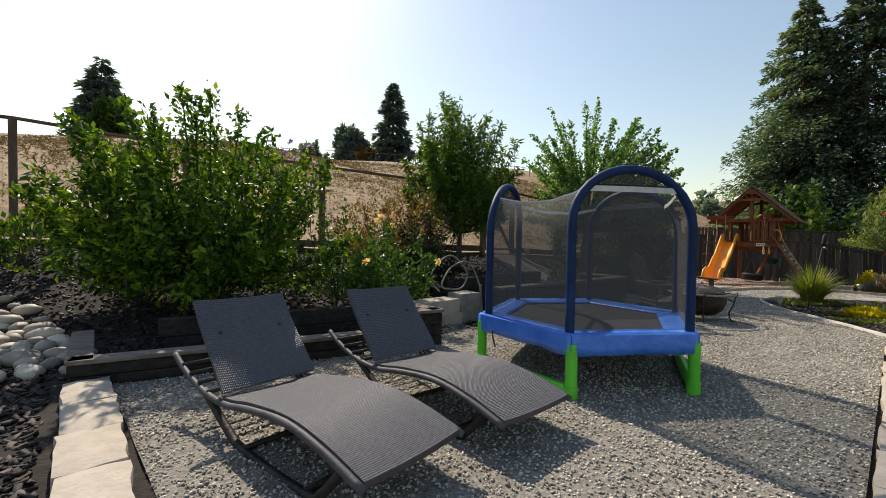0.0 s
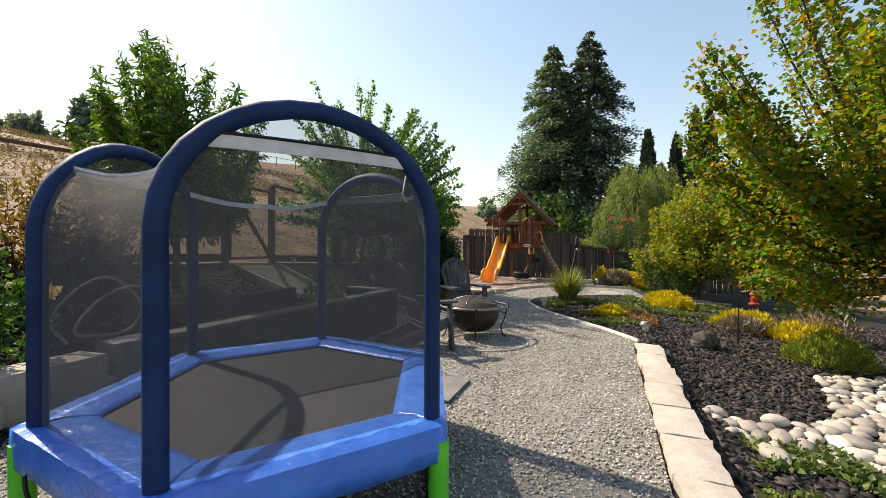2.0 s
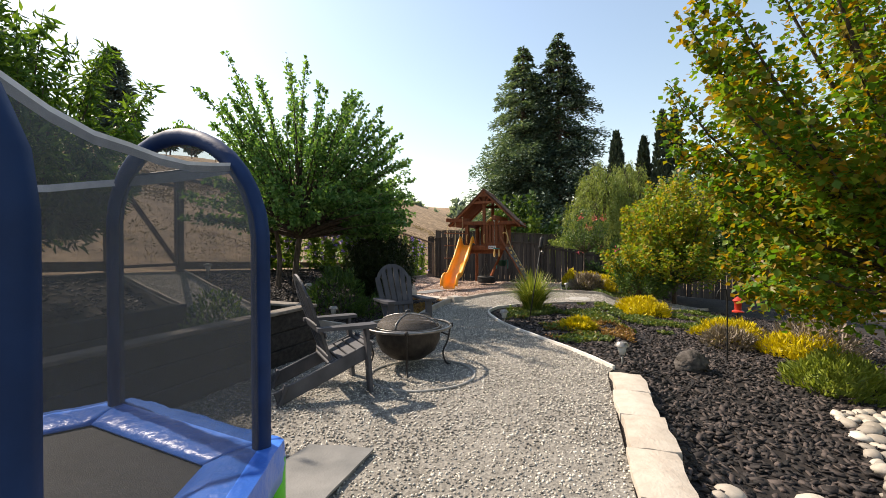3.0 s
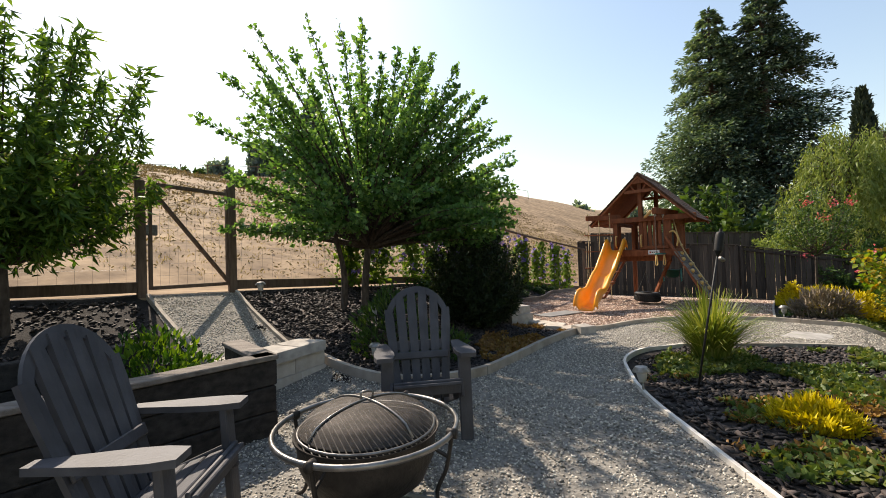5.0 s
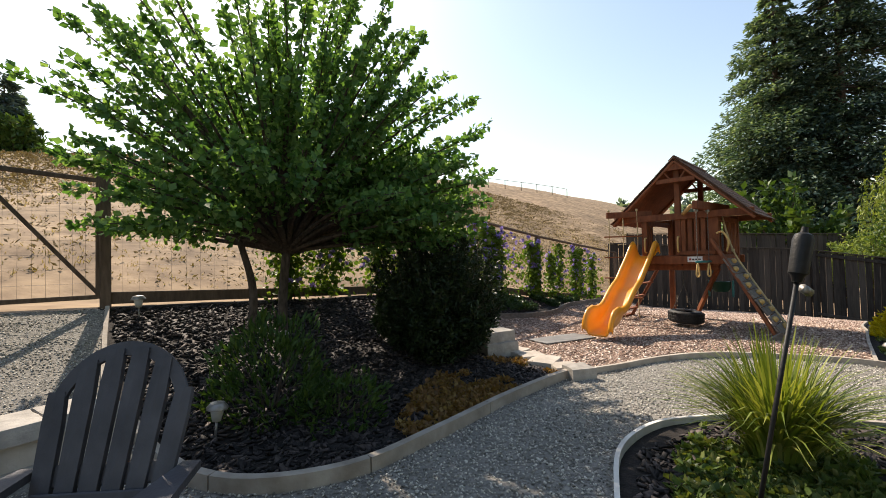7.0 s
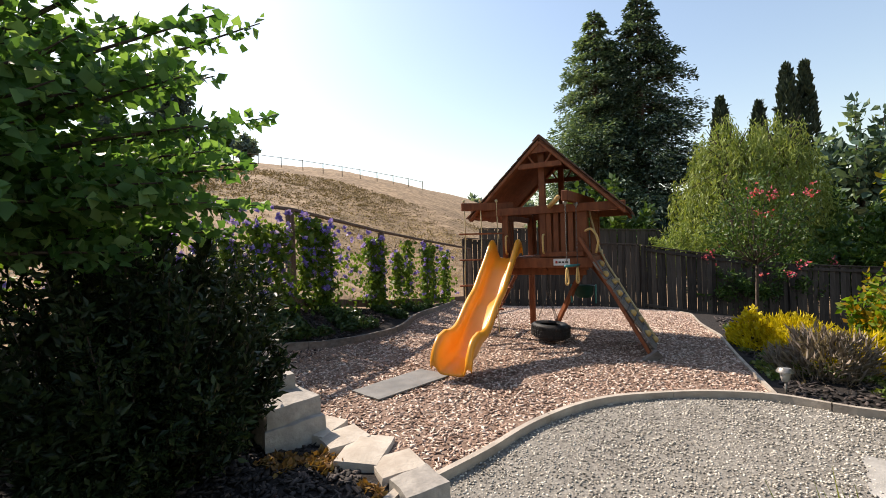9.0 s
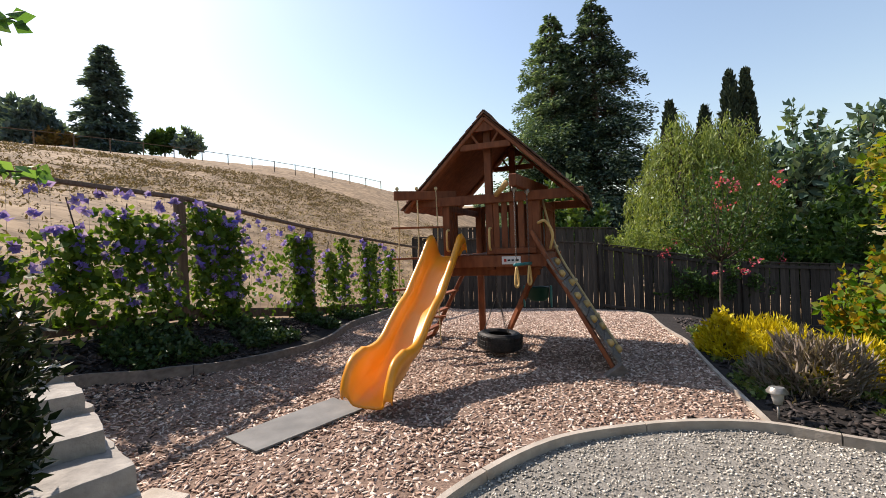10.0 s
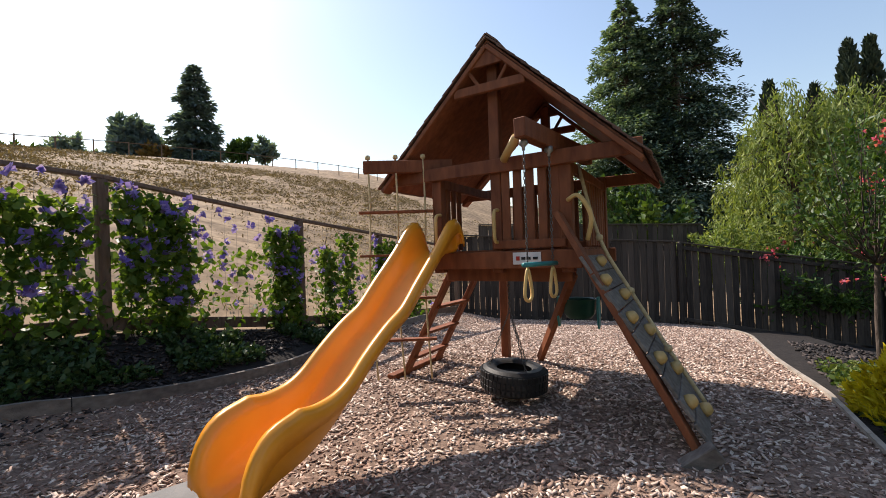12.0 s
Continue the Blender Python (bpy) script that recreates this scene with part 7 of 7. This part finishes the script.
for p in (ta, tb):
    low = Vector((p.x, p.y, 1.24))
    chain(trap, p, low)
    g = Geo()
    g.lathe([(0.0, 0.06), (0.03, 0.055), (0.034, 0.02), (0.012, 0.0), (0.012, -0.02), (0.0, -0.02)], 10)
    part("hanger", g, M_LAMP, trap, at=Matrix.Translation(p - Vector((0, 0, 0.05))), smooth=True)
    g = Geo()
    tri = smooth_line([tuple(low + Vector((0, 0, -0.04))), tuple(low + (tb - ta).normalized() * 0.045 + Vector((0, 0, -0.22))), tuple(low + Vector((0, 0, -0.27))), tuple(low - (tb - ta).normalized() * 0.045 + Vector((0, 0, -0.22)))], 5, True)
    g.tube(tri, 0.013, 7, closed=True)
    part("ring", g, M_HOLD, trap, "yellow moulded hand ring", smooth=True)
g = Geo()
dd = (tb - ta).normalized() * 0.05
g.tube([Vector((ta.x, ta.y, 1.23)) - dd, Vector((tb.x, tb.y, 1.23)) + dd], 0.018, 8)
part("bar", g, M_TEAL, trap, smooth=True)

baby = thing("toddler_swing", "green and teal bucket swing on chains", "swing")
bc = T(0.42, 1.05, 0.72)
g = Geo()
g.lathe([(0.02, -0.1), (0.12, -0.1), (0.155, -0.05), (0.165, 0.08), (0.175, 0.1), (0.15, 0.09), (0.14, -0.03), (0.1, -0.075), (0.02, -0.075)], 18, Matrix.Translation(bc))
part("bucket", g, M_TEALGREEN, baby, "dark green plastic bucket seat", smooth=40)
for s in (-1, 1):
    g = Geo()
    c = bc + TU * 0.2 * s
    g.slab([[c + TV * w * t + Vector((0, 0, z)) for t in (-1, 0, 1)] for w, z in ((0.02, -0.2), (0.05, -0.12), (0.055, 0.02), (0.035, 0.12))], 0.02, TU)
    part("side_guard", g, M_TEAL, baby, smooth=40)
    chain(baby, bc + TU * 0.15 * s + Vector((0, 0, 0.1)), T(0.42 + 0.1 * s, 1.05, 1.24))

rl = thing("rope_ladder", "rope ladder with wooden rungs hanging from a beam", "ladder")
la, lb = T(-0.72, -0.08, 2.12), T(-1.16, -0.36, 2.12)
for t in (0.0, 0.5, 1.0):
    p = la.lerp(lb, t)
    g = Geo()
    g.tube(smooth_line([(p.x, p.y, 2.25), (p.x + 0.01, p.y, 1.7), (p.x - 0.01, p.y + 0.02, 1.0), (p.x + 0.05, p.y + 0.12, 0.12)], 4), 0.009, 6)
    part("rope", g, M_ROPE, rl, smooth=True)
    g = Geo()
    g.lathe([(0.0, -0.025), (0.022, -0.015), (0.026, 0.0), (0.02, 0.02), (0.0, 0.028)], 8)
    part("knot", g, M_ROPE, rl, at=Matrix.Translation((p.x, p.y, 2.26)), smooth=True)
for z, s in ((1.74, 0), (1.33, 0.0), (0.92, 0.02), (0.52, 0.06)):
    g = Geo()
    o = Vector((0.05 * s, s, 0))
    g.beam(la.lerp(lb, -0.18) * 1 + o - Vector((0, 0, la.z - z)), la.lerp(lb, 1.18) + o - Vector((0, 0, la.z - z)), 0.075, 0.024)
    part("rung", g, M_PLAY, rl)

# ---- far houses and fence on the ridge ----
def ridge_house(x, y, yaw, s, label):
    root = thing("ridge_house", label, "house", at=pose(x, y, hz(x, y) - 0.3, 0, 0, yaw))
    g = Geo()
    g.box((0, 0, 1.6 * s), (11 * s, 7 * s, 3.2 * s), None, 0.02)
    part("wall", g, M_STUCCO, root)
    g = Geo()
    e, r, rr = 3.9 * s, 5.1 * s, 6.0 * s
    g.slab([[(-rr, -e, 3.1 * s), (rr, -e, 3.1 * s)], [(-rr, 0, r), (rr, 0, r)], [(-rr, e, 3.1 * s), (rr, e, 3.1 * s)]], 0.2)
    part("roof", g, M_ROOFTILE, root)
    for wx in (-3.6, 0, 3.6):
        for sy in (-1, 1):
            g = Geo()
            g.box((wx * s, sy * 3.5 * s, 1.7 * s), (1.7 * s, 0.12, 1.3 * s), None, 0.01)
            w = part("window", g, M_GLASSDARK, root)
            g = Geo()
            g.box((wx * s, sy * 3.56 * s, 1.0 * s), (1.9 * s, 0.14, 0.1), None, 0.01)
            part("sill", g, M_STUCCO, w)


ridge_house(-45, 90, 30, 1.0, "pale stucco house with grey roof on the ridge")
ridge_house(-55, 86, 30, 1.0, "pale stucco house with grey roof among trees")
rf = thing("fence_ridge", "thin dark wire fence along the ridge", "fence", kind="structure")
prev = None
for i in range(26):
    x, y = -40 + i * 2.6, 49 + i * 0.95
    z = hz(x, y)
    g = Geo()
    g.box((0, 0, 0.6), (0.1, 0.1, 1.6), None, 0.01)
    part("post", g, M_POST, rf, at=pose(x, y, z))
    if prev:
        g = Geo()
        g.beam(prev + Vector((0, 0, 1.3)), Vector((x, y, z + 1.3)), 0.05, 0.06)
        part("rail", g, M_POST, rf)
    prev = Vector((x, y, z))

# ---- loose gravel, wood chips and bark ----
NEAR = [(-2.6, -1.0), (3.2, 2.6), (6.2, 5.4), (7.6, 9.6), (10.9, 10.7), (8.0, 11.6), (3.0, 9.4), (0.6, 5.6), (-2.6, 3.1)]
gp = scatter(GRAVEL, 85000)
bits("gravel", gp, (0.020, 0.016, 0.012), "stone", 0.35, 0.018, M_GRAVEL, "loose pale grey and tan pea gravel", "gravel")
bits("gravel", scatter(WALKUP, 4500), (0.020, 0.016, 0.012), "stone", 0.35, 0.022, M_GRAVEL, "loose pale gravel on the gate walk", "gravel")
bits("wood_chips", scatter(CHIPS, 68000), (0.034, 0.013, 0.006), "chip", 0.28, 0.024, M_CHIP, "loose reddish-tan wood chips", "wood chips")
BARK = [(3.0, 2.42), (5.97, 5.26), (6.02, 5.6), (6.27, 6.8), (6.45, 7.9), (6.7, 8.6), (7.0, 9.2), (8.0, 9.7), (12.8, 8.5), (13.5, 4.5), (8.5, 2.0)]
BARK_MID = [(3.3, 9.4), (4.4, 8.8), (5.05, 8.95), (7.0, 11.0), (6.2, 12.8), (6.0, 13.8), (8.6, 17.2), (8.0, 17.2), (1.8, 11.0)]
BARK_L = [(-9, 2.0), (-3.0, 3.2), (-2.55, 2.75), (-1.15, 1.25), (-0.8, 0.4), (-2.0, -1.5), (-6, 0.5)]
BARK_L2 = [(-8, 2.4), (-2.7, 3.2), (0.9, 5.6), (2.4, 8.5), (0.9, 10.1), (-7, 6.4)]
BARK_P = [(10.8, 11.1), (12.6, 13.1), (16.2, 16.2), (19.5, 13.0), (13.2, 9.9), (11.1, 10.5)]
for poly, n, lab in ((BARK_P, 8000, "dark bark mulch chunks along the play edging"), (BARK, 26000, "dark brown bark mulch chunks in a planted bed"), (BARK_MID, 15000, "dark bark mulch chunks below an apricot tree"), (BARK_L, 9000, "dark bark mulch chunks beside stone pavers"), (BARK_L2, 9000, "dark bark mulch chunks below a fence")):
    bits("bark_mulch", scatter(poly, n), (0.05, 0.022, 0.012), "chip", 0.35, 0.012, M_BARK, lab, "bark mulch")
